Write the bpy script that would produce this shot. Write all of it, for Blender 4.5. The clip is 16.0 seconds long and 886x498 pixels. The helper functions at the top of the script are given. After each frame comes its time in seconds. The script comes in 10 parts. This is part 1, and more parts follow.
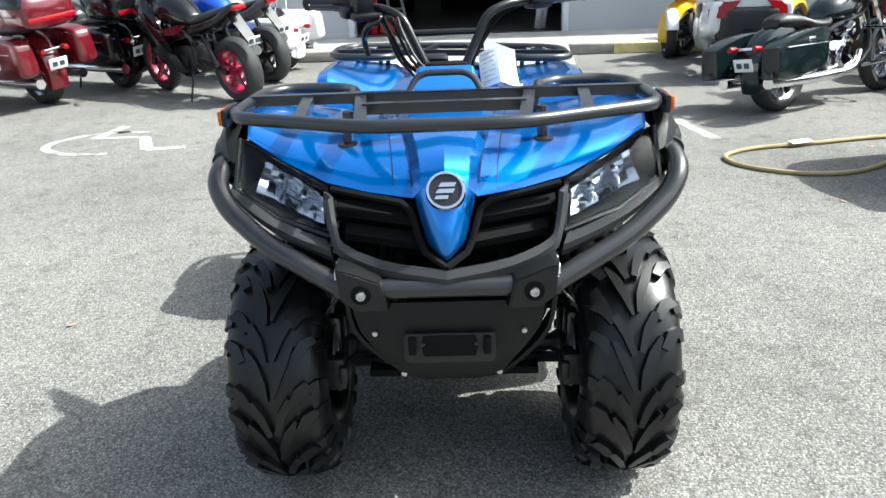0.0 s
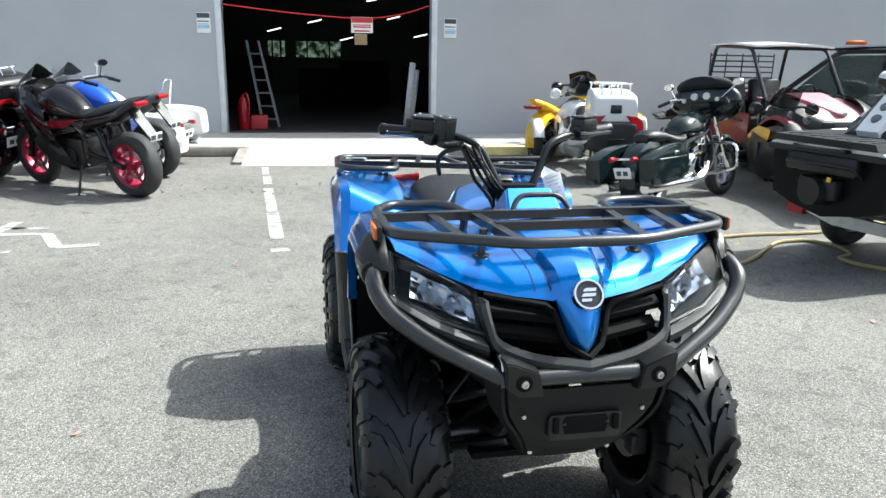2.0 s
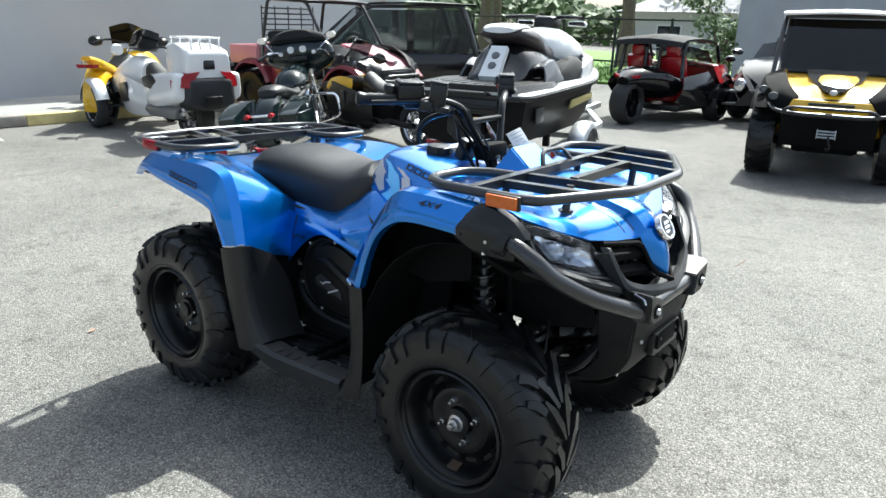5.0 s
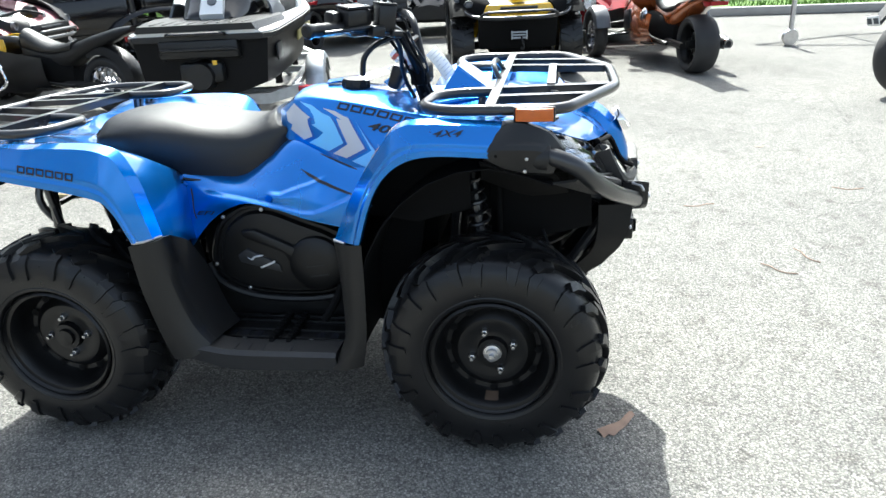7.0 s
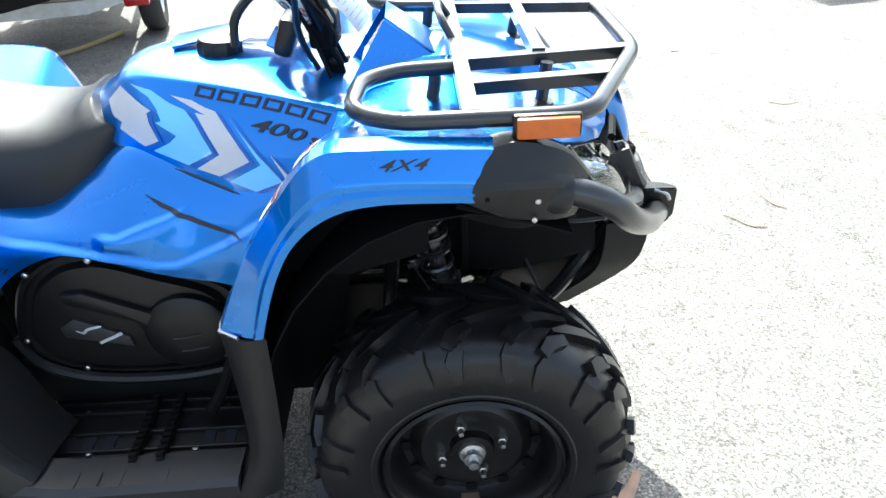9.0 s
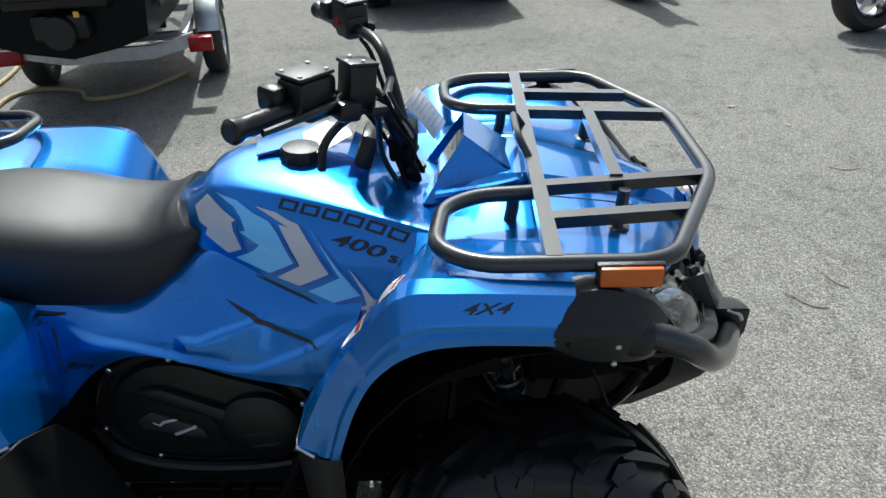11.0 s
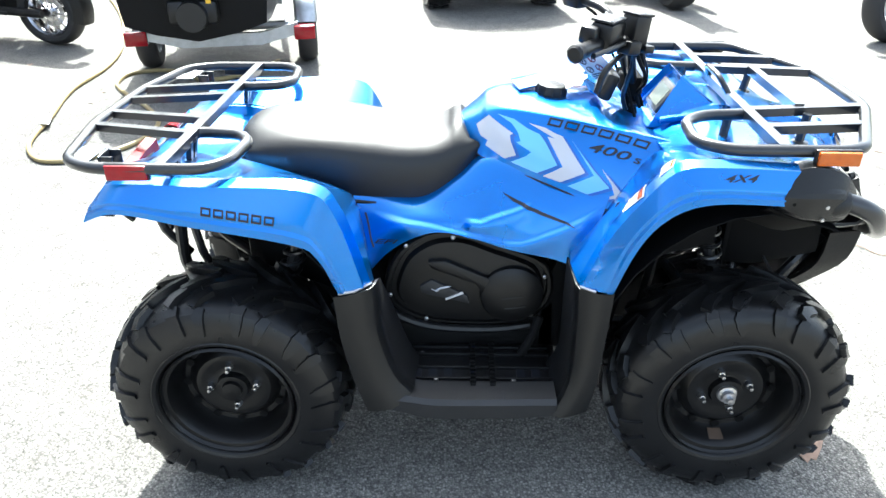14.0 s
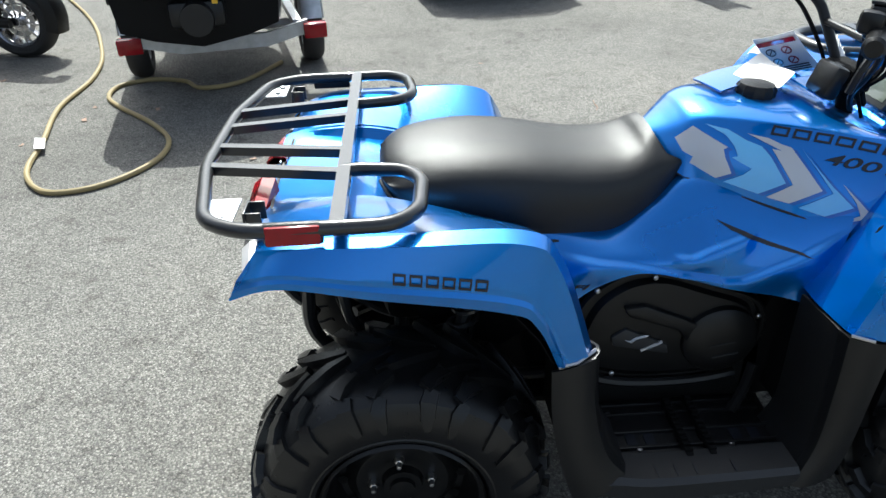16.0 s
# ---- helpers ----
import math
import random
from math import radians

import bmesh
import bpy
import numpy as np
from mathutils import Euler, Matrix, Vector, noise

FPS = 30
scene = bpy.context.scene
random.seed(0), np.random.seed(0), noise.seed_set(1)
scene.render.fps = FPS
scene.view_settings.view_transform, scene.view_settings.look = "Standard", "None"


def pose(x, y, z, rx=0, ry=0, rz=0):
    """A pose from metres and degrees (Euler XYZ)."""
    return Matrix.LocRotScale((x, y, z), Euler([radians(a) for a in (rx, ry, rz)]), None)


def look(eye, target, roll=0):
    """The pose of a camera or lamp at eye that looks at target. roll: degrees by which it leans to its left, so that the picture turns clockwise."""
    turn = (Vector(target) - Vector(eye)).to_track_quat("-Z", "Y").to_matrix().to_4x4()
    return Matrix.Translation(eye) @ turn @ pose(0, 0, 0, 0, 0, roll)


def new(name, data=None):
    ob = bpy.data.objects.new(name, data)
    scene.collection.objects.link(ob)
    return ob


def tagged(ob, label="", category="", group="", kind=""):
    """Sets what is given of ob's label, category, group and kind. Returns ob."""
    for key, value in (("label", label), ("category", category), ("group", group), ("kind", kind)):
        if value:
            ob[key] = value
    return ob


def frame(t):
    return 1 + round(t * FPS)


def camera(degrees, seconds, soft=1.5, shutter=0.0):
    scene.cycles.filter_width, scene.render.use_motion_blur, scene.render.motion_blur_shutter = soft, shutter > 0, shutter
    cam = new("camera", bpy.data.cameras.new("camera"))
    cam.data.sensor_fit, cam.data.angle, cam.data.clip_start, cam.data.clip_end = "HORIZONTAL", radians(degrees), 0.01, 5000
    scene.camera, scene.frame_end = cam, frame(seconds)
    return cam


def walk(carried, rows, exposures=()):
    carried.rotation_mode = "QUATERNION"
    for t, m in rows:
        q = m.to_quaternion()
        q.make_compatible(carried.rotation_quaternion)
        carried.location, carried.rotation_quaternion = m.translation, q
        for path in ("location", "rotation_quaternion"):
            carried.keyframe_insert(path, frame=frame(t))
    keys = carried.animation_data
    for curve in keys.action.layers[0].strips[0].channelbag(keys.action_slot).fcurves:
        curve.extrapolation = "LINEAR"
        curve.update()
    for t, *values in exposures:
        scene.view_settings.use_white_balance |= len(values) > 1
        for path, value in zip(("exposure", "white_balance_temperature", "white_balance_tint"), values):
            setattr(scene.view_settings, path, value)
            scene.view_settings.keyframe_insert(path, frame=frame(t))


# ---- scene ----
cam = camera(62.3, 16.0)
PATH = [
    (0, (0.036, -1.624, 1.212), (-0.026, 0.235, 0.478), -2.3),
    (0.5, (-0.073, -1.804, 1.28), (-0.117, 0.063, 0.566), -1.0),
    (1, (-0.219, -1.938, 1.306), (-0.139, -0.04, 0.679), -0.4),
    (1.5, (-0.414, -1.878, 1.318), (-0.198, 0.031, 0.761), 0.6),
    (2, (-0.643, -1.809, 1.33), (-0.246, 0.085, 0.824), 1.0),
    (2.4, (-0.863, -1.821, 1.332), (-0.299, 0.029, 0.823), 1.0),
    (2.5, (-0.913, -1.816, 1.331), (-0.304, 0.017, 0.814), 0.6),
    (2.8, (-1.037, -1.759, 1.304), (-0.295, 0.013, 0.749), 1.1),
    (3, (-1.102, -1.691, 1.303), (-0.262, 0.029, 0.725), -0.2),
    (3.2, (-1.166, -1.619, 1.316), (-0.245, 0.054, 0.72), -0.7),
    (5.3, (-1.996, -0.91, 1.331), (-0.398, 0.126, 0.719), 0.5),
    (5.5, (-2.064, -0.836, 1.322), (-0.42, 0.111, 0.69), -0.6),
    (6, (-2.077, -0.593, 1.293), (-0.359, 0.154, 0.593), -2.5),
    (6.5, (-2.071, -0.381, 1.294), (-0.296, 0.162, 0.549), -2.5),
    (7, (-2.113, -0.171, 1.292), (-0.293, 0.145, 0.527), -2.8),
    (7.5, (-1.981, -0.03, 1.252), (-0.185, 0.205, 0.405), -3.2),
    (8, (-1.778, 0.041, 1.237), (-0.015, 0.192, 0.305), -0.6),
    (8.5, (-1.577, 0.107, 1.26), (0.171, 0.126, 0.289), -0.6),
    (9, (-1.376, 0.066, 1.321), (0.317, 0.019, 0.257), -2.0),
    (9.2, (-1.296, 0.041, 1.358), (0.399, 0.0, 0.297), -2.5),
    (11.3, (-1.311, 0.17, 1.482), (0.413, 0.233, 0.47), -1.9),
    (11.5, (-1.345, 0.245, 1.484), (0.379, 0.297, 0.472), -2.9),
    (12, (-1.453, 0.348, 1.48), (0.288, 0.423, 0.498), -2.8),
    (12.5, (-1.627, 0.326, 1.459), (0.11, 0.402, 0.471), -1.6),
    (13, (-1.747, 0.338, 1.469), (-0.058, 0.454, 0.405), -1.3),
    (13.5, (-1.804, 0.476, 1.485), (-0.099, 0.581, 0.446), -0.5),
    (14, (-1.86, 0.679, 1.508), (-0.122, 0.707, 0.518), 0.1),
    (14.5, (-1.772, 0.8, 1.491), (-0.028, 0.808, 0.512), 2.0),
    (15, (-1.555, 0.9, 1.481), (0.174, 0.951, 0.478), 0.5),
    (15.5, (-1.472, 1.033, 1.465), (0.248, 1.026, 0.444), 1.1),
    (16, (-1.478, 1.183, 1.45), (0.241, 1.095, 0.432), -1.7),
]
walk(cam, [(t, look(eye, target, roll)) for t, eye, target, roll in PATH],
     [(0.0, 1.38, 6100, 2), (1.2, 1.33, 6100, 2), (2.5, 1.26, 6100, 2), (5.5, 1.26, 6100, 2), (6.0, 1.57, 6100, 2), (6.5, 1.68, 6100, 2), (7.0, 1.66, 6100, 2), (8.5, 2.03, 6100, 2), (9.0, 2.12, 6100, 2), (11.3, 0.48, 6100, 2), (11.6, 0.62, 6100, 2), (12.0, 0.97, 6100, 2), (12.5, 1.18, 6100, 2), (13.2, 2.20, 6100, 2), (14.5, 2.36, 6100, 2), (15.2, 1.52, 6100, 2), (15.6, 1.33, 6100, 2), (16.0, 0.92, 6100, 2)])

# ---- light and air ----
SUN_TO = Vector((0.806, 0.10, 1.0)).normalized()
world = bpy.data.worlds.new("sky")
world.use_nodes = True
scene.world = world
wn = world.node_tree.nodes
sky = wn.new("ShaderNodeTexSky")
sky.sky_type = "NISHITA"
sky.sun_disc = False
sky.sun_elevation = math.asin(SUN_TO.z)
sky.sun_rotation = math.atan2(SUN_TO.x, SUN_TO.y)
sky.air_density, sky.dust_density, sky.ozone_density = 0.8, 4.0, 0.6
haze = wn.new("ShaderNodeHueSaturation")
haze.inputs["Saturation"].default_value = 0.62
world.node_tree.links.new(sky.outputs[0], haze.inputs["Color"])
world.node_tree.links.new(haze.outputs[0], wn["Background"].inputs[0])
wn["Background"].inputs[1].default_value = 0.138
sun_data = bpy.data.lights.new("sun", "SUN")
sun_data.energy, sun_data.angle, sun_data.color = 4.0, radians(0.53), (1.0, 0.96, 0.9)
sun = new("sun", sun_data)
sun.matrix_world = look((0, 0, 0), -SUN_TO)


# ---- materials ----
def node_mat(name):
    m = bpy.data.materials.new(name)
    m.use_nodes = True
    return m, m.node_tree.nodes, m.node_tree.links, m.node_tree.nodes["Principled BSDF"]


def mat(name, rgb, rough=0.5, metal=0.0, vary=0.12, scale=6.0, bump=0.0, bscale=200.0, coat=0.0, spec=0.5, flake=0.0, rvary=0.15):
    """Base colour with two scales of variation, uneven gloss, fine relief."""
    m, n, l, p = node_mat(name)
    tc = n.new("ShaderNodeTexCoord")
    big = n.new("ShaderNodeTexNoise")
    big.inputs["Scale"].default_value, big.inputs["Detail"].default_value = scale, 6
    fine = n.new("ShaderNodeTexNoise")
    fine.inputs["Scale"].default_value, fine.inputs["Detail"].default_value = bscale, 3
    l.new(tc.outputs["Object"], big.inputs["Vector"])
    l.new(tc.outputs["Object"], fine.inputs["Vector"])
    mix = n.new("ShaderNodeMix")
    mix.data_type = "RGBA"
    mix.inputs[6].default_value = (*[c * (1 - vary) for c in rgb], 1)
    mix.inputs[7].default_value = (*[min(1, c * (1 + vary)) for c in rgb], 1)
    add = n.new("ShaderNodeMath")
    add.operation = "MULTIPLY_ADD"
    add.inputs[1].default_value = 0.35
    l.new(fine.outputs[0], add.inputs[0])
    sub = n.new("ShaderNodeMath")
    sub.operation = "MULTIPLY_ADD"
    sub.inputs[1].default_value, sub.inputs[2].default_value = 1.6, -0.45
    l.new(big.outputs[0], sub.inputs[0])
    l.new(sub.outputs[0], add.inputs[2])
    l.new(add.outputs[0], mix.inputs[0])
    l.new(mix.outputs[2], p.inputs["Base Color"])
    rr = n.new("ShaderNodeMapRange")
    rr.inputs[3].default_value, rr.inputs[4].default_value = max(0.02, rough * (1 - rvary)), min(1, rough * (1 + rvary))
    l.new(big.outputs[0], rr.inputs[0])
    l.new(rr.outputs[0], p.inputs["Roughness"])
    p.inputs["Metallic"].default_value = metal
    p.inputs["Coat Weight"].default_value = coat
    p.inputs["Coat Roughness"].default_value = 0.04
    p.inputs["Specular IOR Level"].default_value = spec
    if bump:
        b = n.new("ShaderNodeBump")
        b.inputs["Strength"].default_value, b.inputs["Distance"].default_value = bump, 0.002
        l.new(fine.outputs[0], b.inputs["Height"])
        l.new(b.outputs[0], p.inputs["Normal"])
    if flake:
        v = n.new("ShaderNodeTexVoronoi")
        v.inputs["Scale"].default_value = 900
        l.new(tc.outputs["Object"], v.inputs["Vector"])
        b = n.new("ShaderNodeBump")
        b.inputs["Strength"].default_value, b.inputs["Distance"].default_value = flake, 0.0005
        l.new(v.outputs["Distance"], b.inputs["Height"])
        l.new(b.outputs[0], p.inputs["Normal"])
    return m


def asphalt_mat():
    """Worn parking-lot asphalt: pale aggregate, dark binder, broad stains, hairline cracks."""
    m, n, l, p = node_mat("asphalt")
    tc = n.new("ShaderNodeTexCoord")

    def noise_tex(scale, detail=4, rough=0.6):
        t = n.new("ShaderNodeTexNoise")
        t.inputs["Scale"].default_value, t.inputs["Detail"].default_value, t.inputs["Roughness"].default_value = scale, detail, rough
        l.new(tc.outputs["Object"], t.inputs["Vector"])
        return t

    def ramp(src, stops):
        r = n.new("ShaderNodeValToRGB")
        r.color_ramp.elements[0].position, r.color_ramp.elements[0].color = stops[0][0], (*stops[0][1], 1)
        r.color_ramp.elements[1].position, r.color_ramp.elements[1].color = stops[-1][0], (*stops[-1][1], 1)
        for pos, c in stops[1:-1]:
            e = r.color_ramp.elements.new(pos)
            e.color = (*c, 1)
        l.new(src, r.inputs[0])
        return r

    def mul(a, b):
        x = n.new("ShaderNodeMix")
        x.data_type, x.blend_type = "RGBA", "MULTIPLY"
        x.inputs[0].default_value = 1
        l.new(a, x.inputs[6])
        l.new(b, x.inputs[7])
        return x.outputs[2]

    stone = n.new("ShaderNodeTexVoronoi")
    stone.inputs["Scale"].default_value = 175
    stone.inputs["Randomness"].default_value = 1.0
    l.new(tc.outputs["Object"], stone.inputs["Vector"])
    bw = n.new("ShaderNodeRGBToBW")
    l.new(stone.outputs["Color"], bw.inputs[0])
    pebbles = ramp(bw.outputs[0], [(0.14, (0.120, 0.119, 0.114)), (0.38, (0.196, 0.193, 0.184)), (0.68, (0.254, 0.249, 0.234)), (0.88, (0.37, 0.363, 0.341))])
    gap = ramp(stone.outputs["Distance"], [(0.22, (1, 1, 1)), (0.78, (0.52, 0.52, 0.52))])
    broad = ramp(noise_tex(0.55, 8, 0.62).outputs[0], [(0.3, (0.70, 0.69, 0.67)), (0.5, (0.96, 0.95, 0.93)), (0.72, (1.12, 1.10, 1.06))])
    spots = ramp(noise_tex(7.0, 7, 0.7).outputs[0], [(0.32, (0.66, 0.65, 0.63)), (0.46, (1, 1, 1)), (0.8, (1.08, 1.08, 1.06))])
    col = mul(mul(mul(pebbles.outputs[0], gap.outputs[0]), broad.outputs[0]), spots.outputs[0])
    crack = n.new("ShaderNodeTexVoronoi")
    crack.feature = "DISTANCE_TO_EDGE"
    crack.inputs["Scale"].default_value = 0.42
    warp = noise_tex(2.2, 6)
    mixv = n.new("ShaderNodeMix")
    mixv.data_type = "RGBA"
    mixv.inputs[0].default_value = 0.25
    l.new(tc.outputs["Object"], mixv.inputs[6])
    l.new(warp.outputs[1], mixv.inputs[7])
    l.new(mixv.outputs[2], crack.inputs["Vector"])
    hair = ramp(crack.outputs["Distance"], [(0.0, (0.82, 0.82, 0.82)), (0.0025, (1, 1, 1))])
    col = mul(col, hair.outputs[0])
    l.new(col, p.inputs["Base Color"])
    p.inputs["Roughness"].default_value = 0.9
    p.inputs["Specular IOR Level"].default_value = 0.3
    b = n.new("ShaderNodeBump")
    b.inputs["Strength"].default_value, b.inputs["Distance"].default_value = 0.7, 0.004
    l.new(stone.outputs["Distance"], b.inputs["Height"])
    b.invert = True
    l.new(b.outputs[0], p.inputs["Normal"])
    return m


def glass_mat(name, tint=(1, 1, 1), rough=0.0, ior=1.45):
    m, n, l, p = node_mat(name)
    p.inputs["Base Color"].default_value = (*tint, 1)
    p.inputs["Transmission Weight"].default_value = 1.0
    p.inputs["Roughness"].default_value = rough
    p.inputs["IOR"].default_value = ior
    return m


BLUE = mat("metallic blue plastic", (0.0045, 0.176, 0.60), 0.28, 0.76, 0.10, 3, coat=1.0, flake=0.10, spec=0.3)
BLACKP = mat("grained black plastic", (0.0070, 0.0072, 0.0077), 0.34, vary=0.2, scale=14, bump=0.3, bscale=700, spec=0.40)
GREYP = mat("dark grey plastic", (0.022, 0.0225, 0.024), 0.45, vary=0.15, scale=12, bump=0.3, bscale=600, spec=0.4)
DULLP = mat("dull moulded plastic", (0.0055, 0.0056, 0.006), 0.62, vary=0.2, scale=14, bump=0.3, bscale=500, spec=0.3)
# Black liner plastic, with the shade of wells and undersides put into its colour.
LINER = mat("dull black liner and shade", (0.0038, 0.0038, 0.004), 0.8, vary=0.2, spec=0.14)
TUBE = mat("satin black painted steel", (0.018, 0.0185, 0.0205), 0.30, 0.2, vary=0.12, scale=20, bump=0.08, bscale=900, coat=0.5)
RUBBER = mat("tyre rubber", (0.0080, 0.0080, 0.0085), 0.29, vary=0.3, scale=16, bump=0.25, bscale=350, spec=0.36)
VINYL = mat("black seat vinyl", (0.0045, 0.0048, 0.0052), 0.42, vary=0.1, scale=20, bump=0.3, bscale=900, spec=0.52)
CHROME = mat("chrome", (0.8, 0.8, 0.82), 0.08, 1.0, vary=0.04)
GLOSSP = mat("gloss black moulding", (0.006, 0.006, 0.0064), 0.30, vary=0.15, scale=20, bump=0.1, bscale=500, spec=0.4)
IRON = mat("dark cast iron", (0.045, 0.045, 0.046), 0.5, 0.5, vary=0.25, scale=30, bump=0.2, bscale=300)
STEEL = mat("zinc plated steel", (0.55, 0.55, 0.56), 0.3, 1.0, vary=0.15, scale=30)
GALV = mat("galvanised steel", (0.48, 0.5, 0.52), 0.45, 0.9, vary=0.2, scale=18, bump=0.1, bscale=120)
ALU = mat("cast aluminium", (0.42, 0.42, 0.43), 0.45, 0.9, vary=0.2, scale=25, bump=0.2, bscale=300)
RIMB = mat("black painted rim", (0.005, 0.005, 0.0053), 0.32, 0.0, vary=0.2, scale=15, spec=0.4)
AMBER = mat("amber lens", (0.52, 0.105, 0.005), 0.25, vary=0.12, scale=60, coat=0.3)
REDL = mat("red lens", (0.27, 0.004, 0.010), 0.2, vary=0.12, scale=60, coat=0.15, spec=0.35)
WHITEP = mat("white paper", (0.8, 0.8, 0.78), 0.7, vary=0.05)
DECAL_G = mat("silver grey decal", (0.56, 0.56, 0.58), 0.35, 0.2, vary=0.05, coat=0.4)
DECAL_L = mat("light blue decal", (0.17, 0.54, 0.92), 0.35, 0.0, vary=0.05, coat=0.6)
DECAL_D = mat("dark blue decal", (0.008, 0.11, 0.46), 0.3, 0.3, vary=0.08, coat=0.6)
DECAL_N = mat("dark crease shade", (0.004, 0.02, 0.09), 0.4, 0.2, vary=0.08)
INK = mat("black lettering", (0.012, 0.014, 0.02), 0.35, vary=0.05)
GLASS = glass_mat("clear lens", (0.9, 0.93, 0.96), 0.0, 1.2)
REFL = mat("reflector", (0.54, 0.56, 0.60), 0.12, 1.0, vary=0.1, scale=40)
ASPHALT = asphalt_mat()


# ---- mesh helpers ----
def cr(pts, k):
    """Catmull-Rom through pts, k steps a span."""
    pts = [Vector(p) for p in pts]
    if k <= 1 or len(pts) < 3:
        if k <= 1:
            return pts
        return [pts[i].lerp(pts[i + 1], j / k) for i in range(len(pts) - 1) for j in range(k)] + [pts[-1]]
    out = []
    for i in range(len(pts) - 1):
        p0, p1, p2, p3 = pts[max(i - 1, 0)], pts[i], pts[i + 1], pts[min(i + 2, len(pts) - 1)]
        for j in range(k):
            t = j / k
            out.append(0.5 * (2 * p1 + (p2 - p0) * t + (2 * p0 - 5 * p1 + 4 * p2 - p3) * t * t + (3 * p1 - p0 - 3 * p2 + p3) * t ** 3))
    return out + [pts[-1]]


def mx(p):
    return (-p[0], p[1], p[2])


def straight(pts, k):
    pts = [Vector(p) for p in pts]
    return [pts[i].lerp(pts[i + 1], j / k) for i in range(len(pts) - 1) for j in range(k)] + [pts[-1]]


def sheet(bm, rows, ku=1, kv=1, t=0.004, flip=False, crisp=False, under=0):
    """A smooth skin over a net of points, t thick; crisp keeps the creases across its rows."""
    rows = [straight(r, kv) if crisp else cr(r, kv) for r in rows]
    cols = [cr([r[j] for r in rows], ku) for j in range(len(rows[0]))]
    nu, nv = len(cols[0]), len(cols)
    V = [[cols[j][i] for j in range(nv)] for i in range(nu)]
    N = [[None] * nv for _ in range(nu)]
    for i in range(nu):
        for j in range(nv):
            du = V[min(i + 1, nu - 1)][j] - V[max(i - 1, 0)][j]
            dv = V[i][min(j + 1, nv - 1)] - V[i][max(j - 1, 0)]
            c = du.cross(dv)
            N[i][j] = c.normalized() if c.length > 1e-12 else Vector((0, 0, 1))
    sg = -1 if flip else 1
    A = [[bm.verts.new(V[i][j]) for j in range(nv)] for i in range(nu)]
    B = [[bm.verts.new(V[i][j] - N[i][j] * t * sg) for j in range(nv)] for i in range(nu)]
    for i in range(nu - 1):
        for j in range(nv - 1):
            bm.faces.new((A[i][j], A[i + 1][j], A[i + 1][j + 1], A[i][j + 1]))
            bm.faces.new((B[i][j], B[i][j + 1], B[i + 1][j + 1], B[i + 1][j])).material_index = under
    for i in range(nu - 1):
        bm.faces.new((A[i][0], B[i][0], B[i + 1][0], A[i + 1][0]))
        bm.faces.new((A[i][-1], A[i + 1][-1], B[i + 1][-1], B[i][-1]))
    for j in range(nv - 1):
        bm.faces.new((A[0][j], A[0][j + 1], B[0][j + 1], B[0][j]))
        bm.faces.new((A[-1][j], B[-1][j], B[-1][j + 1], A[-1][j + 1]))
    return bm


def loft(bm, rings, k=1, closed=True, cap=True, kr=1):
    """Rings of points, joined in turn; k smooths along, kr round each ring."""
    if kr > 1:
        rr = []
        for r in rings:
            q = [Vector(p) for p in r]
            n = len(q)
            o = []
            for i in range(n):
                p0, p1, p2, p3 = q[i - 1], q[i], q[(i + 1) % n], q[(i + 2) % n]
                for j in range(kr):
                    t = j / kr
                    o.append(0.5 * (2 * p1 + (p2 - p0) * t + (2 * p0 - 5 * p1 + 4 * p2 - p3) * t * t + (3 * p1 - p0 - 3 * p2 + p3) * t ** 3))
            rr.append(o)
        rings = rr
    m = len(rings[0])
    cols = [cr([r[j] for r in rings], k) for j in range(m)]
    n = len(cols[0])
    V = [[bm.verts.new(cols[j][i]) for j in range(m)] for i in range(n)]
    for i in range(n - 1):
        for j in range(m if closed else m - 1):
            bm.faces.new((V[i][j], V[i][(j + 1) % m], V[i + 1][(j + 1) % m], V[i + 1][j]))
    if cap and closed:
        bm.faces.new(V[0][::-1])
        bm.faces.new(V[-1])
    return bm


def tube(bm, pts, r, n=10, k=1, closed=False):
    """A round bar along pts; r may be a list."""
    pts = cr(pts, k) if not closed else [Vector(p) for p in pts]
    rad = [r] * len(pts) if not isinstance(r, (list, tuple)) else [r[min(int(i / max(k, 1)), len(r) - 1)] for i in range(len(pts))]
    m = len(pts)
    up, rings = None, []
    for i, p in enumerate(pts):
        d = (pts[(i + 1) % m] - pts[i - 1]) if closed else (pts[min(i + 1, m - 1)] - pts[max(i - 1, 0)])
        d.normalize()
        if up is None:
            up = d.orthogonal().normalized()
        up = (up - d * up.dot(d)).normalized()
        side = d.cross(up)
        rings.append([bm.verts.new(p + (up * math.cos(a) + side * math.sin(a)) * rad[i]) for a in (2 * math.pi * q / n for q in range(n))])
    for i in range(m if closed else m - 1):
        a, b = rings[i], rings[(i + 1) % m]
        for j in range(n):
            bm.faces.new((a[j], a[(j + 1) % n], b[(j + 1) % n], b[j]))
    if not closed:
        bm.faces.new(rings[0][::-1])
        bm.faces.new(rings[-1])
    return bm


def rounded(pts, rad, k=4, closed=False):
    """A polyline with its corners rounded."""
    pts = [Vector(p) for p in pts]
    out, n = [], len(pts)
    for i in range(n):
        if not closed and i in (0, n - 1):
            out.append(pts[i])
            continue
        a, b, c = pts[i - 1], pts[i], pts[(i + 1) % n]
        r = min(rad, (a - b).length * 0.45, (c - b).length * 0.45)
        s, e = b + (a - b).normalized() * r, b + (c - b).normalized() * r
        for j in range(k + 1):
            t = j / k
            out.append(s * (1 - t) ** 2 + b * 2 * t * (1 - t) + e * t * t)
    return out


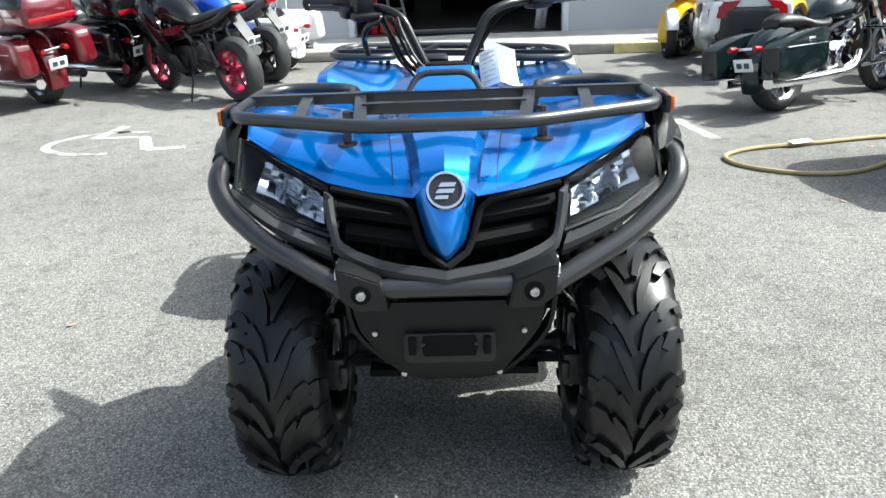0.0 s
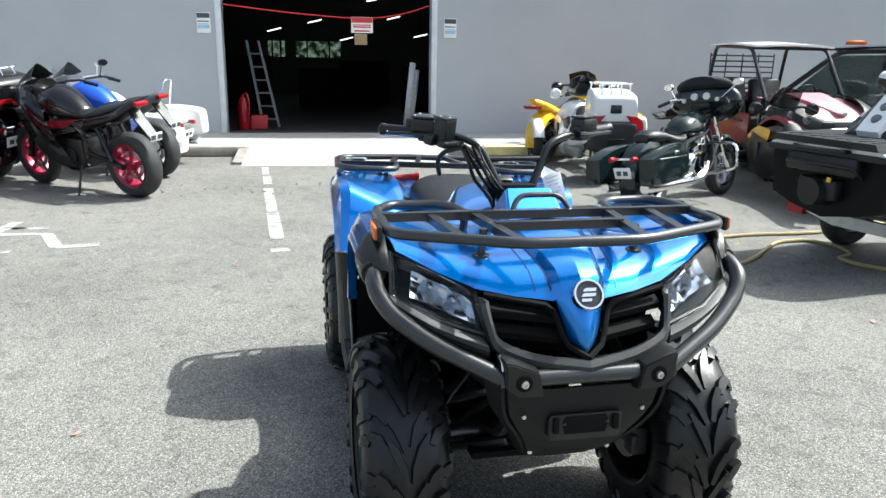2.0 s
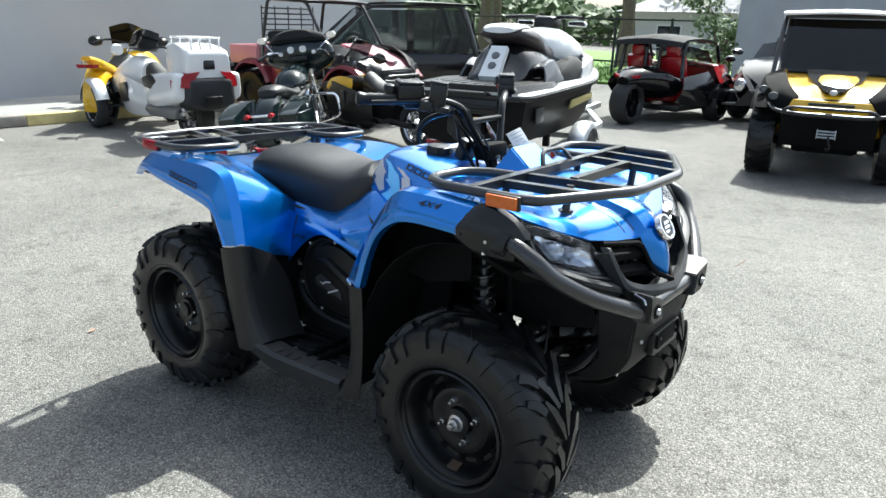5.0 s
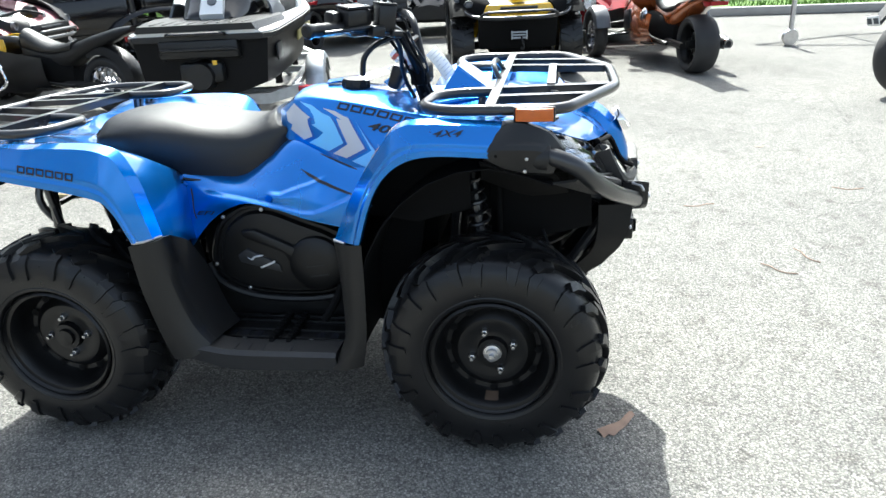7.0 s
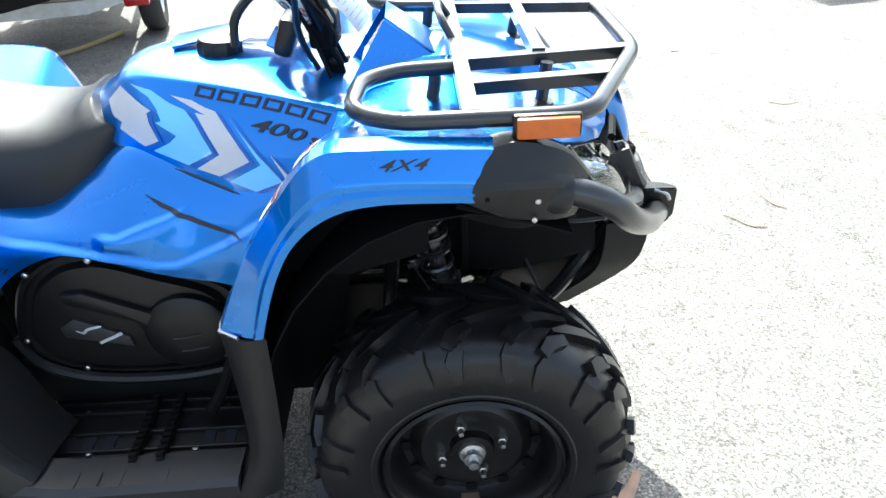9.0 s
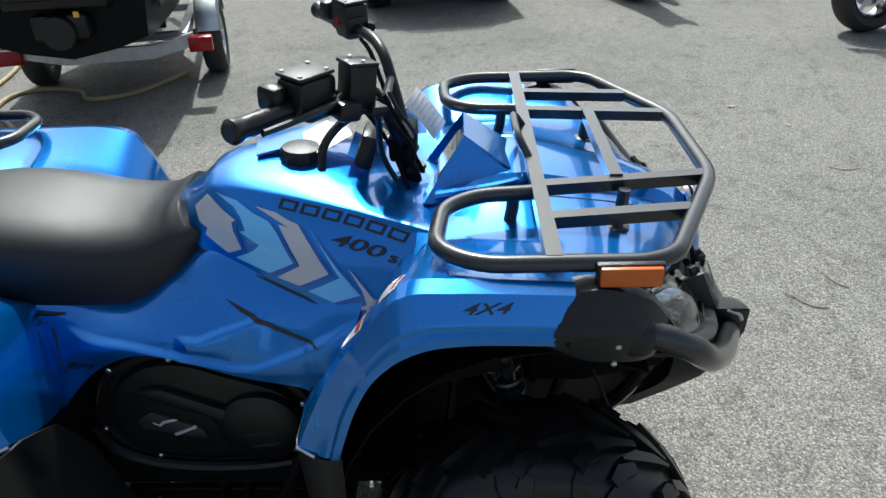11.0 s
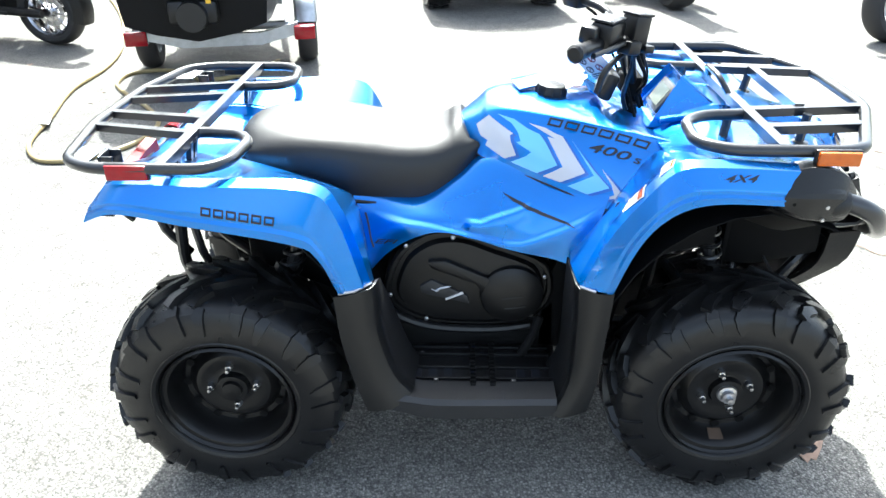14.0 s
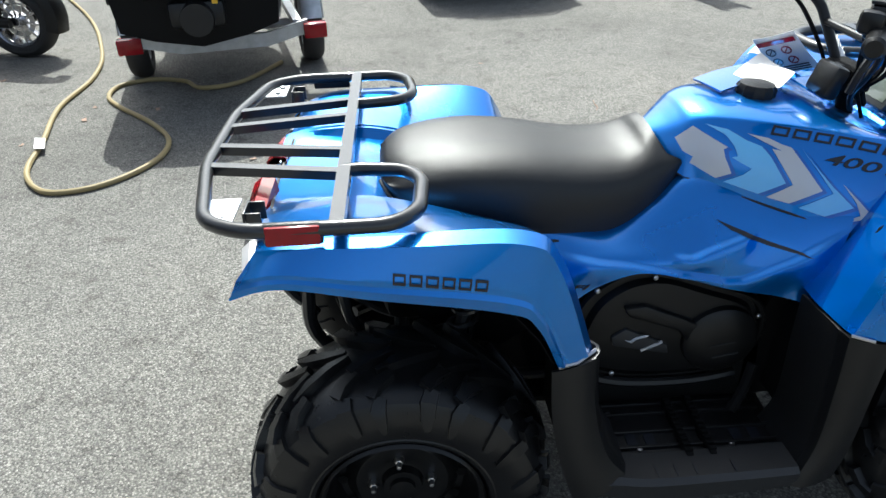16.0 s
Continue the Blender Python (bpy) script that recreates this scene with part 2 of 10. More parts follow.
def box(bm, size, at=(0, 0, 0), rot=None, bevel=0.0, seg=2):
    m = Matrix.Translation(at) @ (rot if rot is not None else Matrix()) @ Matrix.Diagonal((*size, 1))
    vs = bmesh.ops.create_cube(bm, size=1, matrix=m)["verts"]
    if bevel:
        es = list({e for v in vs for e in v.link_edges})
        bmesh.ops.bevel(bm, geom=es, offset=bevel, segments=seg, affect="EDGES", profile=0.5)
    return bm


def rod(bm, a, b, r, n=10, r2=None):
    return tube(bm, [a, b], [r, r if r2 is None else r2], n)


def lathe(bm, prof, at=(0, 0, 0), axis="x", n=32, closed=False, caps=True):
    """prof: (radius, height along the axis)."""
    def put(r, h, a):
        c, s = r * math.cos(a), r * math.sin(a)
        v = {"x": (h, c, s), "y": (c, h, s), "z": (c, s, h)}[axis]
        return Vector(at) + Vector(v)
    R = [[bm.verts.new(put(r, h, 2 * math.pi * i / n)) for i in range(n)] for r, h in prof]
    m = len(R)
    for i in range(m if closed else m - 1):
        a, b = R[i], R[(i + 1) % m]
        for j in range(n):
            bm.faces.new((a[j], a[(j + 1) % n], b[(j + 1) % n], b[j]))
    if caps and not closed:
        if prof[0][0] > 1e-6:
            bm.faces.new(R[0][::-1])
        if prof[-1][0] > 1e-6:
            bm.faces.new(R[-1])
    return bm


def prism(bm, outline, axis, d0, d1, bevel=0.0, seg=2):
    """A flat outline (two coordinates a point) pushed along an axis from d0 to d1."""
    def put(p, d):
        return {"x": (d, p[0], p[1]), "y": (p[0], d, p[1]), "z": (p[0], p[1], d)}[axis]
    a = [bm.verts.new(put(p, d0)) for p in outline]
    b = [bm.verts.new(put(p, d1)) for p in outline]
    n = len(outline)
    fs = [bm.faces.new(a), bm.faces.new(b[::-1])]
    fs += [bm.faces.new((a[i], b[i], b[(i + 1) % n], a[(i + 1) % n])) for i in range(n)]
    if bevel:
        bmesh.ops.recalc_face_normals(bm, faces=fs)
        es = list({e for f in fs for e in f.edges})
        bmesh.ops.bevel(bm, geom=es, offset=bevel, segments=seg, affect="EDGES", profile=0.5)
    return bm


def plate(bm, pts, t):
    """A flat many-sided plate through points in space, t thick."""
    pts = [Vector(p) for p in pts]
    nrm = Vector((0, 0, 0))
    for i, p in enumerate(pts):
        q = pts[(i + 1) % len(pts)]
        nrm += p.cross(q)
    nrm.normalize()
    a = [bm.verts.new(p) for p in pts]
    b = [bm.verts.new(p - nrm * t) for p in pts]
    n = len(pts)
    bm.faces.new(a)
    bm.faces.new(b[::-1])
    for i in range(n):
        bm.faces.new((a[i], b[i], b[(i + 1) % n], a[(i + 1) % n]))
    return bm


def part(name, bm, material, parent=None, label="", sharp=0.55, mods=()):
    """Links a bmesh as one mesh object, under a thing or part."""
    bmesh.ops.recalc_face_normals(bm, faces=bm.faces[:])
    for f in bm.faces:
        f.smooth = True
    for e in bm.edges:
        if len(e.link_faces) == 2 and e.calc_face_angle(0) > sharp:
            e.smooth = False
    me = bpy.data.meshes.new(name)
    bm.to_mesh(me)
    bm.free()
    for mm in material if isinstance(material, (list, tuple)) else (material,):
        me.materials.append(mm)
    ob = new(name, me)
    if parent is not None:
        ob.parent = parent
    if label:
        ob["label"] = label
    return ob


def B():
    return bmesh.new()


def thing(name, at, label, category, group="", kind=""):
    """An empty at a thing's base, which carries its parts."""
    ob = new(name)
    ob.empty_display_size = 0.1
    ob.matrix_basis = at if isinstance(at, Matrix) else Matrix.Translation(at)
    return tagged(ob, label, category, group, kind)


def basis(at, right, up):
    """A pose whose x and y run along right and up."""
    r = Vector(right).normalized()
    nrm = r.cross(Vector(up)).normalized()
    u = nrm.cross(r)
    m = Matrix((r, u, nrm)).transposed().to_4x4()
    m.translation = Vector(at)
    return m


import mathutils.bvhtree

SKIN = {}


def skin(key, bm):
    """Keeps a surface, to lay films and lettering on it."""
    bm.verts.ensure_lookup_table()
    bmesh.ops.triangulate(bm, faces=bm.faces[:])
    bm.normal_update()
    SKIN[key] = mathutils.bvhtree.BVHTree.FromBMesh(bm)


def onto(key, a, c, axis="x"):
    """The outer point and normal of a kept surface, seen along the axis at (a, c)."""
    if axis == "x":
        o, d = Vector((-1.5, a, c)), Vector((1, 0, 0))
    elif axis == "y":
        o, d = Vector((a, 2.5, c)), Vector((0, -1, 0))
    else:
        o, d = Vector((a, c, 2.0)), Vector((0, 0, -1))
    p, n, _, _ = SKIN[key].ray_cast(o, d)
    if p is None:
        p, n, _, _ = SKIN[key].find_nearest(o + d * 1.25)
    return p, (n if n.dot(d) < 0 else -n)


def lay(b, key, axis, lift, s):
    """Wraps a flat bmesh in the (a, c) plane, held in x and y, onto a kept surface."""
    for k in range(2):
        lo, hi = min(v.co[k] for v in b.verts), max(v.co[k] for v in b.verts)
        n = max(1, int((hi - lo) / 0.008))
        nrm = Vector((1, 0, 0)) if k == 0 else Vector((0, 1, 0))
        for i in range(1, n):
            b.normal_update()
            bmesh.ops.bisect_plane(b, geom=b.verts[:] + b.edges[:] + b.faces[:], plane_co=nrm * (lo + (hi - lo) * i / n), plane_no=nrm)
    bmesh.ops.triangulate(b, faces=b.faces[:])
    for v in b.verts:
        p, n = onto(key, v.co.x, v.co.y, axis)
        v.co = p + n * lift
    ret = bmesh.ops.extrude_face_region(b, geom=b.faces[:])
    for v in [g for g in ret["geom"] if isinstance(g, bmesh.types.BMVert)]:
        p, n, _, _ = SKIN[key].find_nearest(v.co)
        v.co += (v.co - p).normalized() * 0.0006
    if s > 0:
        for v in b.verts:
            v.co.x = -v.co.x


def film_on(name, key, poly, material, parent, s, lift=0.0016, axis="x", label="", holes=()):
    b = B()
    vs = [b.verts.new((p[0], p[1], 0)) for p in poly]
    b.faces.new(vs)
    b.normal_update()
    bmesh.ops.triangulate(b, faces=b.faces[:])
    lay(b, key, axis, lift, s)
    return part(name, b, material, parent, label)


def ring_on(name, key, quad_pts, w, material, parent, s, lift=0.0016):
    """A hollow four-cornered mark, w its stroke as a share of the whole."""
    b = B()
    q = [Vector((p[0], p[1], 0)) for p in quad_pts]
    def at(u, v):
        return q[0].lerp(q[1], u).lerp(q[3].lerp(q[2], u), v)
    o = [b.verts.new(at(u, v)) for u, v in ((0, 0), (1, 0), (1, 1), (0, 1))]
    i = [b.verts.new(at(u, v)) for u, v in ((w * 0.62, w), (1 - w * 0.62, w), (1 - w * 0.62, 1 - w), (w * 0.62, 1 - w))]
    for k in range(4):
        b.faces.new((o[k], o[(k + 1) % 4], i[(k + 1) % 4], i[k]))
    lay(b, key, "x", lift, s)
    return part(name, b, material, parent)


def words_on(name, body, key, bl, br, tl, material, parent, s, lift=0.0016, label="black lettering"):
    """Lettering wrapped on a kept flank; corners of its box in (y, z)."""
    cu = bpy.data.curves.new(name, "FONT")
    cu.body, cu.size, cu.offset, cu.shear = body, 1.0, 0.010, 0.22
    cu.resolution_u = 3
    ob = bpy.data.objects.new(name, cu)
    scene.collection.objects.link(ob)
    bpy.context.view_layer.update()
    me = bpy.data.meshes.new_from_object(ob.evaluated_get(bpy.context.evaluated_depsgraph_get()))
    bpy.data.objects.remove(ob)
    b = B()
    b.from_mesh(me)
    bpy.data.meshes.remove(me)
    x0, x1 = min(v.co.x for v in b.verts), max(v.co.x for v in b.verts)
    y0, y1 = min(v.co.y for v in b.verts), max(v.co.y for v in b.verts)
    bl, br, tl = (Vector((*p, 0)) for p in (bl, br, tl))
    for v in b.verts:
        u, w = (v.co.x - x0) / (x1 - x0), (v.co.y - y0) / (y1 - y0)
        if s > 0:
            u = 1 - u
        v.co = bl + (br - bl) * u + (tl - bl) * w
    bmesh.ops.triangulate(b, faces=b.faces[:])
    lay(b, key, "x", lift, s)
    return part(name, b, material, parent, label)


def near_line(p, line):
    """Distance from a point to a polyline in the plane, and the side (above: positive)."""
    best, side = 9.0, 1.0
    for (ax, ay), (bx, by) in zip(line, line[1:]):
        dx, dy = bx - ax, by - ay
        t = max(0.0, min(1.0, ((p[0] - ax) * dx + (p[1] - ay) * dy) / (dx * dx + dy * dy)))
        qx, qy = ax + dx * t, ay + dy * t
        d = math.hypot(p[0] - qx, p[1] - qy)
        if d < best:
            best, side = d, (1.0 if p[1] > qy else -1.0)
    return best, side


def smooth01(x):
    x = max(0.0, min(1.0, x))
    return x * x * (3 - 2 * x)

# ---- the quad bike ----
quad = thing("quad_bike", (0, 0, 0), "metallic blue quad bike with black racks, parked on asphalt", "quad bike")


def tread_tyre(bm, R, w, cx, cy, cz, n=11):
    """An off-road tyre across x: rounded carcass, then swept V lugs that hook over the shoulder."""
    h = w / 2
    k = h / 0.107
    rb = R - 0.017
    half = [(rb, 0), (rb - 0.001, h * 0.30), (rb - 0.004, h * 0.55), (rb - 0.011, h * 0.78), (rb - 0.024, h * 0.93), (rb - 0.042, h), (rb - 0.065, h * 1.02), (0.200, h * 1.02), (0.182, h * 0.985), (0.179, h * 0.998), (0.171, h * 0.97), (0.163, h * 0.88), (0.153, h * 0.74)]
    prof = half[::-1] + [(r, -x) for r, x in half[1:]]
    lathe(bm, prof, (cx, cy, cz), "x", 72, closed=True)
    bm.verts.ensure_lookup_table()
    root = bm.verts[len(half) * 72 - 72]
    along = [0.0]
    for (r0, x0), (r1, x1) in zip(half, half[1:]):
        along.append(along[-1] + math.hypot(r1 - r0, x1 - x0))

    def surf(d, side, a, lift):
        """A point over the tread: d across from the crown, a round the axle."""
        i = 0
        while i < len(along) - 2 and along[i + 1] < d:
            i += 1
        f = (d - along[i]) / (along[i + 1] - along[i])
        (r0, x0), (r1, x1) = half[i], half[i + 1]
        q = math.hypot(r1 - r0, x1 - x0)
        r, x = r0 + (r1 - r0) * f + (x1 - x0) / q * lift, x0 + (x1 - x0) * f - (r1 - r0) / q * lift
        return Vector((cx + side * x, cy + r * math.sin(a), cz + r * math.cos(a)))

    def lug(path, side, u0, up):
        """path: across, along and width in metres; along grows with the turn of the wheel."""
        pts = [(d * k, u, wd) for d, u, wd in path]
        rings = []
        for i, (d, u, wd) in enumerate(pts):
            p0, p1 = pts[max(i - 1, 0)], pts[min(i + 1, len(pts) - 1)]
            td, tu = p1[0] - p0[0], p1[1] - p0[1]
            q = math.hypot(td, tu)
            nd, nu = -tu / q, td / q
            ring = []
            for sd, lift in ((-0.36, up), (0.36, up), (0.46, -0.004), (-0.46, -0.004)):
                ring.append(surf(max(0.0012, d + nd * wd * sd), side, (u0 + u + nu * wd * sd) / rb, lift))
            rings.append(ring)
        first = len(bm.verts)
        loft(bm, rings)
        bm.verts.ensure_lookup_table()
        bm.edges.new((bm.verts[first + 2], root))

    step = 2 * math.pi * rb / n
    for i in range(n):
        for side in (1, -1):
            u0 = i * step + (0.006 if side > 0 else 0.0)
            u1 = u0 + step * 0.5
            # stepped arm of the V
            lug([(0.006, 0.0, 0.020), (0.023, 0.046, 0.027), (0.043, 0.080, 0.024)], side, u0, 0.017)
            lug([(0.045, 0.068, 0.024), (0.062, 0.094, 0.031), (0.080, 0.108, 0.030)], side, u0, 0.016)
            lug([(0.082, 0.094, 0.034), (0.103, 0.100, 0.042), (0.126, 0.096, 0.038), (0.146, 0.090, 0.020)], side, u0, 0.008)
            # curved fang between two V's
            lug([(0.005, 0.0, 0.008), (0.015, 0.038, 0.026), (0.032, 0.080, 0.027), (0.050, 0.112, 0.010)], side, u1, 0.017)
            lug([(0.056, 0.086, 0.024), (0.073, 0.114, 0.034), (0.091, 0.126, 0.026)], side, u1, 0.015)
            lug([(0.093, 0.108, 0.030), (0.112, 0.116, 0.040), (0.132, 0.114, 0.032), (0.152, 0.110, 0.016)], side, u1, 0.007)


def quad_wheel(cx, cy, cz, s, w, front):
    b = B()
    o = s * w / 2
    prof = [(0.158, 0.98), (0.163, 0.93), (0.158, 0.86), (0.149, 0.84), (0.142, 0.74), (0.136, 0.55), (0.131, 0.36), (0.126, 0.29), (0.114, 0.27), (0.104, 0.36), (0.092, 0.44), (0.075, 0.45), (0.060, 0.40), (0.042, 0.42), (0.038, 0.55), (0.0, 0.56)]
    lathe(b, [(r, o * h) for r, h in prof], (cx, cy, cz), "x", 48, caps=False)
    lathe(b, [(0.158, -o * 0.9), (0.140, -o * 0.5), (0.12, o * 0.05), (0.0, o * 0.1)], (cx, cy, cz), "x", 32, caps=False)
    wheel = part("wheel", b, RIMB, quad, "black steel wheel")
    b = B()
    tread_tyre(b, 0.302, w, cx, cy, cz)
    part("tyre", b, RUBBER, wheel, "knobbly off-road tyre", sharp=0.5)
    for i in range(12):
        a = 2 * math.pi * i / 12
        b = B()
        rot = Matrix.Rotation(-a, 4, "X")
        lathe(b, [(0.011, o * 0.335), (0.0, o * 0.34)], (0, 0, 0), "x", 10)
        b.transform(Matrix.Translation((cx, cy, cz)) @ rot @ Matrix.Translation((0, 0, 0.120)))
        part("vent_hole", b, LINER, wheel)
    for i in range(4):
        a = math.radians((20 if front else 4) + 90 * i)
        b = B()
        y, z = cy + 0.058 * math.sin(a), cz + 0.058 * math.cos(a)
        lathe(b, [(0.0105, o * 0.40), (0.0105, o * 0.40 + s * 0.008), (0.008, o * 0.40 + s * 0.013), (0.0055, o * 0.4 + s * 0.014), (0.005, o * 0.4 + s * 0.026), (0, o * 0.4 + s * 0.027)], (cx, y, z), "x", 6)
        part("lug_nut", b, STEEL, wheel, "zinc lug nut")
    b = B()
    if front:
        lathe(b, [(0.026, o * 0.55), (0.024, o * 0.55 + s * 0.006), (0.017, o * 0.55 + s * 0.008), (0.017, o * 0.55 + s * 0.020), (0.009, o * 0.55 + s * 0.021), (0.009, o * 0.55 + s * 0.034), (0, o * 0.55 + s * 0.035)], (cx, cy, cz), "x", 12)
        part("axle_nut", b, STEEL, wheel, "castle nut on a washer")
    else:
        lathe(b, [(0.026, o * 0.55), (0.024, o * 0.55 + s * 0.01), (0, o * 0.55 + s * 0.012)], (cx, cy, cz), "x", 16)
        part("hub_cap", b, RIMB, wheel)
    return wheel


BLACKG_L = mat("gloss black bezel", (0.01, 0.01, 0.011), 0.15, vary=0.1, coat=0.5)
FW, RW = 0.212, 0.25
for s in (-1, 1):
    fwh = quad_wheel(s * 0.392, 0.0, 0.302, s, FW, True)
    if s < 0:
        b = B()
        sheet(b, [[(-0.392 - 0.1025 * k, 0.004 + r * math.sin(a), 0.302 - r * math.cos(a)) for a in (-0.13, -0.045, 0.045, 0.13)] for k, r in ((0.40, 0.1305), (0.55, 0.1345), (0.70, 0.1398))], 1, 2, 0.0006)
        part("rim_sticker", b, mat("faded tan label", (0.085, 0.055, 0.035), 0.6, vary=0.3, scale=40), fwh, "faded tan label on the rim")
    quad_wheel(s * 0.388, 1.225, 0.302, s, RW, False)


def both(name, build, material, label="", parent=quad, sharp=0.55):
    """The same part on both sides."""
    made = []
    for s in (-1, 1):
        b = B()
        build(b, s)
        made.append(part(name, b, material, parent, label, sharp))
    return made


def S(s, rows):
    """Right-hand points (x below 0), turned over for the other side."""
    return [[(p[0] * -s, p[1], p[2]) for p in r] for r in rows]


# front fenders: lip, ledge, crease, top
FF = [
    [(-0.468, -0.005, 0.832), (-0.490, -0.006, 0.836), (-0.484, -0.008, 0.862), (-0.463, -0.033, 0.903), (-0.44, -0.034, 0.911), (-0.37, -0.020, 0.898), (-0.28, -0.012, 0.884), (-0.20, -0.012, 0.84)],
    [(-0.470, 0.12, 0.838), (-0.495, 0.12, 0.842), (-0.488, 0.125, 0.87), (-0.466, 0.13, 0.911), (-0.44, 0.13, 0.919), (-0.36, 0.13, 0.903), (-0.27, 0.13, 0.886), (-0.20, 0.13, 0.84)],
    [(-0.470, 0.195, 0.822), (-0.495, 0.195, 0.827), (-0.487, 0.205, 0.86), (-0.460, 0.213, 0.900), (-0.43, 0.215, 0.905), (-0.35, 0.212, 0.885), (-0.26, 0.208, 0.862), (-0.20, 0.205, 0.825)],
    [(-0.468, 0.252, 0.778), (-0.493, 0.252, 0.782), (-0.485, 0.262, 0.808), (-0.457, 0.274, 0.834), (-0.42, 0.277, 0.833), (-0.35, 0.272, 0.805), (-0.27, 0.266, 0.785), (-0.21, 0.262, 0.76)],
    [(-0.465, 0.290, 0.708), (-0.490, 0.290, 0.712), (-0.482, 0.312, 0.724), (-0.455, 0.338, 0.735), (-0.42, 0.342, 0.732), (-0.36, 0.336, 0.715), (-0.30, 0.328, 0.70), (-0.235, 0.318, 0.68)],
    [(-0.463, 0.322, 0.612), (-0.488, 0.322, 0.615), (-0.485, 0.345, 0.617), (-0.464, 0.391, 0.618), (-0.44, 0.396, 0.618), (-0.40, 0.398, 0.616), (-0.35, 0.40, 0.614), (-0.26, 0.385, 0.60)],
]


def ledged(rows, out=0.0035):
    """Adds the raised rim that runs along a fender's lip."""
    made = []
    for r in rows:
        a, c = Vector(r[1]), Vector(r[2])
        made.append([r[0], r[1], tuple(a.lerp(c, 0.50) + Vector((-out, 0, 0))), tuple(a.lerp(c, 0.72) + Vector((0.001, 0, 0))), r[2]] + list(r[3:]))
    return made


def front_fender(b, s):
    # The underside is coloured near-black for the shade beneath the fender.
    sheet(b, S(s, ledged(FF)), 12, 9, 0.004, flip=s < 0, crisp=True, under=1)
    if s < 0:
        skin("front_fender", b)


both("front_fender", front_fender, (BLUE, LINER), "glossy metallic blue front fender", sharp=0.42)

# hood
HF = [(0, -0.316, 0.820), (-0.045, -0.304, 0.812), (-0.062, -0.292, 0.792), (-0.15, -0.267, 0.799), (-0.235, -0.236, 0.812), (-0.33, -0.19, 0.848), (-0.408, -0.138, 0.884)]
HM1 = [(0, -0.26, 0.866), (-0.05, -0.25, 0.860), (-0.068, -0.235, 0.845), (-0.15, -0.21, 0.848), (-0.235, -0.19, 0.853), (-0.33, -0.15, 0.876), (-0.415, -0.10, 0.900)]
HM2 = [(0, -0.12, 0.898), (-0.07, -0.12, 0.892), (-0.09, -0.11, 0.878), (-0.16, -0.10, 0.876), (-0.235, -0.09, 0.872), (-0.33, -0.07, 0.884), (-0.425, -0.05, 0.908)]
HR = [(0, 0.06, 0.925), (-0.09, 0.06, 0.918), (-0.115, 0.06, 0.900), (-0.17, 0.06, 0.890), (-0.235, 0.06, 0.880), (-0.30, 0.06, 0.884), (-0.40, 0.06, 0.902)]
HB = [(0, 0.20, 0.850), (-0.10, 0.20, 0.850), (-0.13, 0.20, 0.855), (-0.18, 0.20, 0.866), (-0.22, 0.20, 0.873), (-0.27, 0.20, 0.876), (-0.36, 0.20, 0.89)]
hood_rows = [[mx(p) for p in r[:0:-1]] + r for r in (HF, HM1, HM2, HR, HB)]
b = B()
sheet(b, hood_rows, 4, 1, 0.004)
skin("hood", b)
hood = part("hood", b, BLUE, quad, "metallic blue hood with raised spine", sharp=0.28)

# Thin dark films paint the shade along the hood's creases.
for s in (-1, 1):
    for w, line in ((0.0012, [(-0.100, -0.268), (-0.104, -0.225), (-0.112, -0.16), (-0.122, -0.08), (-0.132, 0.02)]), (0.0018, [(-0.064, -0.276), (-0.070, -0.235), (-0.080, -0.17), (-0.092, -0.10), (-0.112, 0.02)])):
        film_on("hood_seam", "hood", [(x - w, y) for x, y in line] + [(x + w, y) for x, y in line[::-1]], DECAL_N, hood, s, 0.0004, "z")

# nose shield with its round emblem
b = B()
NZ = [
    [(-0.058, -0.288, 0.808), (-0.03, -0.314, 0.818), (0, -0.322, 0.824), (0.03, -0.314, 0.818), (0.058, -0.288, 0.808)],
    [(-0.055, -0.300, 0.78), (-0.03, -0.330, 0.785), (0, -0.338, 0.787), (0.03, -0.330, 0.785), (0.055, -0.300, 0.78)],
    [(-0.042, -0.318, 0.735), (-0.024, -0.346, 0.738), (0, -0.356, 0.738), (0.024, -0.346, 0.738), (0.042, -0.318, 0.735)],
    [(-0.034, -0.325, 0.708), (-0.018, -0.350, 0.704), (0, -0.360, 0.700), (0.018, -0.350, 0.704), (0.034, -0.325, 0.708)],
    [(-0.004, -0.350, 0.690), (-0.002, -0.355, 0.688), (0, -0.357, 0.687), (0.002, -0.355, 0.688), (0.004, -0.350, 0.690)],
]
sheet(b, NZ, 2, 2, 0.005)
part("nose_shield", b, BLUE, quad, "blue pointed nose shield", sharp=0.6)
b = B()
em = basis((0.002, -0.3345, 0.817), (1, 0, 0), (0, 0.52, 0.85)) @ Matrix.Diagonal((0.98, 0.98, 1.0, 1))
lathe(b, [(0.0, 0.003), (0.030, 0.003), (0.0315, 0.008), (0.036, 0.008), (0.038, 0.004), (0.038, -0.008), (0, -0.008)], (0, 0, 0), "z", 36)
b.transform(em)
emblem = part("emblem", b, CHROME, quad, "round chrome emblem with black field")
b = B()
lathe(b, [(0.0, 0.0045), (0.030, 0.0045), (0.030, 0.003), (0, 0.003)], (0, 0, 0), "z", 28)
b.transform(em)
part("emblem_field", b, INK, emblem)
for dz, x0, x1 in ((0.010, -0.014, 0.021), (-0.002, -0.019, 0.018)):
    b = B()
    prism(b, [(x0, dz - 0.0035), (x1 - 0.004, dz - 0.0035), (x1, dz + 0.0045), (x0 + 0.006, dz + 0.0045)], "z", 0.0045, 0.0075)
    b.transform(em)
    part("emblem_bar", b, CHROME, emblem)
b = B()
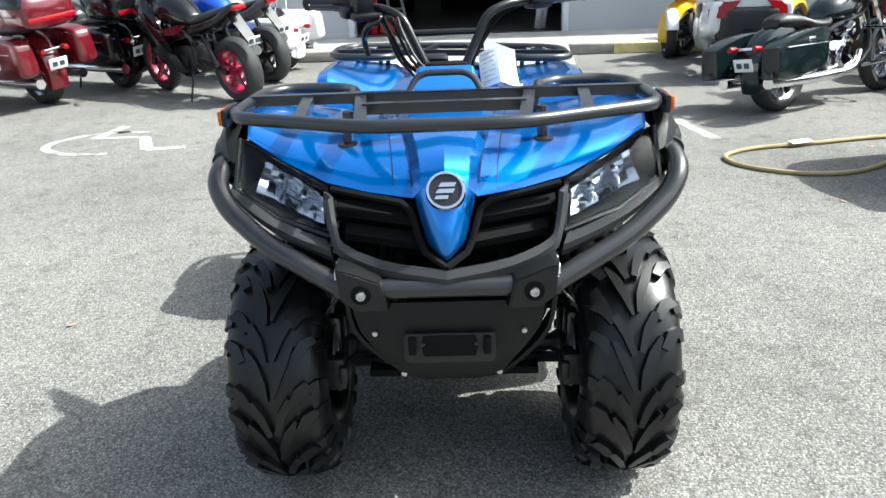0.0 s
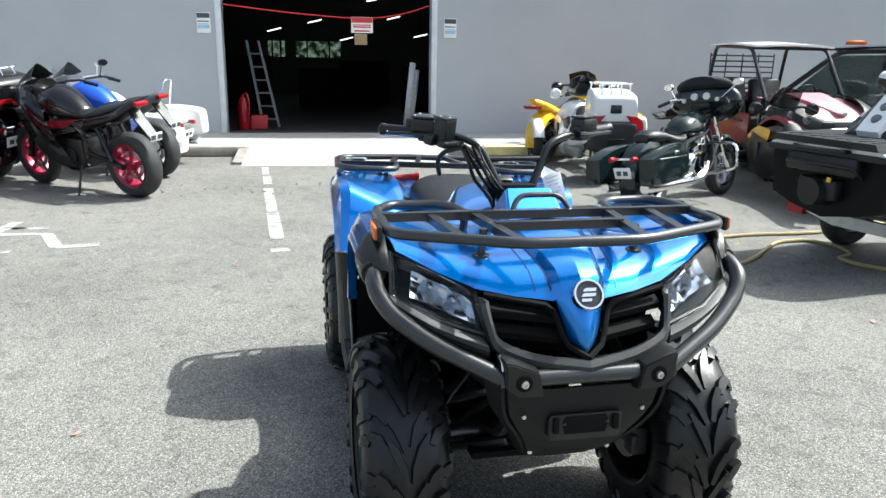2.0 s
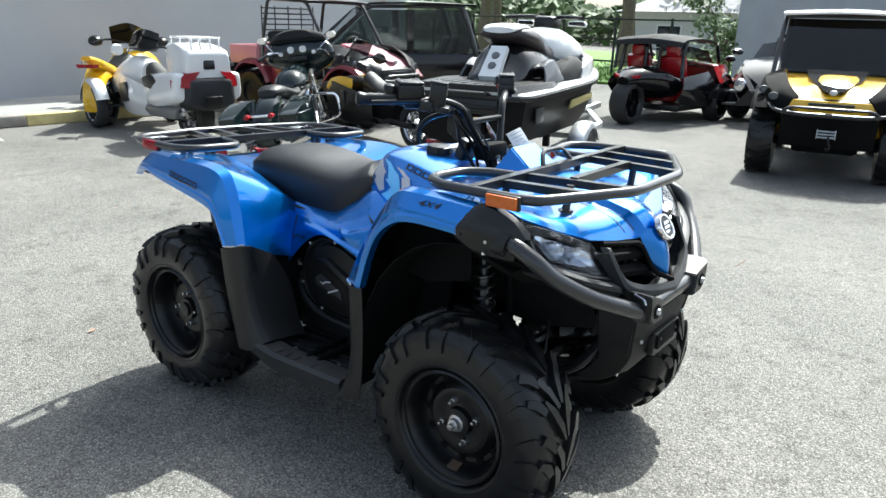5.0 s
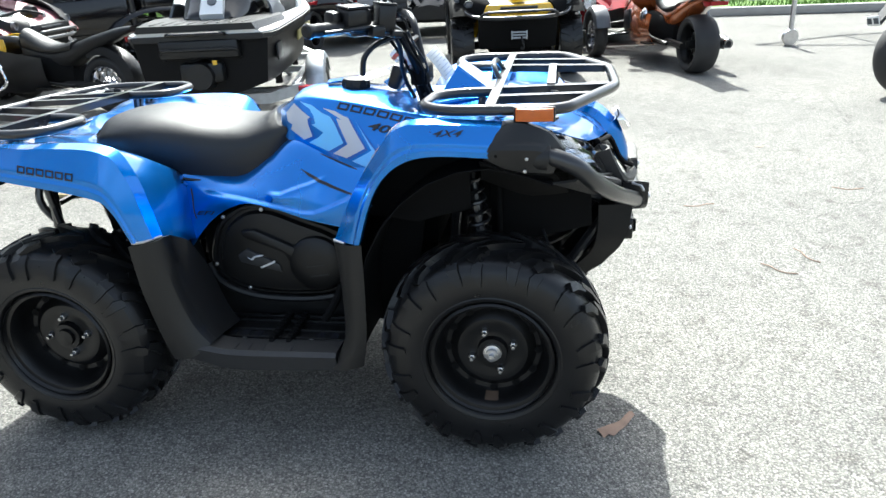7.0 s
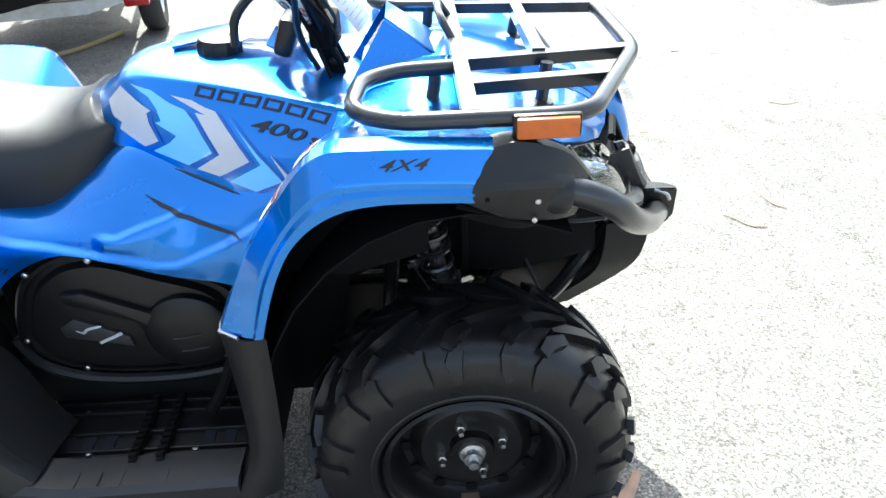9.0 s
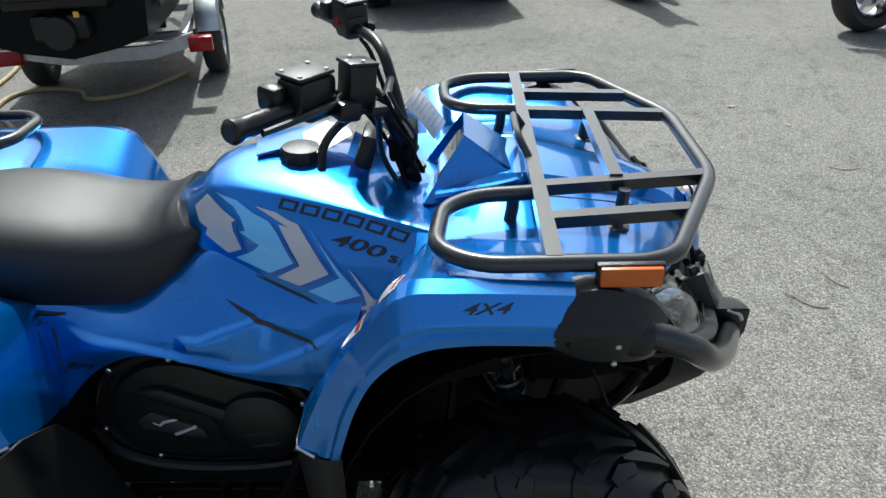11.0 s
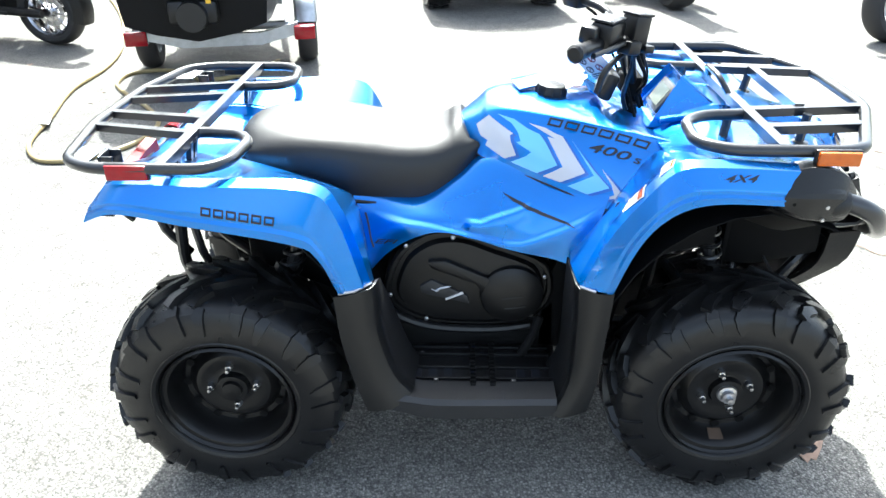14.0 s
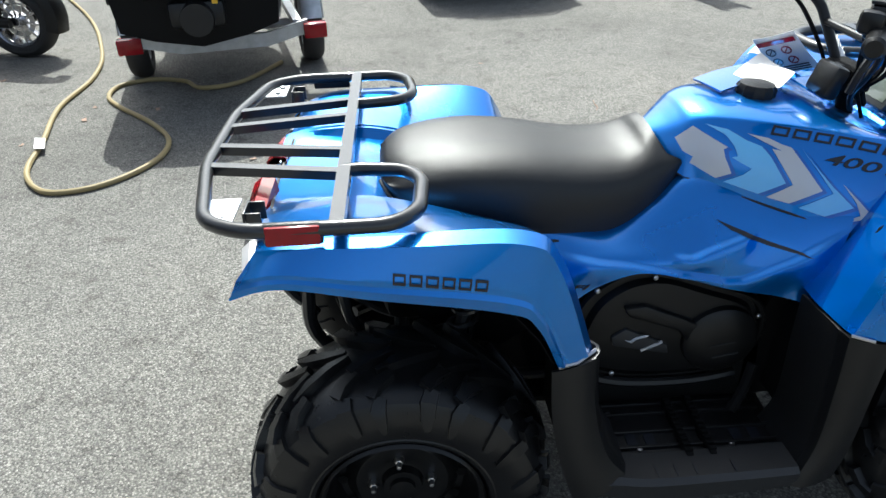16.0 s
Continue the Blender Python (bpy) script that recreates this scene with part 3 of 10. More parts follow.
prism(b, [(-0.021, -0.017), (0.004, -0.017), (0.006, -0.010), (-0.018, -0.010)], "z", 0.0045, 0.0075)
b.transform(em)
part("emblem_bar", b, CHROME, emblem)


# headlights
def hl_box(b, s):
    A = [(-0.422, -0.135, 0.882), (-0.425, -0.20, 0.792), (-0.335, -0.262, 0.752), (-0.228, -0.292, 0.722), (-0.232, -0.238, 0.806), (-0.325, -0.190, 0.846)]
    rim = [(p[0] * -s, p[1], p[2]) for p in A]
    cen = Vector((0, 0, 0))
    for p in rim:
        cen += Vector(p) / len(rim)
    back = [Vector(p) * 0.7 + cen * 0.3 + Vector((0, 0.11, -0.01)) for p in rim]
    inner = [Vector(p) * 0.93 + cen * 0.07 for p in rim]
    innb = [Vector(p) * 0.93 + cen * 0.07 + Vector((0, 0.045, 0)) for p in back]
    loft(b, [back, rim, inner, [v + Vector((0, 0.01, -0.003)) for v in innb]], cap=True)


hls = both("headlight", hl_box, LINER, "angular headlight behind a clear lens")
for s, hl in zip((-1, 1), hls):
    def q(p):
        return (p[0] * -s, p[1], p[2])
    b = B()
    rows = [[(-0.418, -0.140, 0.876), (-0.37, -0.172, 0.860), (-0.30, -0.208, 0.832), (-0.236, -0.246, 0.800)],
            [(-0.424, -0.178, 0.838), (-0.37, -0.218, 0.815), (-0.30, -0.252, 0.788), (-0.233, -0.274, 0.762)],
            [(-0.420, -0.203, 0.797), (-0.37, -0.242, 0.772), (-0.31, -0.272, 0.748), (-0.232, -0.292, 0.726)]]
    sheet(b, [[q(p) for p in r] for r in rows], 3, 3, 0.003, flip=s > 0)
    lens = part("lens", b, GLASS, hl, "clear plastic lens")
    lens.visible_shadow = False
    # faceted reflector: a chrome net behind the lower half of the lens
    rr = random.Random(31)
    b = B()
    rows = []
    for v in range(6):
        row = []
        for u in range(9):
            fu, fv = u / 8, v / 5
            top = Vector((-0.372, -0.150, 0.838)).lerp(Vector((-0.245, -0.232, 0.782)), fu)
            low = Vector((-0.385, -0.205, 0.790)).lerp(Vector((-0.240, -0.272, 0.738)), fu)
            p = top.lerp(low, fv)
            p.y += 0.035 * math.sin(math.pi * fu) * math.sin(math.pi * fv) + rr.uniform(-0.0035, 0.0035)
            p.z += rr.uniform(-0.002, 0.002)
            row.append(q(p))
        rows.append(row)
    sheet(b, rows, 1, 1, 0.003)
    part("reflector", b, REFL, hl, "faceted chrome reflector", sharp=0.12)
    for x, y, z in ((-0.335, -0.190, 0.808), (-0.285, -0.222, 0.782)):
        b = B()
        lathe(b, [(0, -0.016), (0.005, -0.014), (0.008, -0.006), (0.011, 0.0), (0.011, 0.02), (0, 0.03)], q((x, y, z)), "y", 12)
        part("bulb", b, REFL, hl)
    b = B()
    sheet(b, [[q(p) for p in r] for r in ([(-0.412, -0.128, 0.866), (-0.32, -0.172, 0.838), (-0.24, -0.222, 0.802)], [(-0.40, -0.135, 0.838), (-0.33, -0.165, 0.815), (-0.245, -0.215, 0.786)])], 1, 3, 0.003)
    part("inner_bezel", b, BLACKG_L, hl)
    b = B()
    tube(b, [q(p) for p in ((-0.424, -0.142, 0.884), (-0.428, -0.204, 0.792), (-0.336, -0.266, 0.750), (-0.226, -0.298, 0.720))], 0.005, 6)
    part("lens_edge", b, BLACKP, hl)

# black surround below the lamps, grille frame, slats
def surround(b, s):
    rows = [[(-0.43, -0.192, 0.800), (-0.37, -0.246, 0.768), (-0.30, -0.282, 0.738), (-0.232, -0.302, 0.716)],
            [(-0.435, -0.215, 0.790), (-0.375, -0.268, 0.758), (-0.30, -0.305, 0.728), (-0.222, -0.326, 0.702)],
            [(-0.425, -0.205, 0.762), (-0.37, -0.255, 0.735), (-0.30, -0.295, 0.706), (-0.220, -0.318, 0.676)],
            [(-0.41, -0.15, 0.75), (-0.36, -0.20, 0.72), (-0.30, -0.24, 0.69), (-0.22, -0.26, 0.66)]]
    sheet(b, S(s, rows), 2, 3, 0.006, flip=s > 0)


both("lamp_surround", surround, GREYP, "dark grey plastic trim")


def grille_frame(b, s):
    rows = [[(-0.232, -0.262, 0.800), (-0.225, -0.290, 0.745), (-0.205, -0.310, 0.712), (-0.12, -0.338, 0.682), (0.0, -0.358, 0.668)],
            [(-0.216, -0.285, 0.797), (-0.208, -0.312, 0.745), (-0.192, -0.332, 0.716), (-0.115, -0.358, 0.690), (0.0, -0.378, 0.676)],
            [(-0.236, -0.290, 0.790), (-0.222, -0.318, 0.730), (-0.20, -0.340, 0.690), (-0.118, -0.365, 0.662), (0.0, -0.386, 0.648)],
            [(-0.240, -0.252, 0.780), (-0.226, -0.270, 0.718), (-0.205, -0.280, 0.680), (-0.12, -0.300, 0.655), (0.0, -0.31, 0.645)]]
    sheet(b, S(s, rows), 2, 3, 0.006, flip=s > 0)


both("grille_frame", grille_frame, GREYP, "V-shaped dark grey grille frame")


def nose_edge(b, s):
    pts = [(-0.222, -0.262, 0.806), (-0.15, -0.281, 0.795), (-0.085, -0.298, 0.786), (-0.066, -0.306, 0.772), (-0.05, -0.33, 0.72), (-0.04, -0.345, 0.70), (0, -0.372, 0.680)]
    tube(b, [(p[0] * -s, p[1], p[2]) for p in pts], 0.007, 6)


both("grille_edge", nose_edge, LINER)
for s in (-1, 1):
    for z, y0, x0, x1 in ((0.765, -0.255, -0.213, -0.062), (0.722, -0.274, -0.197, -0.050)):
        b = B()
        r0 = [(x0, y0 + 0.008, z + 0.016), (x0, y0 - 0.020, z + 0.004), (x0, y0 - 0.016, z - 0.012), (x0, y0 + 0.02, z - 0.008)]
        r1 = [(x1, y0 - 0.024, z + 0.002), (x1, y0 - 0.052, z - 0.010), (x1, y0 - 0.046, z - 0.026), (x1, y0 - 0.012, z - 0.020)]
        loft(b, [[(p[0] * -s, p[1], p[2]) for p in r] for r in (r0, r1)])
        part("grille_slat", b, LINER, quad)
    for i in range(6):
        b = B()
        x = -s * (-0.07 - 0.025 * i)
        box(b, (0.004, 0.006, 0.09), (x, -0.225 - 0.05 * (1 - i / 6), 0.735))
        part("grille_mesh_bar", b, LINER, quad)
b = B()
prism(b, [(-0.23, 0.82), (0.23, 0.82), (0.21, 0.66), (0, 0.63), (-0.21, 0.66)], "y", -0.205, -0.19)
part("grille_backing", b, LINER, quad)

# black fender caps that hold the bull bar
CAP = [
    [(-0.466, 0.012, 0.824), (-0.488, 0.006, 0.836), (-0.488, -0.002, 0.855), (-0.478, -0.010, 0.872), (-0.458, -0.018, 0.898), (-0.42, -0.022, 0.904)],
    [(-0.462, -0.038, 0.800), (-0.490, -0.042, 0.812), (-0.497, -0.045, 0.857), (-0.486, -0.050, 0.876), (-0.464, -0.060, 0.913), (-0.425, -0.062, 0.913)],
    [(-0.455, -0.085, 0.790), (-0.484, -0.088, 0.802), (-0.495, -0.090, 0.856), (-0.482, -0.096, 0.874), (-0.460, -0.105, 0.904), (-0.428, -0.11, 0.900)],
    [(-0.450, -0.125, 0.786), (-0.476, -0.128, 0.797), (-0.484, -0.130, 0.848), (-0.470, -0.136, 0.862), (-0.452, -0.144, 0.884), (-0.428, -0.148, 0.880)],
    [(-0.440, -0.146, 0.784), (-0.458, -0.152, 0.792), (-0.460, -0.160, 0.815), (-0.454, -0.165, 0.828), (-0.442, -0.172, 0.846), (-0.428, -0.18, 0.842)],
]
caps = both("fender_cap", lambda b, s: sheet(b, S(s, CAP), 3, 2, 0.005, flip=s > 0), BLACKP, "matt black plastic fender cap", sharp=0.3)
for s, cp in zip((-1, 1), caps):
    b = B()
    loft(b, [[(s * (0.460 + 0.031 * math.cos(a) * k), y - 0.004 * math.sin(a), 0.830 + 0.031 * math.sin(a) * k) for a in (2 * math.pi * i / 16 for i in range(16))] for y, k in ((-0.098, 0.9), (-0.118, 1.0), (-0.138, 1.0), (-0.142, 0.94), (-0.142, 0.7))])
    part("bar_sleeve", b, BLACKP, cp)
    for y, z in ((-0.022, 0.842), (-0.092, 0.835), (-0.088, 0.806)):
        b = B()
        lathe(b, [(0.005, 0), (0.004, s * 0.003), (0, s * 0.004)], (s * 0.491, y, z), "x", 8)
        part("cap_rivet", b, STEEL if z < 0.84 else LINER, cp)


def cap_skirt(b, s):
    rows = [[(-0.470, 0.02, 0.822), (-0.466, -0.04, 0.798), (-0.458, -0.10, 0.788), (-0.440, -0.155, 0.785)],
            [(-0.440, 0.02, 0.800), (-0.436, -0.04, 0.775), (-0.425, -0.10, 0.762), (-0.405, -0.17, 0.758)],
            [(-0.34, 0.03, 0.74), (-0.335, -0.04, 0.71), (-0.32, -0.10, 0.69), (-0.29, -0.19, 0.69)]]
    sheet(b, S(s, rows), 2, 2, 0.004, flip=s > 0)


both("fender_skirt", cap_skirt, LINER)


def front_inner_panel(b, s):
    prism(b, [(0.02, 0.80), (-0.17, 0.77), (-0.25, 0.665), (-0.255, 0.57), (-0.19, 0.553), (-0.10, 0.532), (0.02, 0.54)], "x", s * 0.200, s * 0.208, 0.002)
    prism(b, [(-0.012, 0.79), (0.0, 0.79), (0.0, 0.55), (-0.012, 0.55)], "x", s * 0.205, s * 0.235, 0.002)


both("front_inner_panel", front_inner_panel, LINER)

# bull bar
b = B()
side = [(-0.446, -0.075, 0.840), (-0.462, -0.150, 0.834), (-0.464, -0.210, 0.808), (-0.434, -0.245, 0.764), (-0.352, -0.300, 0.708), (-0.20, -0.368, 0.643)]
tube(b, rounded(side, 0.05), 0.021, 14)
tube(b, rounded([mx(p) for p in side], 0.05), 0.021, 14)
tube(b, [(-0.21, -0.370, 0.640), (0.21, -0.370, 0.640)], 0.020, 14)
bar = part("bull_bar", b, TUBE, quad, "satin black tubular steel bull bar")
for s in (-1, 1):
    b = B()
    out = [(-0.208, 0.694), (-0.186, 0.690), (-0.122, 0.664), (-0.108, 0.602), (-0.172, 0.604), (-0.202, 0.628)]
    fr = [(p[0] * 0.92 - 0.013, p[1] * 0.92 + 0.052) for p in out]
    r0 = [Vector((p[0] * -s, -0.33, p[1])) for p in out]
    r1 = [Vector((p[0] * -s, -0.376, p[1])) for p in out]
    r2 = [Vector((p[0] * -s, -0.400, p[1])) for p in fr]
    loft(b, [r0, r1, r2])
    bmesh.ops.bevel(b, geom=b.edges[:], offset=0.003, segments=2, affect="EDGES")
    cl = part("bar_clamp", b, BLACKP, quad, "black plastic clamp block with a bolt")
    b = B()
    lathe(b, [(0.0, -0.006), (0.004, -0.006), (0.005, -0.009), (0.0085, -0.008), (0.0095, 0.0), (0, 0.004)], (s * 0.160, -0.400, 0.641), "y", 12)
    part("bolt", b, STEEL, cl)
    b = B()
    lathe(b, [(0, -0.003), (0.019, -0.003), (0.020, 0.001), (0, 0.003)], (s * 0.160, -0.399, 0.641), "y", 16)
    part("bolt_washer", b, LINER, cl)
    b = B()
    tube(b, rounded([(s * 0.205, -0.355, 0.690), (s * 0.205, -0.380, 0.682), (s * 0.205, -0.386, 0.668)], 0.008), 0.004, 6)
    part("clamp_strip", b, STEEL, cl)

# lower guard with the winch plate
b = B()
GU = [
    [(-0.205, -0.30, 0.615), (-0.185, -0.362, 0.612), (-0.09, -0.372, 0.610), (0.09, -0.372, 0.610), (0.185, -0.362, 0.612), (0.205, -0.30, 0.615)],
    [(-0.195, -0.29, 0.545), (-0.175, -0.352, 0.542), (-0.09, -0.364, 0.540), (0.09, -0.364, 0.540), (0.175, -0.352, 0.542), (0.195, -0.29, 0.545)],
    [(-0.150, -0.26, 0.465), (-0.130, -0.325, 0.462), (-0.085, -0.338, 0.46), (0.085, -0.338, 0.46), (0.130, -0.325, 0.462), (0.150, -0.26, 0.465)],
    [(-0.105, -0.19, 0.37), (-0.092, -0.235, 0.365), (-0.06, -0.245, 0.365), (0.06, -0.245, 0.365), (0.092, -0.235, 0.365), (0.105, -0.19, 0.37)],
    [(-0.12, 0.0, 0.305), (-0.10, 0.0, 0.30), (-0.06, 0.0, 0.30), (0.06, 0.0, 0.30), (0.10, 0.0, 0.30), (0.12, 0.0, 0.305)],
]
sheet(b, GU, 2, 1, 0.008)
guard = part("front_guard", b, DULLP, quad, "black plastic skid guard with winch plate")
b = B()
fr = [(-0.085, 0.545), (0.085, 0.545), (0.090, 0.535), (0.090, 0.492), (0.082, 0.480), (-0.082, 0.480), (-0.090, 0.492), (-0.090, 0.535)]
prism(b, fr, "y", -0.376, -0.352, 0.003)
part("winch_plate", b, BLACKP, guard)
b = B()
prism(b, [(-0.050, 0.541), (0.050, 0.541), (0.056, 0.520), (0.050, 0.496), (-0.050, 0.496), (-0.056, 0.520)], "y", -0.379, -0.372, 0.002)
part("winch_opening", b, LINER, guard)
for s in (-1, 1):
    b = B()
    prism(b, [(s * 0.066, 0.540), (s * 0.080, 0.540), (s * 0.080, 0.502), (s * 0.066, 0.502)], "y", -0.385, -0.372, 0.003)
    part("winch_hook_slot", b, LINER, guard)
    b = B()
    lathe(b, [(0, -0.003), (0.004, -0.003), (0.0045, 0.003), (0, 0.004)], (s * 0.052, -0.379, 0.524), "y", 8)
    part("guard_bolt", b, INK, guard)
    b = B()
    lathe(b, [(0, -0.005), (0.005, -0.004), (0.006, 0.0), (0, 0.004)], (s * 0.145, -0.362, 0.541), "y", 10)
    part("guard_bolt", b, STEEL, guard)
    b = B()
    lathe(b, [(0, -0.005), (0.006, -0.004), (0.006, 0.0), (0, 0.003)], (s * 0.10, -0.285, 0.405), "y", 10)
    part("guard_bolt", b, STEEL, guard)
    b = B()
    sheet(b, [[(s * 0.20, -0.36, 0.63), (s * 0.19, -0.35, 0.54), (s * 0.142, -0.32, 0.46), (s * 0.10, -0.235, 0.37)], [(s * 0.22, -0.27, 0.63), (s * 0.205, -0.27, 0.54), (s * 0.156, -0.25, 0.46), (s * 0.11, -0.17, 0.37)]], 1, 3, 0.008)
    part("guard_cheek", b, DULLP, guard)
for i in range(4):
    b = B()
    tube(b, [(-0.17, -0.352, 0.672 - 0.011 * i), (0, -0.366, 0.658 - 0.011 * i), (0.17, -0.352, 0.672 - 0.011 * i)], 0.0035, 6, 3)
    part("intake_bar", b, LINER, guard)


# racks
def flat_bar(b, p, q, w=0.022, h=0.012):
    p, q = Vector(p), Vector(q)
    d = (q - p).normalized()
    sd = d.cross(Vector((0, 0, 1))).normalized() * w / 2
    u = Vector((0, 0, h / 2))
    loft(b, [[p + sd + u, p - sd + u, p - sd - u, p + sd - u], [q + sd + u, q - sd + u, q - sd - u, q + sd - u]])


ZF = 0.934
b = B()
loopF = [(-0.21, 0.10), (-0.255, 0.155), (-0.38, 0.165), (-0.428, 0.10), (-0.428, -0.14), (-0.405, -0.183), (-0.145, -0.306)]
ring = [(x, y, ZF) for x, y in loopF] + [(-x, y, ZF) for x, y in loopF[::-1]]
tube(b, rounded([(-0.20, -0.005, ZF)] + ring + [(0.20, -0.005, ZF)], 0.045, 4), 0.0135, 12)
frack = part("front_rack", b, TUBE, quad, "black tubular steel front rack")
for p, q, w in (((-0.428, -0.005), (0.428, -0.005), 0.024), ((-0.165, -0.14), (0.165, -0.14), 0.022)):
    b = B()
    flat_bar(b, (*p, ZF + 0.003), (*q, ZF + 0.003), w, 0.022)
    part("cross_bar", b, TUBE, frack)
for s in (-1, 1):
    for x0, x1, y1 in ((-0.185, -0.15, -0.300), (-0.30, -0.275, -0.238)):
        b = B()
        flat_bar(b, (-s * x0, -0.005, ZF), (-s * x1, y1, ZF), 0.024, 0.02)
        part("rack_bar", b, TUBE, frack)
    for x, y, zb in ((-0.196, -0.165, 0.864), (-0.20, 0.02, 0.876)):
        b = B()
        pts = [(-s * x, y + 0.016, ZF), (-s * x, y + 0.018, ZF - 0.03), (-s * (x - 0.004), y + 0.023, zb + 0.004)]
        tube(b, pts, 0.011, 8)
        lathe(b, [(0.022, 0), (0.022, 0.006), (0.008, 0.010), (0, 0.010)], (-s * (x - 0.004), y + 0.024, zb - 0.002), "z", 12)
        part("rack_foot", b, TUBE, frack)
    b = B()
    box(b, (0.012, 0.095, 0.036), (s * 0.447, -0.108, 0.928), None, 0.004)
    am = part("side_marker", b, BLACKP, quad, "amber side marker on a black backing")
    b = B()
    box(b, (0.010, 0.086, 0.030), (s * 0.456, -0.108, 0.928), None, 0.003)
    part("marker_lens", b, AMBER, am, "amber reflector lens")
b = B()
tube(b, rounded([(-0.085, -0.005, ZF), (-0.058, 0.022, ZF + 0.047), (0.058, 0.022, ZF + 0.047), (0.085, -0.005, ZF)], 0.03), 0.0075, 10)
part("rack_hoop", b, TUBE, frack)

ZR = 0.890


def sag(b, k=0.036):
    """The machine leans a little to its far side at the rear."""
    for v in b.verts:
        v.co.z -= (v.co.x + 0.45) * k


b = B()
loopR = [(-0.205, 1.27), (-0.22, 1.185), (-0.27, 1.155), (-0.40, 1.165), (-0.448, 1.21), (-0.446, 1.45), (-0.40, 1.520), (-0.155, 1.566)]
ring = [(x, y, ZR) for x, y in loopR] + [(-x, y, ZR) for x, y in loopR[::-1]]
tube(b, rounded([(-0.21, 1.30, ZR)] + ring + [(0.21, 1.30, ZR)], 0.045, 4), 0.0135, 12)
sag(b)
rrack = part("rear_rack", b, TUBE, quad, "black tubular steel rear rack")
b = B()
flat_bar(b, (-0.45, 1.298, ZR + 0.002), (0.45, 1.298, ZR + 0.002), 0.024, 0.022)
sag(b)
part("cross_bar", b, TUBE, rrack)
for s in (-1, 1):
    for x0, x1, y1 in ((-0.225, -0.165, 1.562), (-0.11, -0.06, 1.564)):
        b = B()
        flat_bar(b, (-s * x0, 1.30, ZR), (-s * x1, y1, ZR), 0.022, 0.018)
        sag(b)
        part("rack_bar", b, TUBE, rrack)
    for x, y in ((-0.26, 1.29), (-0.35, 1.30)):
        for dx in (-0.018, 0.018):
            b = B()
            loft(b, [[(-s * x + dx + a, y + c, ZR) for a, c in ((-0.008, -0.006), (0.008, -0.006), (0.008, 0.006), (-0.008, 0.006))],
                     [(-s * x + dx * 0.6 + a, y + 0.012 + c, 0.825) for a, c in ((-0.008, -0.006), (0.008, -0.006), (0.008, 0.006), (-0.008, 0.006))]])
            sag(b)
            part("rack_foot", b, TUBE, rrack)
    b = B()
    box(b, (0.012, 0.095, 0.040), (s * 0.447, 1.368, 0.884 - (0.034 if s > 0 else 0)), None, 0.004)
    rm = part("rear_marker", b, BLACKP, quad, "red side marker below the rear rack")
    b = B()
    box(b, (0.010, 0.088, 0.034), (s * 0.455, 1.368, 0.884 - (0.034 if s > 0 else 0)), None, 0.003)
    part("marker_lens", b, REDL, rm, "red reflector lens")
    b = B()
    plate(b, [(s * 0.31, 1.472, ZR - 0.004), (s * 0.405, 1.472, ZR - 0.004), (s * 0.40, 1.510, ZR - 0.004), (s * 0.31, 1.528, ZR - 0.004)], 0.003)
    sag(b)
    rb = part("rack_bracket", b, GALV, rrack, "bare galvanised bracket plate")
    for x, y in ((0.335, 1.494), (0.380, 1.488)):
        b = B()
        lathe(b, [(0.007, 0), (0.007, 0.004), (0.003, 0.005), (0, 0.005)], (s * x, y, ZR - 0.003), "z", 8)
        sag(b)
        part("bracket_bolt", b, STEEL, rb)
    b = B()
    box(b, (0.060, 0.004, 0.036), (s * 0.352, 1.458, ZR - 0.016), None, 0.001)
    for dx in (-0.024, 0.024):
        box(b, (0.004, 0.030, 0.034), (s * 0.352 + dx, 1.445, ZR - 0.017), None, 0.001)
    sag(b)
    part("rack_clip", b, TUBE, rrack)

# rear fenders: lip, crease, top
RF = [
    [(-0.425, 1.485, 0.757), (-0.448, 1.490, 0.762), (-0.442, 1.475, 0.795), (-0.418, 1.440, 0.838), (-0.395, 1.440, 0.842), (-0.32, 1.450, 0.825), (-0.22, 1.462, 0.81), (-0.15, 1.462, 0.77)],
    [(-0.450, 1.40, 0.790), (-0.474, 1.40, 0.795), (-0.470, 1.395, 0.82), (-0.448, 1.372, 0.855), (-0.42, 1.37, 0.859), (-0.32, 1.375, 0.842), (-0.22, 1.38, 0.828), (-0.15, 1.38, 0.77)],
    [(-0.462, 1.25, 0.768), (-0.486, 1.25, 0.773), (-0.483, 1.245, 0.805), (-0.462, 1.225, 0.856), (-0.43, 1.225, 0.861), (-0.31, 1.225, 0.839), (-0.21, 1.225, 0.822), (-0.15, 1.225, 0.75)],
    [(-0.466, 1.03, 0.728), (-0.490, 1.03, 0.733), (-0.487, 1.025, 0.775), (-0.466, 1.00, 0.850), (-0.43, 0.998, 0.858), (-0.30, 0.99, 0.798), (-0.20, 0.985, 0.742), (-0.15, 0.985, 0.70)],
    [(-0.466, 0.975, 0.692), (-0.490, 0.975, 0.697), (-0.486, 0.965, 0.728), (-0.464, 0.935, 0.790), (-0.43, 0.925, 0.795), (-0.33, 0.918, 0.745), (-0.22, 0.92, 0.70), (-0.16, 0.93, 0.67)],
    [(-0.466, 0.935, 0.603), (-0.490, 0.935, 0.608), (-0.487, 0.915, 0.612), (-0.476, 0.880, 0.618), (-0.45, 0.866, 0.616), (-0.39, 0.866, 0.585), (-0.33, 0.875, 0.555), (-0.225, 0.895, 0.52)],
]
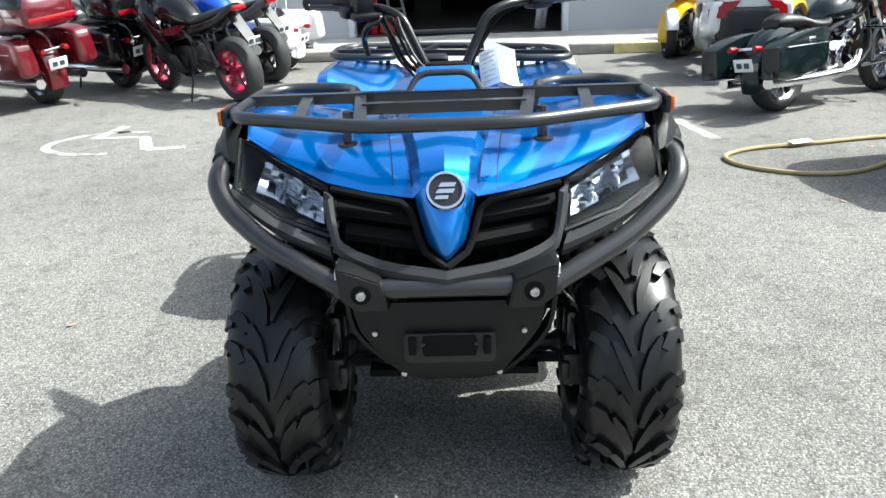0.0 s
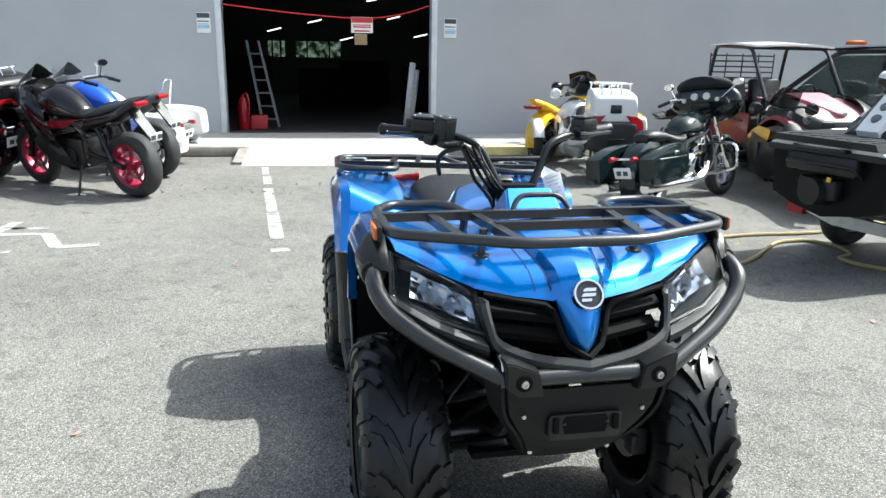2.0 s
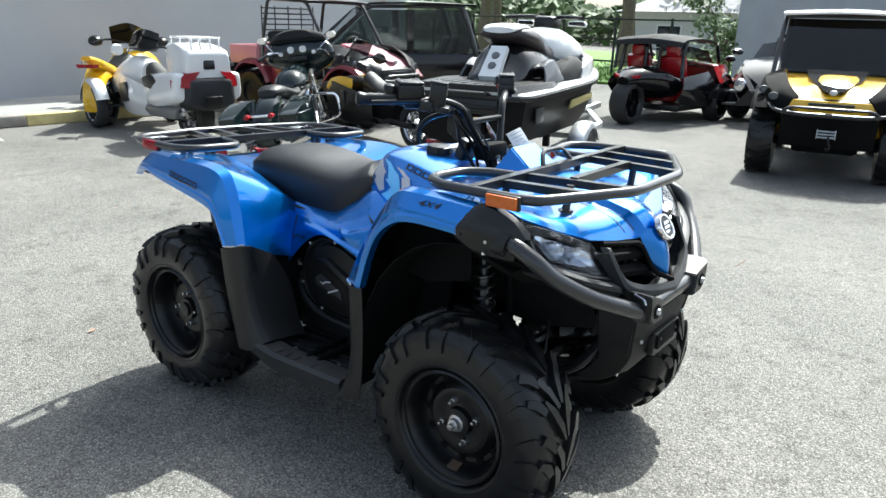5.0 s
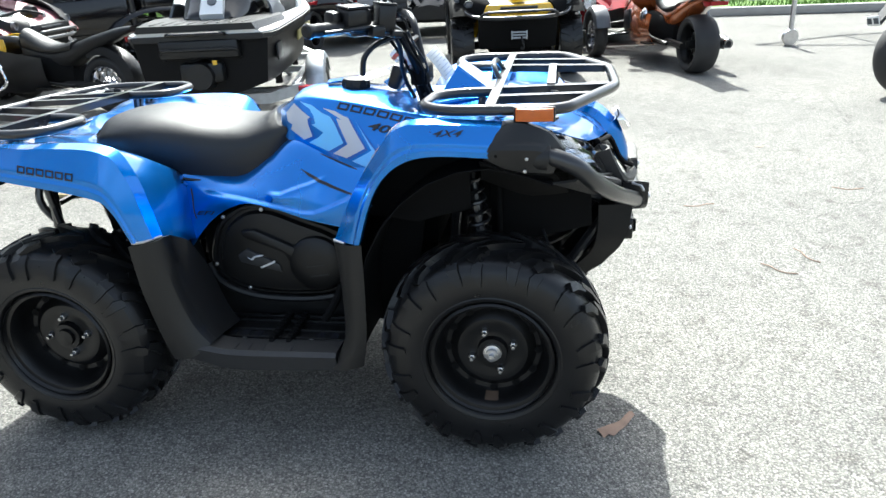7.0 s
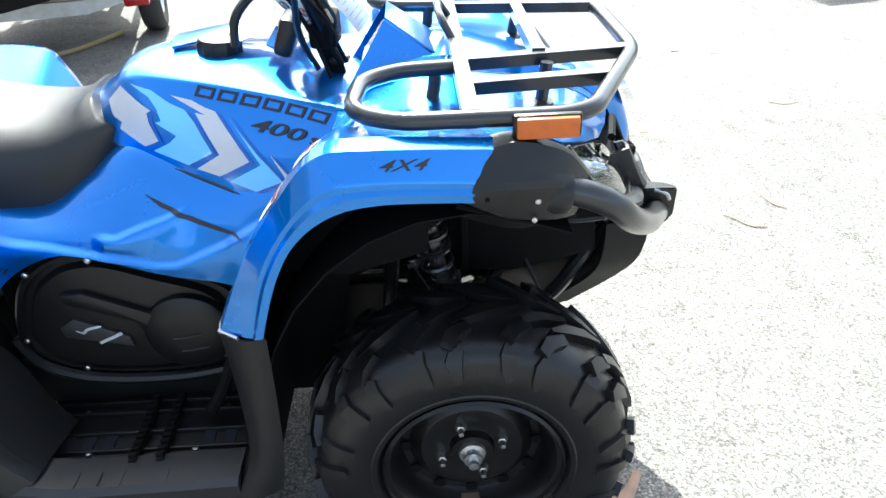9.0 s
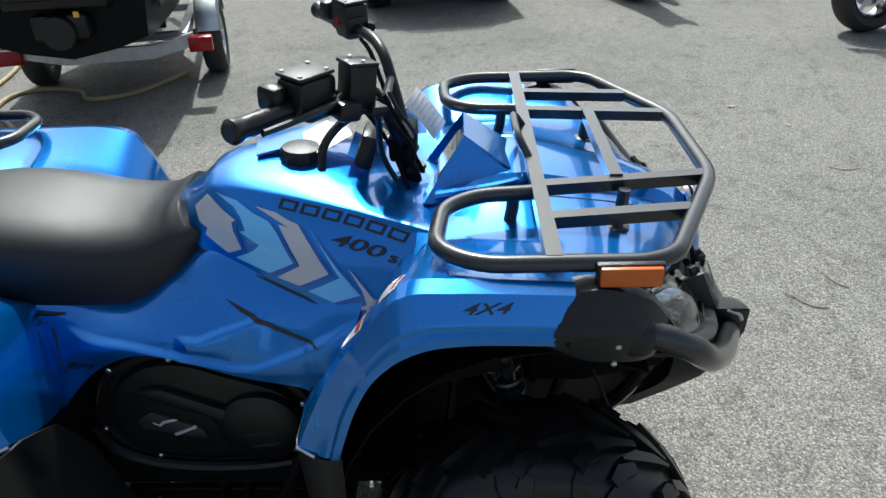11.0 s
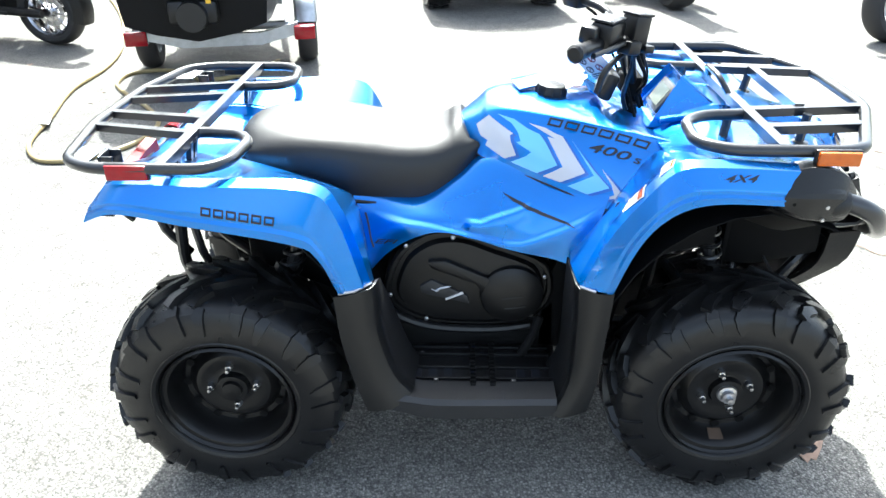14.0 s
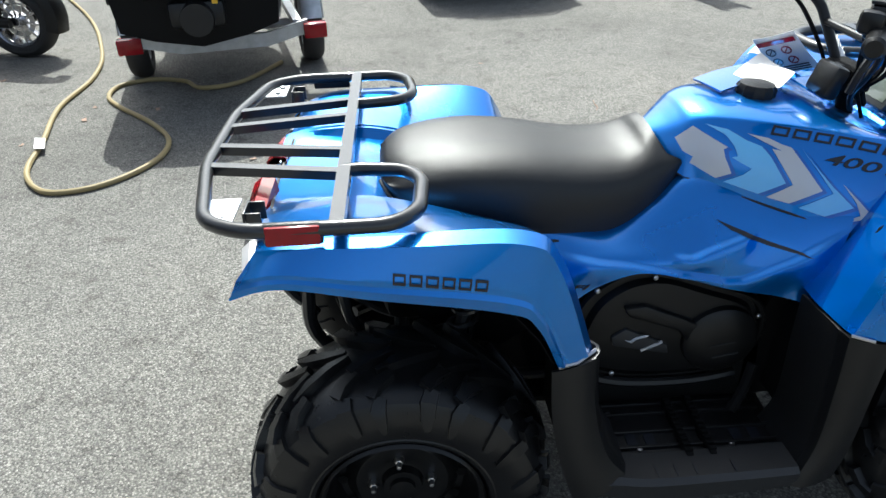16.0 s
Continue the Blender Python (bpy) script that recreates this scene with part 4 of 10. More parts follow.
def rear_fender(b, s):
    # Near-black underside, again the shade below put into the colour.
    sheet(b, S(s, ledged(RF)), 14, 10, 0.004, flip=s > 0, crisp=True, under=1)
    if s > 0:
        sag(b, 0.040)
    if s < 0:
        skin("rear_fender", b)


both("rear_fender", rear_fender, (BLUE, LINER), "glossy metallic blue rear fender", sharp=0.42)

st = film_on("warning_sticker", "rear_fender", [(-0.205, 1.030), (-0.250, 1.026), (-0.262, 1.100), (-0.216, 1.104)], WHITEP, quad, 1, 0.0010, "z", "white warning sticker")
for v in st.data.vertices:
    v.co.z -= (v.co.x + 0.45) * 0.040

# rear deck between the fenders, tail panel, lamps
b = B()
DK = [[(-0.23, 1.47, 0.812), (-0.15, 1.475, 0.80), (0, 1.478, 0.797), (0.15, 1.475, 0.80), (0.23, 1.47, 0.812)],
      [(-0.23, 1.38, 0.830), (-0.17, 1.38, 0.80), (0, 1.38, 0.795), (0.17, 1.38, 0.80), (0.23, 1.38, 0.830)],
      [(-0.22, 1.22, 0.824), (-0.17, 1.22, 0.785), (0, 1.22, 0.775), (0.17, 1.22, 0.785), (0.22, 1.22, 0.824)],
      [(-0.21, 0.985, 0.744), (-0.15, 0.985, 0.712), (0, 0.985, 0.705), (0.15, 0.985, 0.712), (0.21, 0.985, 0.744)],
      [(-0.23, 0.915, 0.700), (-0.15, 0.915, 0.675), (0, 0.915, 0.675), (0.15, 0.915, 0.675), (0.23, 0.915, 0.700)]]
sheet(b, DK, 3, 2, 0.005)
sag(b, 0.036)
part("rear_deck", b, BLUE, quad, "blue deck under the rear rack")
b = B()
sheet(b, [[(-0.36, 1.425, 0.806), (-0.2, 1.446, 0.796), (0, 1.456, 0.784), (0.2, 1.446, 0.786), (0.36, 1.425, 0.786)],
          [(-0.38, 1.435, 0.760), (-0.2, 1.455, 0.745), (0, 1.460, 0.740), (0.2, 1.455, 0.745), (0.38, 1.435, 0.755)],
          [(-0.34, 1.43, 0.71), (-0.2, 1.45, 0.70), (0, 1.455, 0.70), (0.2, 1.45, 0.70), (0.34, 1.43, 0.71)]], 2, 3, 0.006)
part("tail_panel", b, BLACKP, quad)
for s in (-1, 1):
    TL = [(0.075, 1.466, 1.494, 0.809), (0.19, 1.472, 1.496, 0.797), (0.25, 1.469, 1.492, 0.793), (0.31, 1.460, 1.484, 0.789), (0.37, 1.455, 1.475, 0.786), (0.43, 1.448, 1.464, 0.782)]
    def lamp_strip(a, c, out):
        b = B()
        loft(b, [[(s * x, yi - 0.012, z + out), (s * x, (yi + yo) / 2, z + 0.004 + out), (s * x, yo + out, z - 0.006), (s * x, yo - 0.006 + out, z - 0.012 - 0.1 * (0.44 - x)), (s * x, yi - 0.020, z - 0.014 - 0.1 * (0.44 - x))] for x, yi, yo, z in TL[a:c]], k=3)
        if s > 0:
            sag(b)
        return b
    tl = part("tail_lamp", lamp_strip(0, 6, 0.0), IRON, quad, "wraparound tail lamp in a grey housing", sharp=0.8)
    part("red_lens", lamp_strip(0, 3, 0.004), REDL, tl, "red lens", sharp=0.8)
    part("clear_lens", lamp_strip(3, 6, 0.004), DECAL_G, tl, "pale reflector lens", sharp=0.8)
    b = B()
    box(b, (0.045, 0.004, 0.045), (s * 0.08, 1.464, 0.768), None, 0.001)
    part("lamp_clear_lens", b, REFL, quad)

# seat
def seat_ring(y, w, top, bot, lean=0.0):
    return [(0, y + lean, top), (-w * 0.55, y + lean, top - 0.006), (-w * 0.9, y + lean * 0.6, top - 0.035), (-w, y, (top + bot) / 2), (-w * 0.97, y, bot + 0.02), (-w * 0.85, y, bot),
            (0, y, bot), (w * 0.85, y, bot), (w * 0.97, y, bot + 0.02), (w, y, (top + bot) / 2), (w * 0.9, y + lean * 0.6, top - 0.035), (w * 0.55, y + lean, top - 0.006)]


b = B()
loft(b, [seat_ring(1.238, 0.075, 0.822, 0.795), seat_ring(1.222, 0.122, 0.840, 0.775), seat_ring(1.175, 0.160, 0.858, 0.742), seat_ring(1.07, 0.180, 0.868, 0.702), seat_ring(0.95, 0.180, 0.859, 0.685),
         seat_ring(0.83, 0.170, 0.840, 0.672), seat_ring(0.745, 0.160, 0.838, 0.678), seat_ring(0.690, 0.148, 0.850, 0.700, 0.01), seat_ring(0.650, 0.134, 0.864, 0.738, 0.03), seat_ring(0.616, 0.118, 0.872, 0.780, 0.045)], k=4, kr=3)
seat = part("seat", b, VINYL, quad, "black vinyl saddle with a soft sheen", sharp=1.2)
b = B()
pts = [(-0.08, 1.237, 0.797), (-0.127, 1.218, 0.779), (-0.165, 1.175, 0.748), (-0.184, 1.07, 0.708), (-0.184, 0.94, 0.692), (-0.174, 0.82, 0.679), (-0.162, 0.73, 0.685), (-0.146, 0.675, 0.715), (-0.128, 0.632, 0.757)]
for f in (1, -1):
    tube(b, [(p[0] * f, p[1], p[2]) for p in pts], 0.005, 6, 3)
part("seat_piping", b, BLACKP, seat)

# tank cover
def tank_row(y, rx, rz, lx, lz, top, bulge=0.012):
    return [(-lx, y, lz), (-(lx * 0.5 + rx * 0.5) - bulge, y, (lz + rz) / 2), (-rx - 0.004, y, rz - 0.012), (-rx + 0.012, y, rz + 0.002), (-rx * 0.5, y, top - 0.004), (0, y, top),
            (rx * 0.5, y, top - 0.004), (rx - 0.012, y, rz + 0.002), (rx + 0.004, y, rz - 0.012), ((lx * 0.5 + rx * 0.5) + bulge, y, (lz + rz) / 2), (lx, y, lz)]


TK = [tank_row(0.665, 0.050, 0.850, 0.085, 0.80, 0.862, 0.002), tank_row(0.632, 0.070, 0.872, 0.112, 0.800, 0.885, 0.003), tank_row(0.610, 0.082, 0.888, 0.130, 0.792, 0.903, 0.004), tank_row(0.59, 0.090, 0.903, 0.138, 0.785, 0.918, 0.006), tank_row(0.54, 0.110, 0.911, 0.160, 0.772, 0.927),
      tank_row(0.42, 0.142, 0.902, 0.210, 0.740, 0.920), tank_row(0.31, 0.172, 0.888, 0.256, 0.709, 0.903), tank_row(0.22, 0.21, 0.880, 0.29, 0.70, 0.872), tank_row(0.17, 0.23, 0.875, 0.31, 0.70, 0.862)]
b = B()
sheet(b, TK, 5, 4, 0.004)
skin("tank", b)
tank = part("tank_cover", b, BLUE, quad, "blue tank cover with grey and pale blue chevrons", sharp=0.7)
b = B()
lathe(b, [(0.036, -0.012), (0.040, 0.0), (0.040, 0.016), (0.036, 0.024), (0.02, 0.027), (0, 0.027)], (0, 0, 0), "z", 24)
for v in b.verts:
    a = math.atan2(v.co.y, v.co.x)
    if 0 <= v.co.z <= 0.02:
        v.co.x *= 1 + 0.05 * math.cos(a * 12)
        v.co.y *= 1 + 0.05 * math.cos(a * 12)
b.transform(pose(-0.005, 0.43, 0.920, 4, 0, 0))
part("fuel_cap", b, BLACKP, quad, "round black fuel cap")


CHEV = [
    ("decal_chevron", DECAL_G, 0.0020, [(0.622, 0.862), (0.592, 0.890), (0.533, 0.859), (0.541, 0.855), (0.539, 0.842), (0.525, 0.810), (0.553, 0.798), (0.600, 0.822), (0.594, 0.834), (0.612, 0.842)]),
    ("decal_chevron", DECAL_L, 0.0020, [(0.571, 0.897), (0.531, 0.890), (0.497, 0.872), (0.470, 0.863), (0.454, 0.845), (0.426, 0.798), (0.474, 0.773), (0.538, 0.792), (0.504, 0.809), (0.489, 0.822), (0.526, 0.841), (0.515, 0.844), (0.522, 0.863), (0.536, 0.880)]),
    ("decal_chevron", DECAL_G, 0.0020, [(0.495, 0.884), (0.456, 0.877), (0.433, 0.867), (0.415, 0.862), (0.360, 0.788), (0.417, 0.759), (0.459, 0.768), (0.413, 0.796), (0.451, 0.859), (0.433, 0.856)]),
    ("decal_chevron", DECAL_L, 0.0020, [(0.395, 0.859), (0.378, 0.838), (0.341, 0.796), (0.303, 0.760), (0.353, 0.739), (0.400, 0.752), (0.340, 0.784), (0.370, 0.826)]),
    ("decal_chevron", DECAL_G, 0.0020, [(0.323, 0.802), (0.292, 0.771), (0.268, 0.744), (0.332, 0.726), (0.291, 0.746), (0.299, 0.769)]),
]
CF = [(0.455, 0.884), (0.217, 0.852), (0.206, 0.868), (0.447, 0.900)]
for s in (-1, 1):
    for nm, mt, lift, poly in CHEV:
        film_on("decal_shade", "tank", [(y - 0.009, z - 0.0035) for y, z in poly], DECAL_D, tank, s, 0.0010)
        film_on(nm, "tank", poly, mt, tank, s, lift)
    b = B()
    tube(b, [(s * (lx + 0.001), y, lz + 0.001) for y, lx, lz in ((0.632, 0.112, 0.800), (0.59, 0.138, 0.785), (0.54, 0.160, 0.772), (0.42, 0.210, 0.740), (0.31, 0.256, 0.709), (0.26, 0.274, 0.703))], 0.0024, 6, 3)
    part("tank_seam", b, INK, tank)
    # maker's lettering, as plain open marks
    for i in range(6):
        u0, u1 = i / 6 + 0.012, (i + 0.86) / 6
        q = [Vector((*p, 0)) for p in CF]
        ring_on("model_mark", "tank", [q[0].lerp(q[1], u0), q[0].lerp(q[1], u1), q[3].lerp(q[2], u1), q[3].lerp(q[2], u0)], 0.22, INK, tank, s, 0.0016)
    words_on("size_text", "400", "tank", (0.357, 0.836), (0.262, 0.823), (0.347, 0.855), INK, tank, s, 0.0022)
    words_on("size_text", "s", "tank", (0.252, 0.822), (0.235, 0.820), (0.250, 0.834), INK, tank, s, 0.0022)

# lower side panels
SP = [
    [(-0.115, 0.935, 0.712), (-0.17, 0.935, 0.700), (-0.20, 0.930, 0.64), (-0.226, 0.925, 0.57), (-0.238, 0.915, 0.49)],
    [(-0.110, 0.830, 0.702), (-0.165, 0.83, 0.69), (-0.202, 0.83, 0.668), (-0.226, 0.835, 0.638), (-0.232, 0.835, 0.580)],
    [(-0.107, 0.750, 0.702), (-0.162, 0.75, 0.69), (-0.200, 0.74, 0.672), (-0.224, 0.73, 0.655), (-0.232, 0.735, 0.634)],
    [(-0.095, 0.670, 0.747), (-0.150, 0.67, 0.735), (-0.205, 0.65, 0.690), (-0.238, 0.63, 0.658), (-0.244, 0.64, 0.630)],
    [(-0.087, 0.580, 0.798), (-0.142, 0.58, 0.786), (-0.205, 0.55, 0.715), (-0.248, 0.52, 0.650), (-0.254, 0.54, 0.602)],
    [(-0.145, 0.420, 0.755), (-0.200, 0.42, 0.743), (-0.242, 0.42, 0.690), (-0.262, 0.42, 0.630), (-0.268, 0.43, 0.578)],
    [(-0.191, 0.300, 0.754), (-0.246, 0.300, 0.742), (-0.272, 0.330, 0.670), (-0.284, 0.36, 0.612), (-0.288, 0.375, 0.566)],
]
PANEL_A = [(0.90, 0.672), (0.853, 0.664), (0.733, 0.650), (0.615, 0.633), (0.546, 0.618), (0.511, 0.619), (0.475, 0.632), (0.415, 0.658), (0.36, 0.690), (0.30, 0.73)]
PANEL_B = [(0.72, 0.690), (0.656, 0.668), (0.612, 0.666), (0.579, 0.678), (0.530, 0.693), (0.497, 0.705), (0.47, 0.715)]


def side_panel(b, s):
    sheet(b, S(s, SP), 34, 34, 0.004, flip=s > 0)
    for v in b.verts:
        y, z = v.co.y, v.co.z
        if y > 0.9 or y < 0.3:
            continue
        fade = smooth01((0.90 - y) / 0.12) * smooth01((y - 0.30) / 0.08)
        d, sd = near_line((y, z), PANEL_A)
        lift = 0.014 * (smooth01(0.5 - d * sd / 0.011)) * math.exp(-(d / 0.05) ** 2 if sd < 0 else 0)
        d, sd = near_line((y, z), PANEL_B)
        lift += 0.011 * smooth01(0.5 - d * sd / 0.011) * math.exp(-(d / 0.03) ** 2 if sd < 0 else 0) * smooth01((0.66 - y) / 0.03) * smooth01((y - 0.47) / 0.04)
        v.co.x += s * lift * fade
    if s < 0:
        skin("side_panel", b)


both("side_panel", side_panel, BLUE, "blue lower side panel with sculpted creases", sharp=0.7)
for s in (-1, 1):
    film_on("panel_slash", "side_panel", [(0.560, 0.728), (0.516, 0.712), (0.460, 0.692), (0.405, 0.676), (0.380, 0.668), (0.410, 0.671), (0.462, 0.684), (0.500, 0.698), (0.497, 0.698), (0.530, 0.709)], INK, quad, s, 0.0012)
    words_on("efi_text", "EFI", "side_panel", (0.880, 0.597), (0.822, 0.599), (0.876, 0.609), INK, quad, s, 0.0016)
    words_on("drive_text", "4X4", "front_fender", (0.126, 0.885), (0.060, 0.884), (0.119, 0.899), INK, quad, s, 0.0016)
    q = [Vector((*p, 0)) for p in ((1.217, 0.800), (1.058, 0.777), (1.055, 0.796), (1.216, 0.818))]
    for i in range(6):
        u0, u1 = i / 6 + 0.012, (i + 0.86) / 6
        ring_on("maker_mark", "rear_fender", [q[0].lerp(q[1], u0), q[0].lerp(q[1], u1), q[3].lerp(q[2], u1), q[3].lerp(q[2], u0)], 0.24, INK, quad, s, 0.0016)
    b = B()
    tube(b, [onto("side_panel", y, z)[0] * 1.0 + Vector((0.001, 0, 0)) for y, z in ((0.903, 0.665), (0.895, 0.64), (0.889, 0.61), (0.882, 0.585))], 0.0030, 6, 3)
    if s > 0:
        for v in b.verts:
            v.co.x = -v.co.x
    part("panel_seam", b, INK, quad)
    # warning stickers on the front fender's slope
    st = film_on("warning_sticker", "front_fender", [(-0.445, 0.835), (-0.412, 0.848), (-0.392, 0.800), (-0.425, 0.786)], WHITEP, quad, s, 0.0008, "y", "white warning sticker")
    film_on("sticker_band", "front_fender", [(-0.441, 0.832), (-0.414, 0.843), (-0.410, 0.833), (-0.437, 0.822)], AMBER, st, s, 0.0020, "y")
    st = film_on("warning_sticker", "front_fender", [(-0.436, 0.246), (-0.400, 0.232), (-0.400, 0.207), (-0.436, 0.221)], WHITEP, quad, s, 0.0008, "z", "white warning sticker")
    film_on("sticker_band", "front_fender", [(-0.433, 0.226), (-0.403, 0.214), (-0.403, 0.209), (-0.433, 0.221)], AMBER, st, s, 0.0020, "z")

# engine side covers
COVM = mat("satin black cover", (0.006, 0.006, 0.0063), 0.38, vary=0.2, scale=14, bump=0.2, bscale=600, spec=0.34)
COV = [(0.785, 0.602), (0.735, 0.626), (0.66, 0.628), (0.56, 0.590), (0.46, 0.552), (0.425, 0.515), (0.415, 0.455), (0.435, 0.40), (0.48, 0.36), (0.56, 0.345), (0.68, 0.345), (0.77, 0.360), (0.835, 0.395), (0.862, 0.45), (0.846, 0.52), (0.822, 0.568)]
for s in (-1, 1):
    b = B()
    r0 = [Vector((s * 0.15, *p)) for p in COV]
    cy, cz = 0.63, 0.48
    def scaled(k, x):
        return [Vector((s * x, cy + (p[0] - cy) * k, cz + (p[1] - cz) * k)) for p in COV]
    loft(b, [r0, scaled(1.0, 0.222), scaled(0.97, 0.230), scaled(0.93, 0.230), scaled(0.91, 0.222), scaled(0.86, 0.222), scaled(0.82, 0.238), scaled(0.6, 0.243)], kr=3)
    cov = part("engine_cover", b, COVM, quad, "black ribbed engine cover", sharp=0.5)
    b = B()
    lathe(b, [(0.086, 0.0), (0.082, s * 0.022), (0.07, s * 0.03), (0.03, s * 0.034), (0, s * 0.034)], (s * 0.232, 0.525, 0.455), "x", 28)
    part("cover_boss", b, COVM, cov)
    b = B()
    prism(b, [(0.745, 0.555), (0.70, 0.560), (0.58, 0.505), (0.56, 0.46), (0.60, 0.455), (0.62, 0.49), (0.735, 0.535)], "x", s * 0.235, s * 0.258, 0.006)
    part("cover_rib", b, COVM, cov)
    b = B()
    prism(b, [(0.765, 0.478), (0.735, 0.498), (0.64, 0.450), (0.635, 0.425), (0.76, 0.455)], "x", s * 0.236, s * 0.250, 0.003)
    bd = part("cover_badge", b, GREYP, cov, "raised badge with a pale mark")
    b = B()
    tube(b, [(s * 0.252, 0.735, 0.472), (s * 0.252, 0.722, 0.466), (s * 0.252, 0.712, 0.474), (s * 0.252, 0.685, 0.480)], [0.001, 0.003, 0.003, 0.001], 6, 3)
    part("badge_mark", b, DECAL_G, bd)
    b = B()
    box(b, (0.004, 0.05, 0.006), (s * 0.25, 0.675, 0.450), Matrix.Rotation(-0.42 * 1, 4, "X"))
    part("badge_line", b, DECAL_G, bd)
    for i, (dy, dz) in enumerate(((0.02, 0.01), (0.03, -0.02))):
        b = B()
        box(b, (0.003, 0.055, 0.004), (s * 0.266, 0.525 - dy + 0.02, 0.445 + dz), Matrix.Rotation(-0.15, 4, "X"))
        part("boss_line", b, GREYP, cov)
    for y, z in ((0.80, 0.59), (0.68, 0.615), (0.44, 0.50), (0.47, 0.38), (0.75, 0.365), (0.845, 0.44)):
        b = B()
        lathe(b, [(0.006, 0.0), (0.006, s * 0.005), (0.003, s * 0.007), (0, s * 0.007)], (s * 0.23, y, z), "x", 8)
        part("cover_screw", b, STEEL, cov)

# footwells: outer panels, floor, ribs, pegs
for s in (-1, 1):
    b = B()
    rows = [[(-0.345, 0.862, 0.560), (-0.44, 0.858, 0.615), (-0.472, 0.870, 0.614), (-0.486, 0.915, 0.606), (-0.484, 0.946, 0.600)],
            [(-0.30, 0.84, 0.46), (-0.42, 0.845, 0.48), (-0.466, 0.858, 0.48), (-0.482, 0.905, 0.48), (-0.480, 0.938, 0.48)],
            [(-0.30, 0.80, 0.34), (-0.41, 0.812, 0.36), (-0.462, 0.826, 0.36), (-0.480, 0.872, 0.36), (-0.478, 0.915, 0.36)],
            [(-0.30, 0.77, 0.285), (-0.41, 0.776, 0.30), (-0.462, 0.782, 0.30), (-0.482, 0.83, 0.268), (-0.480, 0.885, 0.262)]]
    sheet(b, S(s, rows), 3, 2, 0.006, flip=s > 0)
    # Inner faces take the darker dull plastic, standing in for the footwell's shade.
    for f in b.faces:
        f.material_index = 1 if abs(f.calc_center_median().x) < 0.444 else 0
    lp = part("rear_leg_panel", b, (BLACKP, DULLP), quad, "black plastic panel ahead of the rear wheel")
    b = B()
    tube(b, [(s * 0.46, 0.862, 0.620), (s * 0.484, 0.90, 0.612), (s * 0.488, 0.935, 0.608)], 0.004, 6)
    part("panel_strip", b, STEEL, lp)
    b = B()
    rows = [[(-0.483, 0.318, 0.612), (-0.486, 0.35, 0.612), (-0.462, 0.394, 0.612), (-0.40, 0.40, 0.61), (-0.30, 0.40, 0.60)],
            [(-0.476, 0.322, 0.48), (-0.480, 0.352, 0.48), (-0.460, 0.388, 0.48), (-0.40, 0.395, 0.48), (-0.30, 0.40, 0.48)],
            [(-0.474, 0.330, 0.34), (-0.478, 0.362, 0.34), (-0.462, 0.392, 0.34), (-0.41, 0.395, 0.34), (-0.30, 0.40, 0.34)],
            [(-0.470, 0.345, 0.255), (-0.480, 0.39, 0.245), (-0.475, 0.43, 0.245), (-0.42, 0.43, 0.26), (-0.30, 0.43, 0.27)]]
    sheet(b, S(s, rows), 3, 2, 0.006, flip=s < 0)
    # Here too the footwell's shade is put into the inner faces' material.
    for f in b.faces:
        f.material_index = 1 if abs(f.calc_center_median().x) < 0.444 else 0
    lp = part("front_leg_panel", b, (BLACKP, DULLP), quad, "black plastic panel behind the front wheel")
    b = B()
    tube(b, [(s * 0.463, 0.393, 0.618), (s * 0.484, 0.36, 0.617)], 0.0035, 6)
    part("panel_strip", b, STEEL, lp)
    # sill rail
    b = B()
    rail = []
    for y, x, zt, zb in ((0.88, 0.478, 0.300, 0.262), (0.80, 0.484, 0.302, 0.250), (0.72, 0.486, 0.292, 0.232), (0.56, 0.484, 0.292, 0.234), (0.42, 0.480, 0.292, 0.240)):
        rail.append([(s * (x - 0.085), y, zt - 0.004), (s * (x - 0.012), y, zt), (s * x, y, zt - 0.010), (s * (x - 0.008), y, zb), (s * (x - 0.06), y, zb)])
    loft(b, rail, k=3)
    rl = part("foot_rail", b, GREYP, quad, "grey plastic sill along the footwell")
    for yy in (0.71, 0.67, 0.63, 0.55):
        b = B()
        box(b, (0.03, 0.003, 0.002), (s * 0.455, yy, 0.293))
        part("rail_notch", b, INK, rl)
    b = B()
    box(b, (0.20, 0.44, 0.010), (s * 0.32, 0.62, 0.268), None, 0.003)
    fl = part("foot_board", b, BLACKP, quad, "black ribbed footboard with serrated pegs")
    for xx in (0.245, 0.275, 0.33, 0.375):
        b = B()
        box(b, (0.008, 0.40, 0.010), (s * xx, 0.62, 0.277), None, 0.002)
        part("board_rib", b, BLACKP, fl)
    for yy in (0.46, 0.50, 0.69, 0.73, 0.77):
        b = B()
        box(b, (0.055, 0.022, 0.003), (s * 0.352, yy, 0.2745))
        part("board_slot", b, INK, fl)
    for yy in (0.575, 0.625):
        b = B()
        box(b, (0.175, 0.014, 0.018), (s * 0.33, yy, 0.284), None, 0.002)
        for i in range(11):
            box(b, (0.007, 0.014, 0.008), (s * (0.252 + 0.0155 * i), yy, 0.296))
        part("serrated_peg", b, LINER, fl)
    for xx, yy in ((0.38, 0.52), (0.38, 0.72), (0.27, 0.48), (0.27, 0.76)):
        b = B()
        lathe(b, [(0.007, 0), (0.006, 0.005), (0, 0.006)], (s * xx, yy, 0.274), "z", 8)
        part("board_screw", b, STEEL, fl)
    # brake pedal and cable boot by the cover's front edge
    b = B()
    tube(b, [(s * 0.27, 0.45, 0.40), (s * 0.29, 0.47, 0.35), (s * 0.31, 0.50, 0.305)], 0.012, 8, 3)
    part("cable_boot", b, LINER, quad)

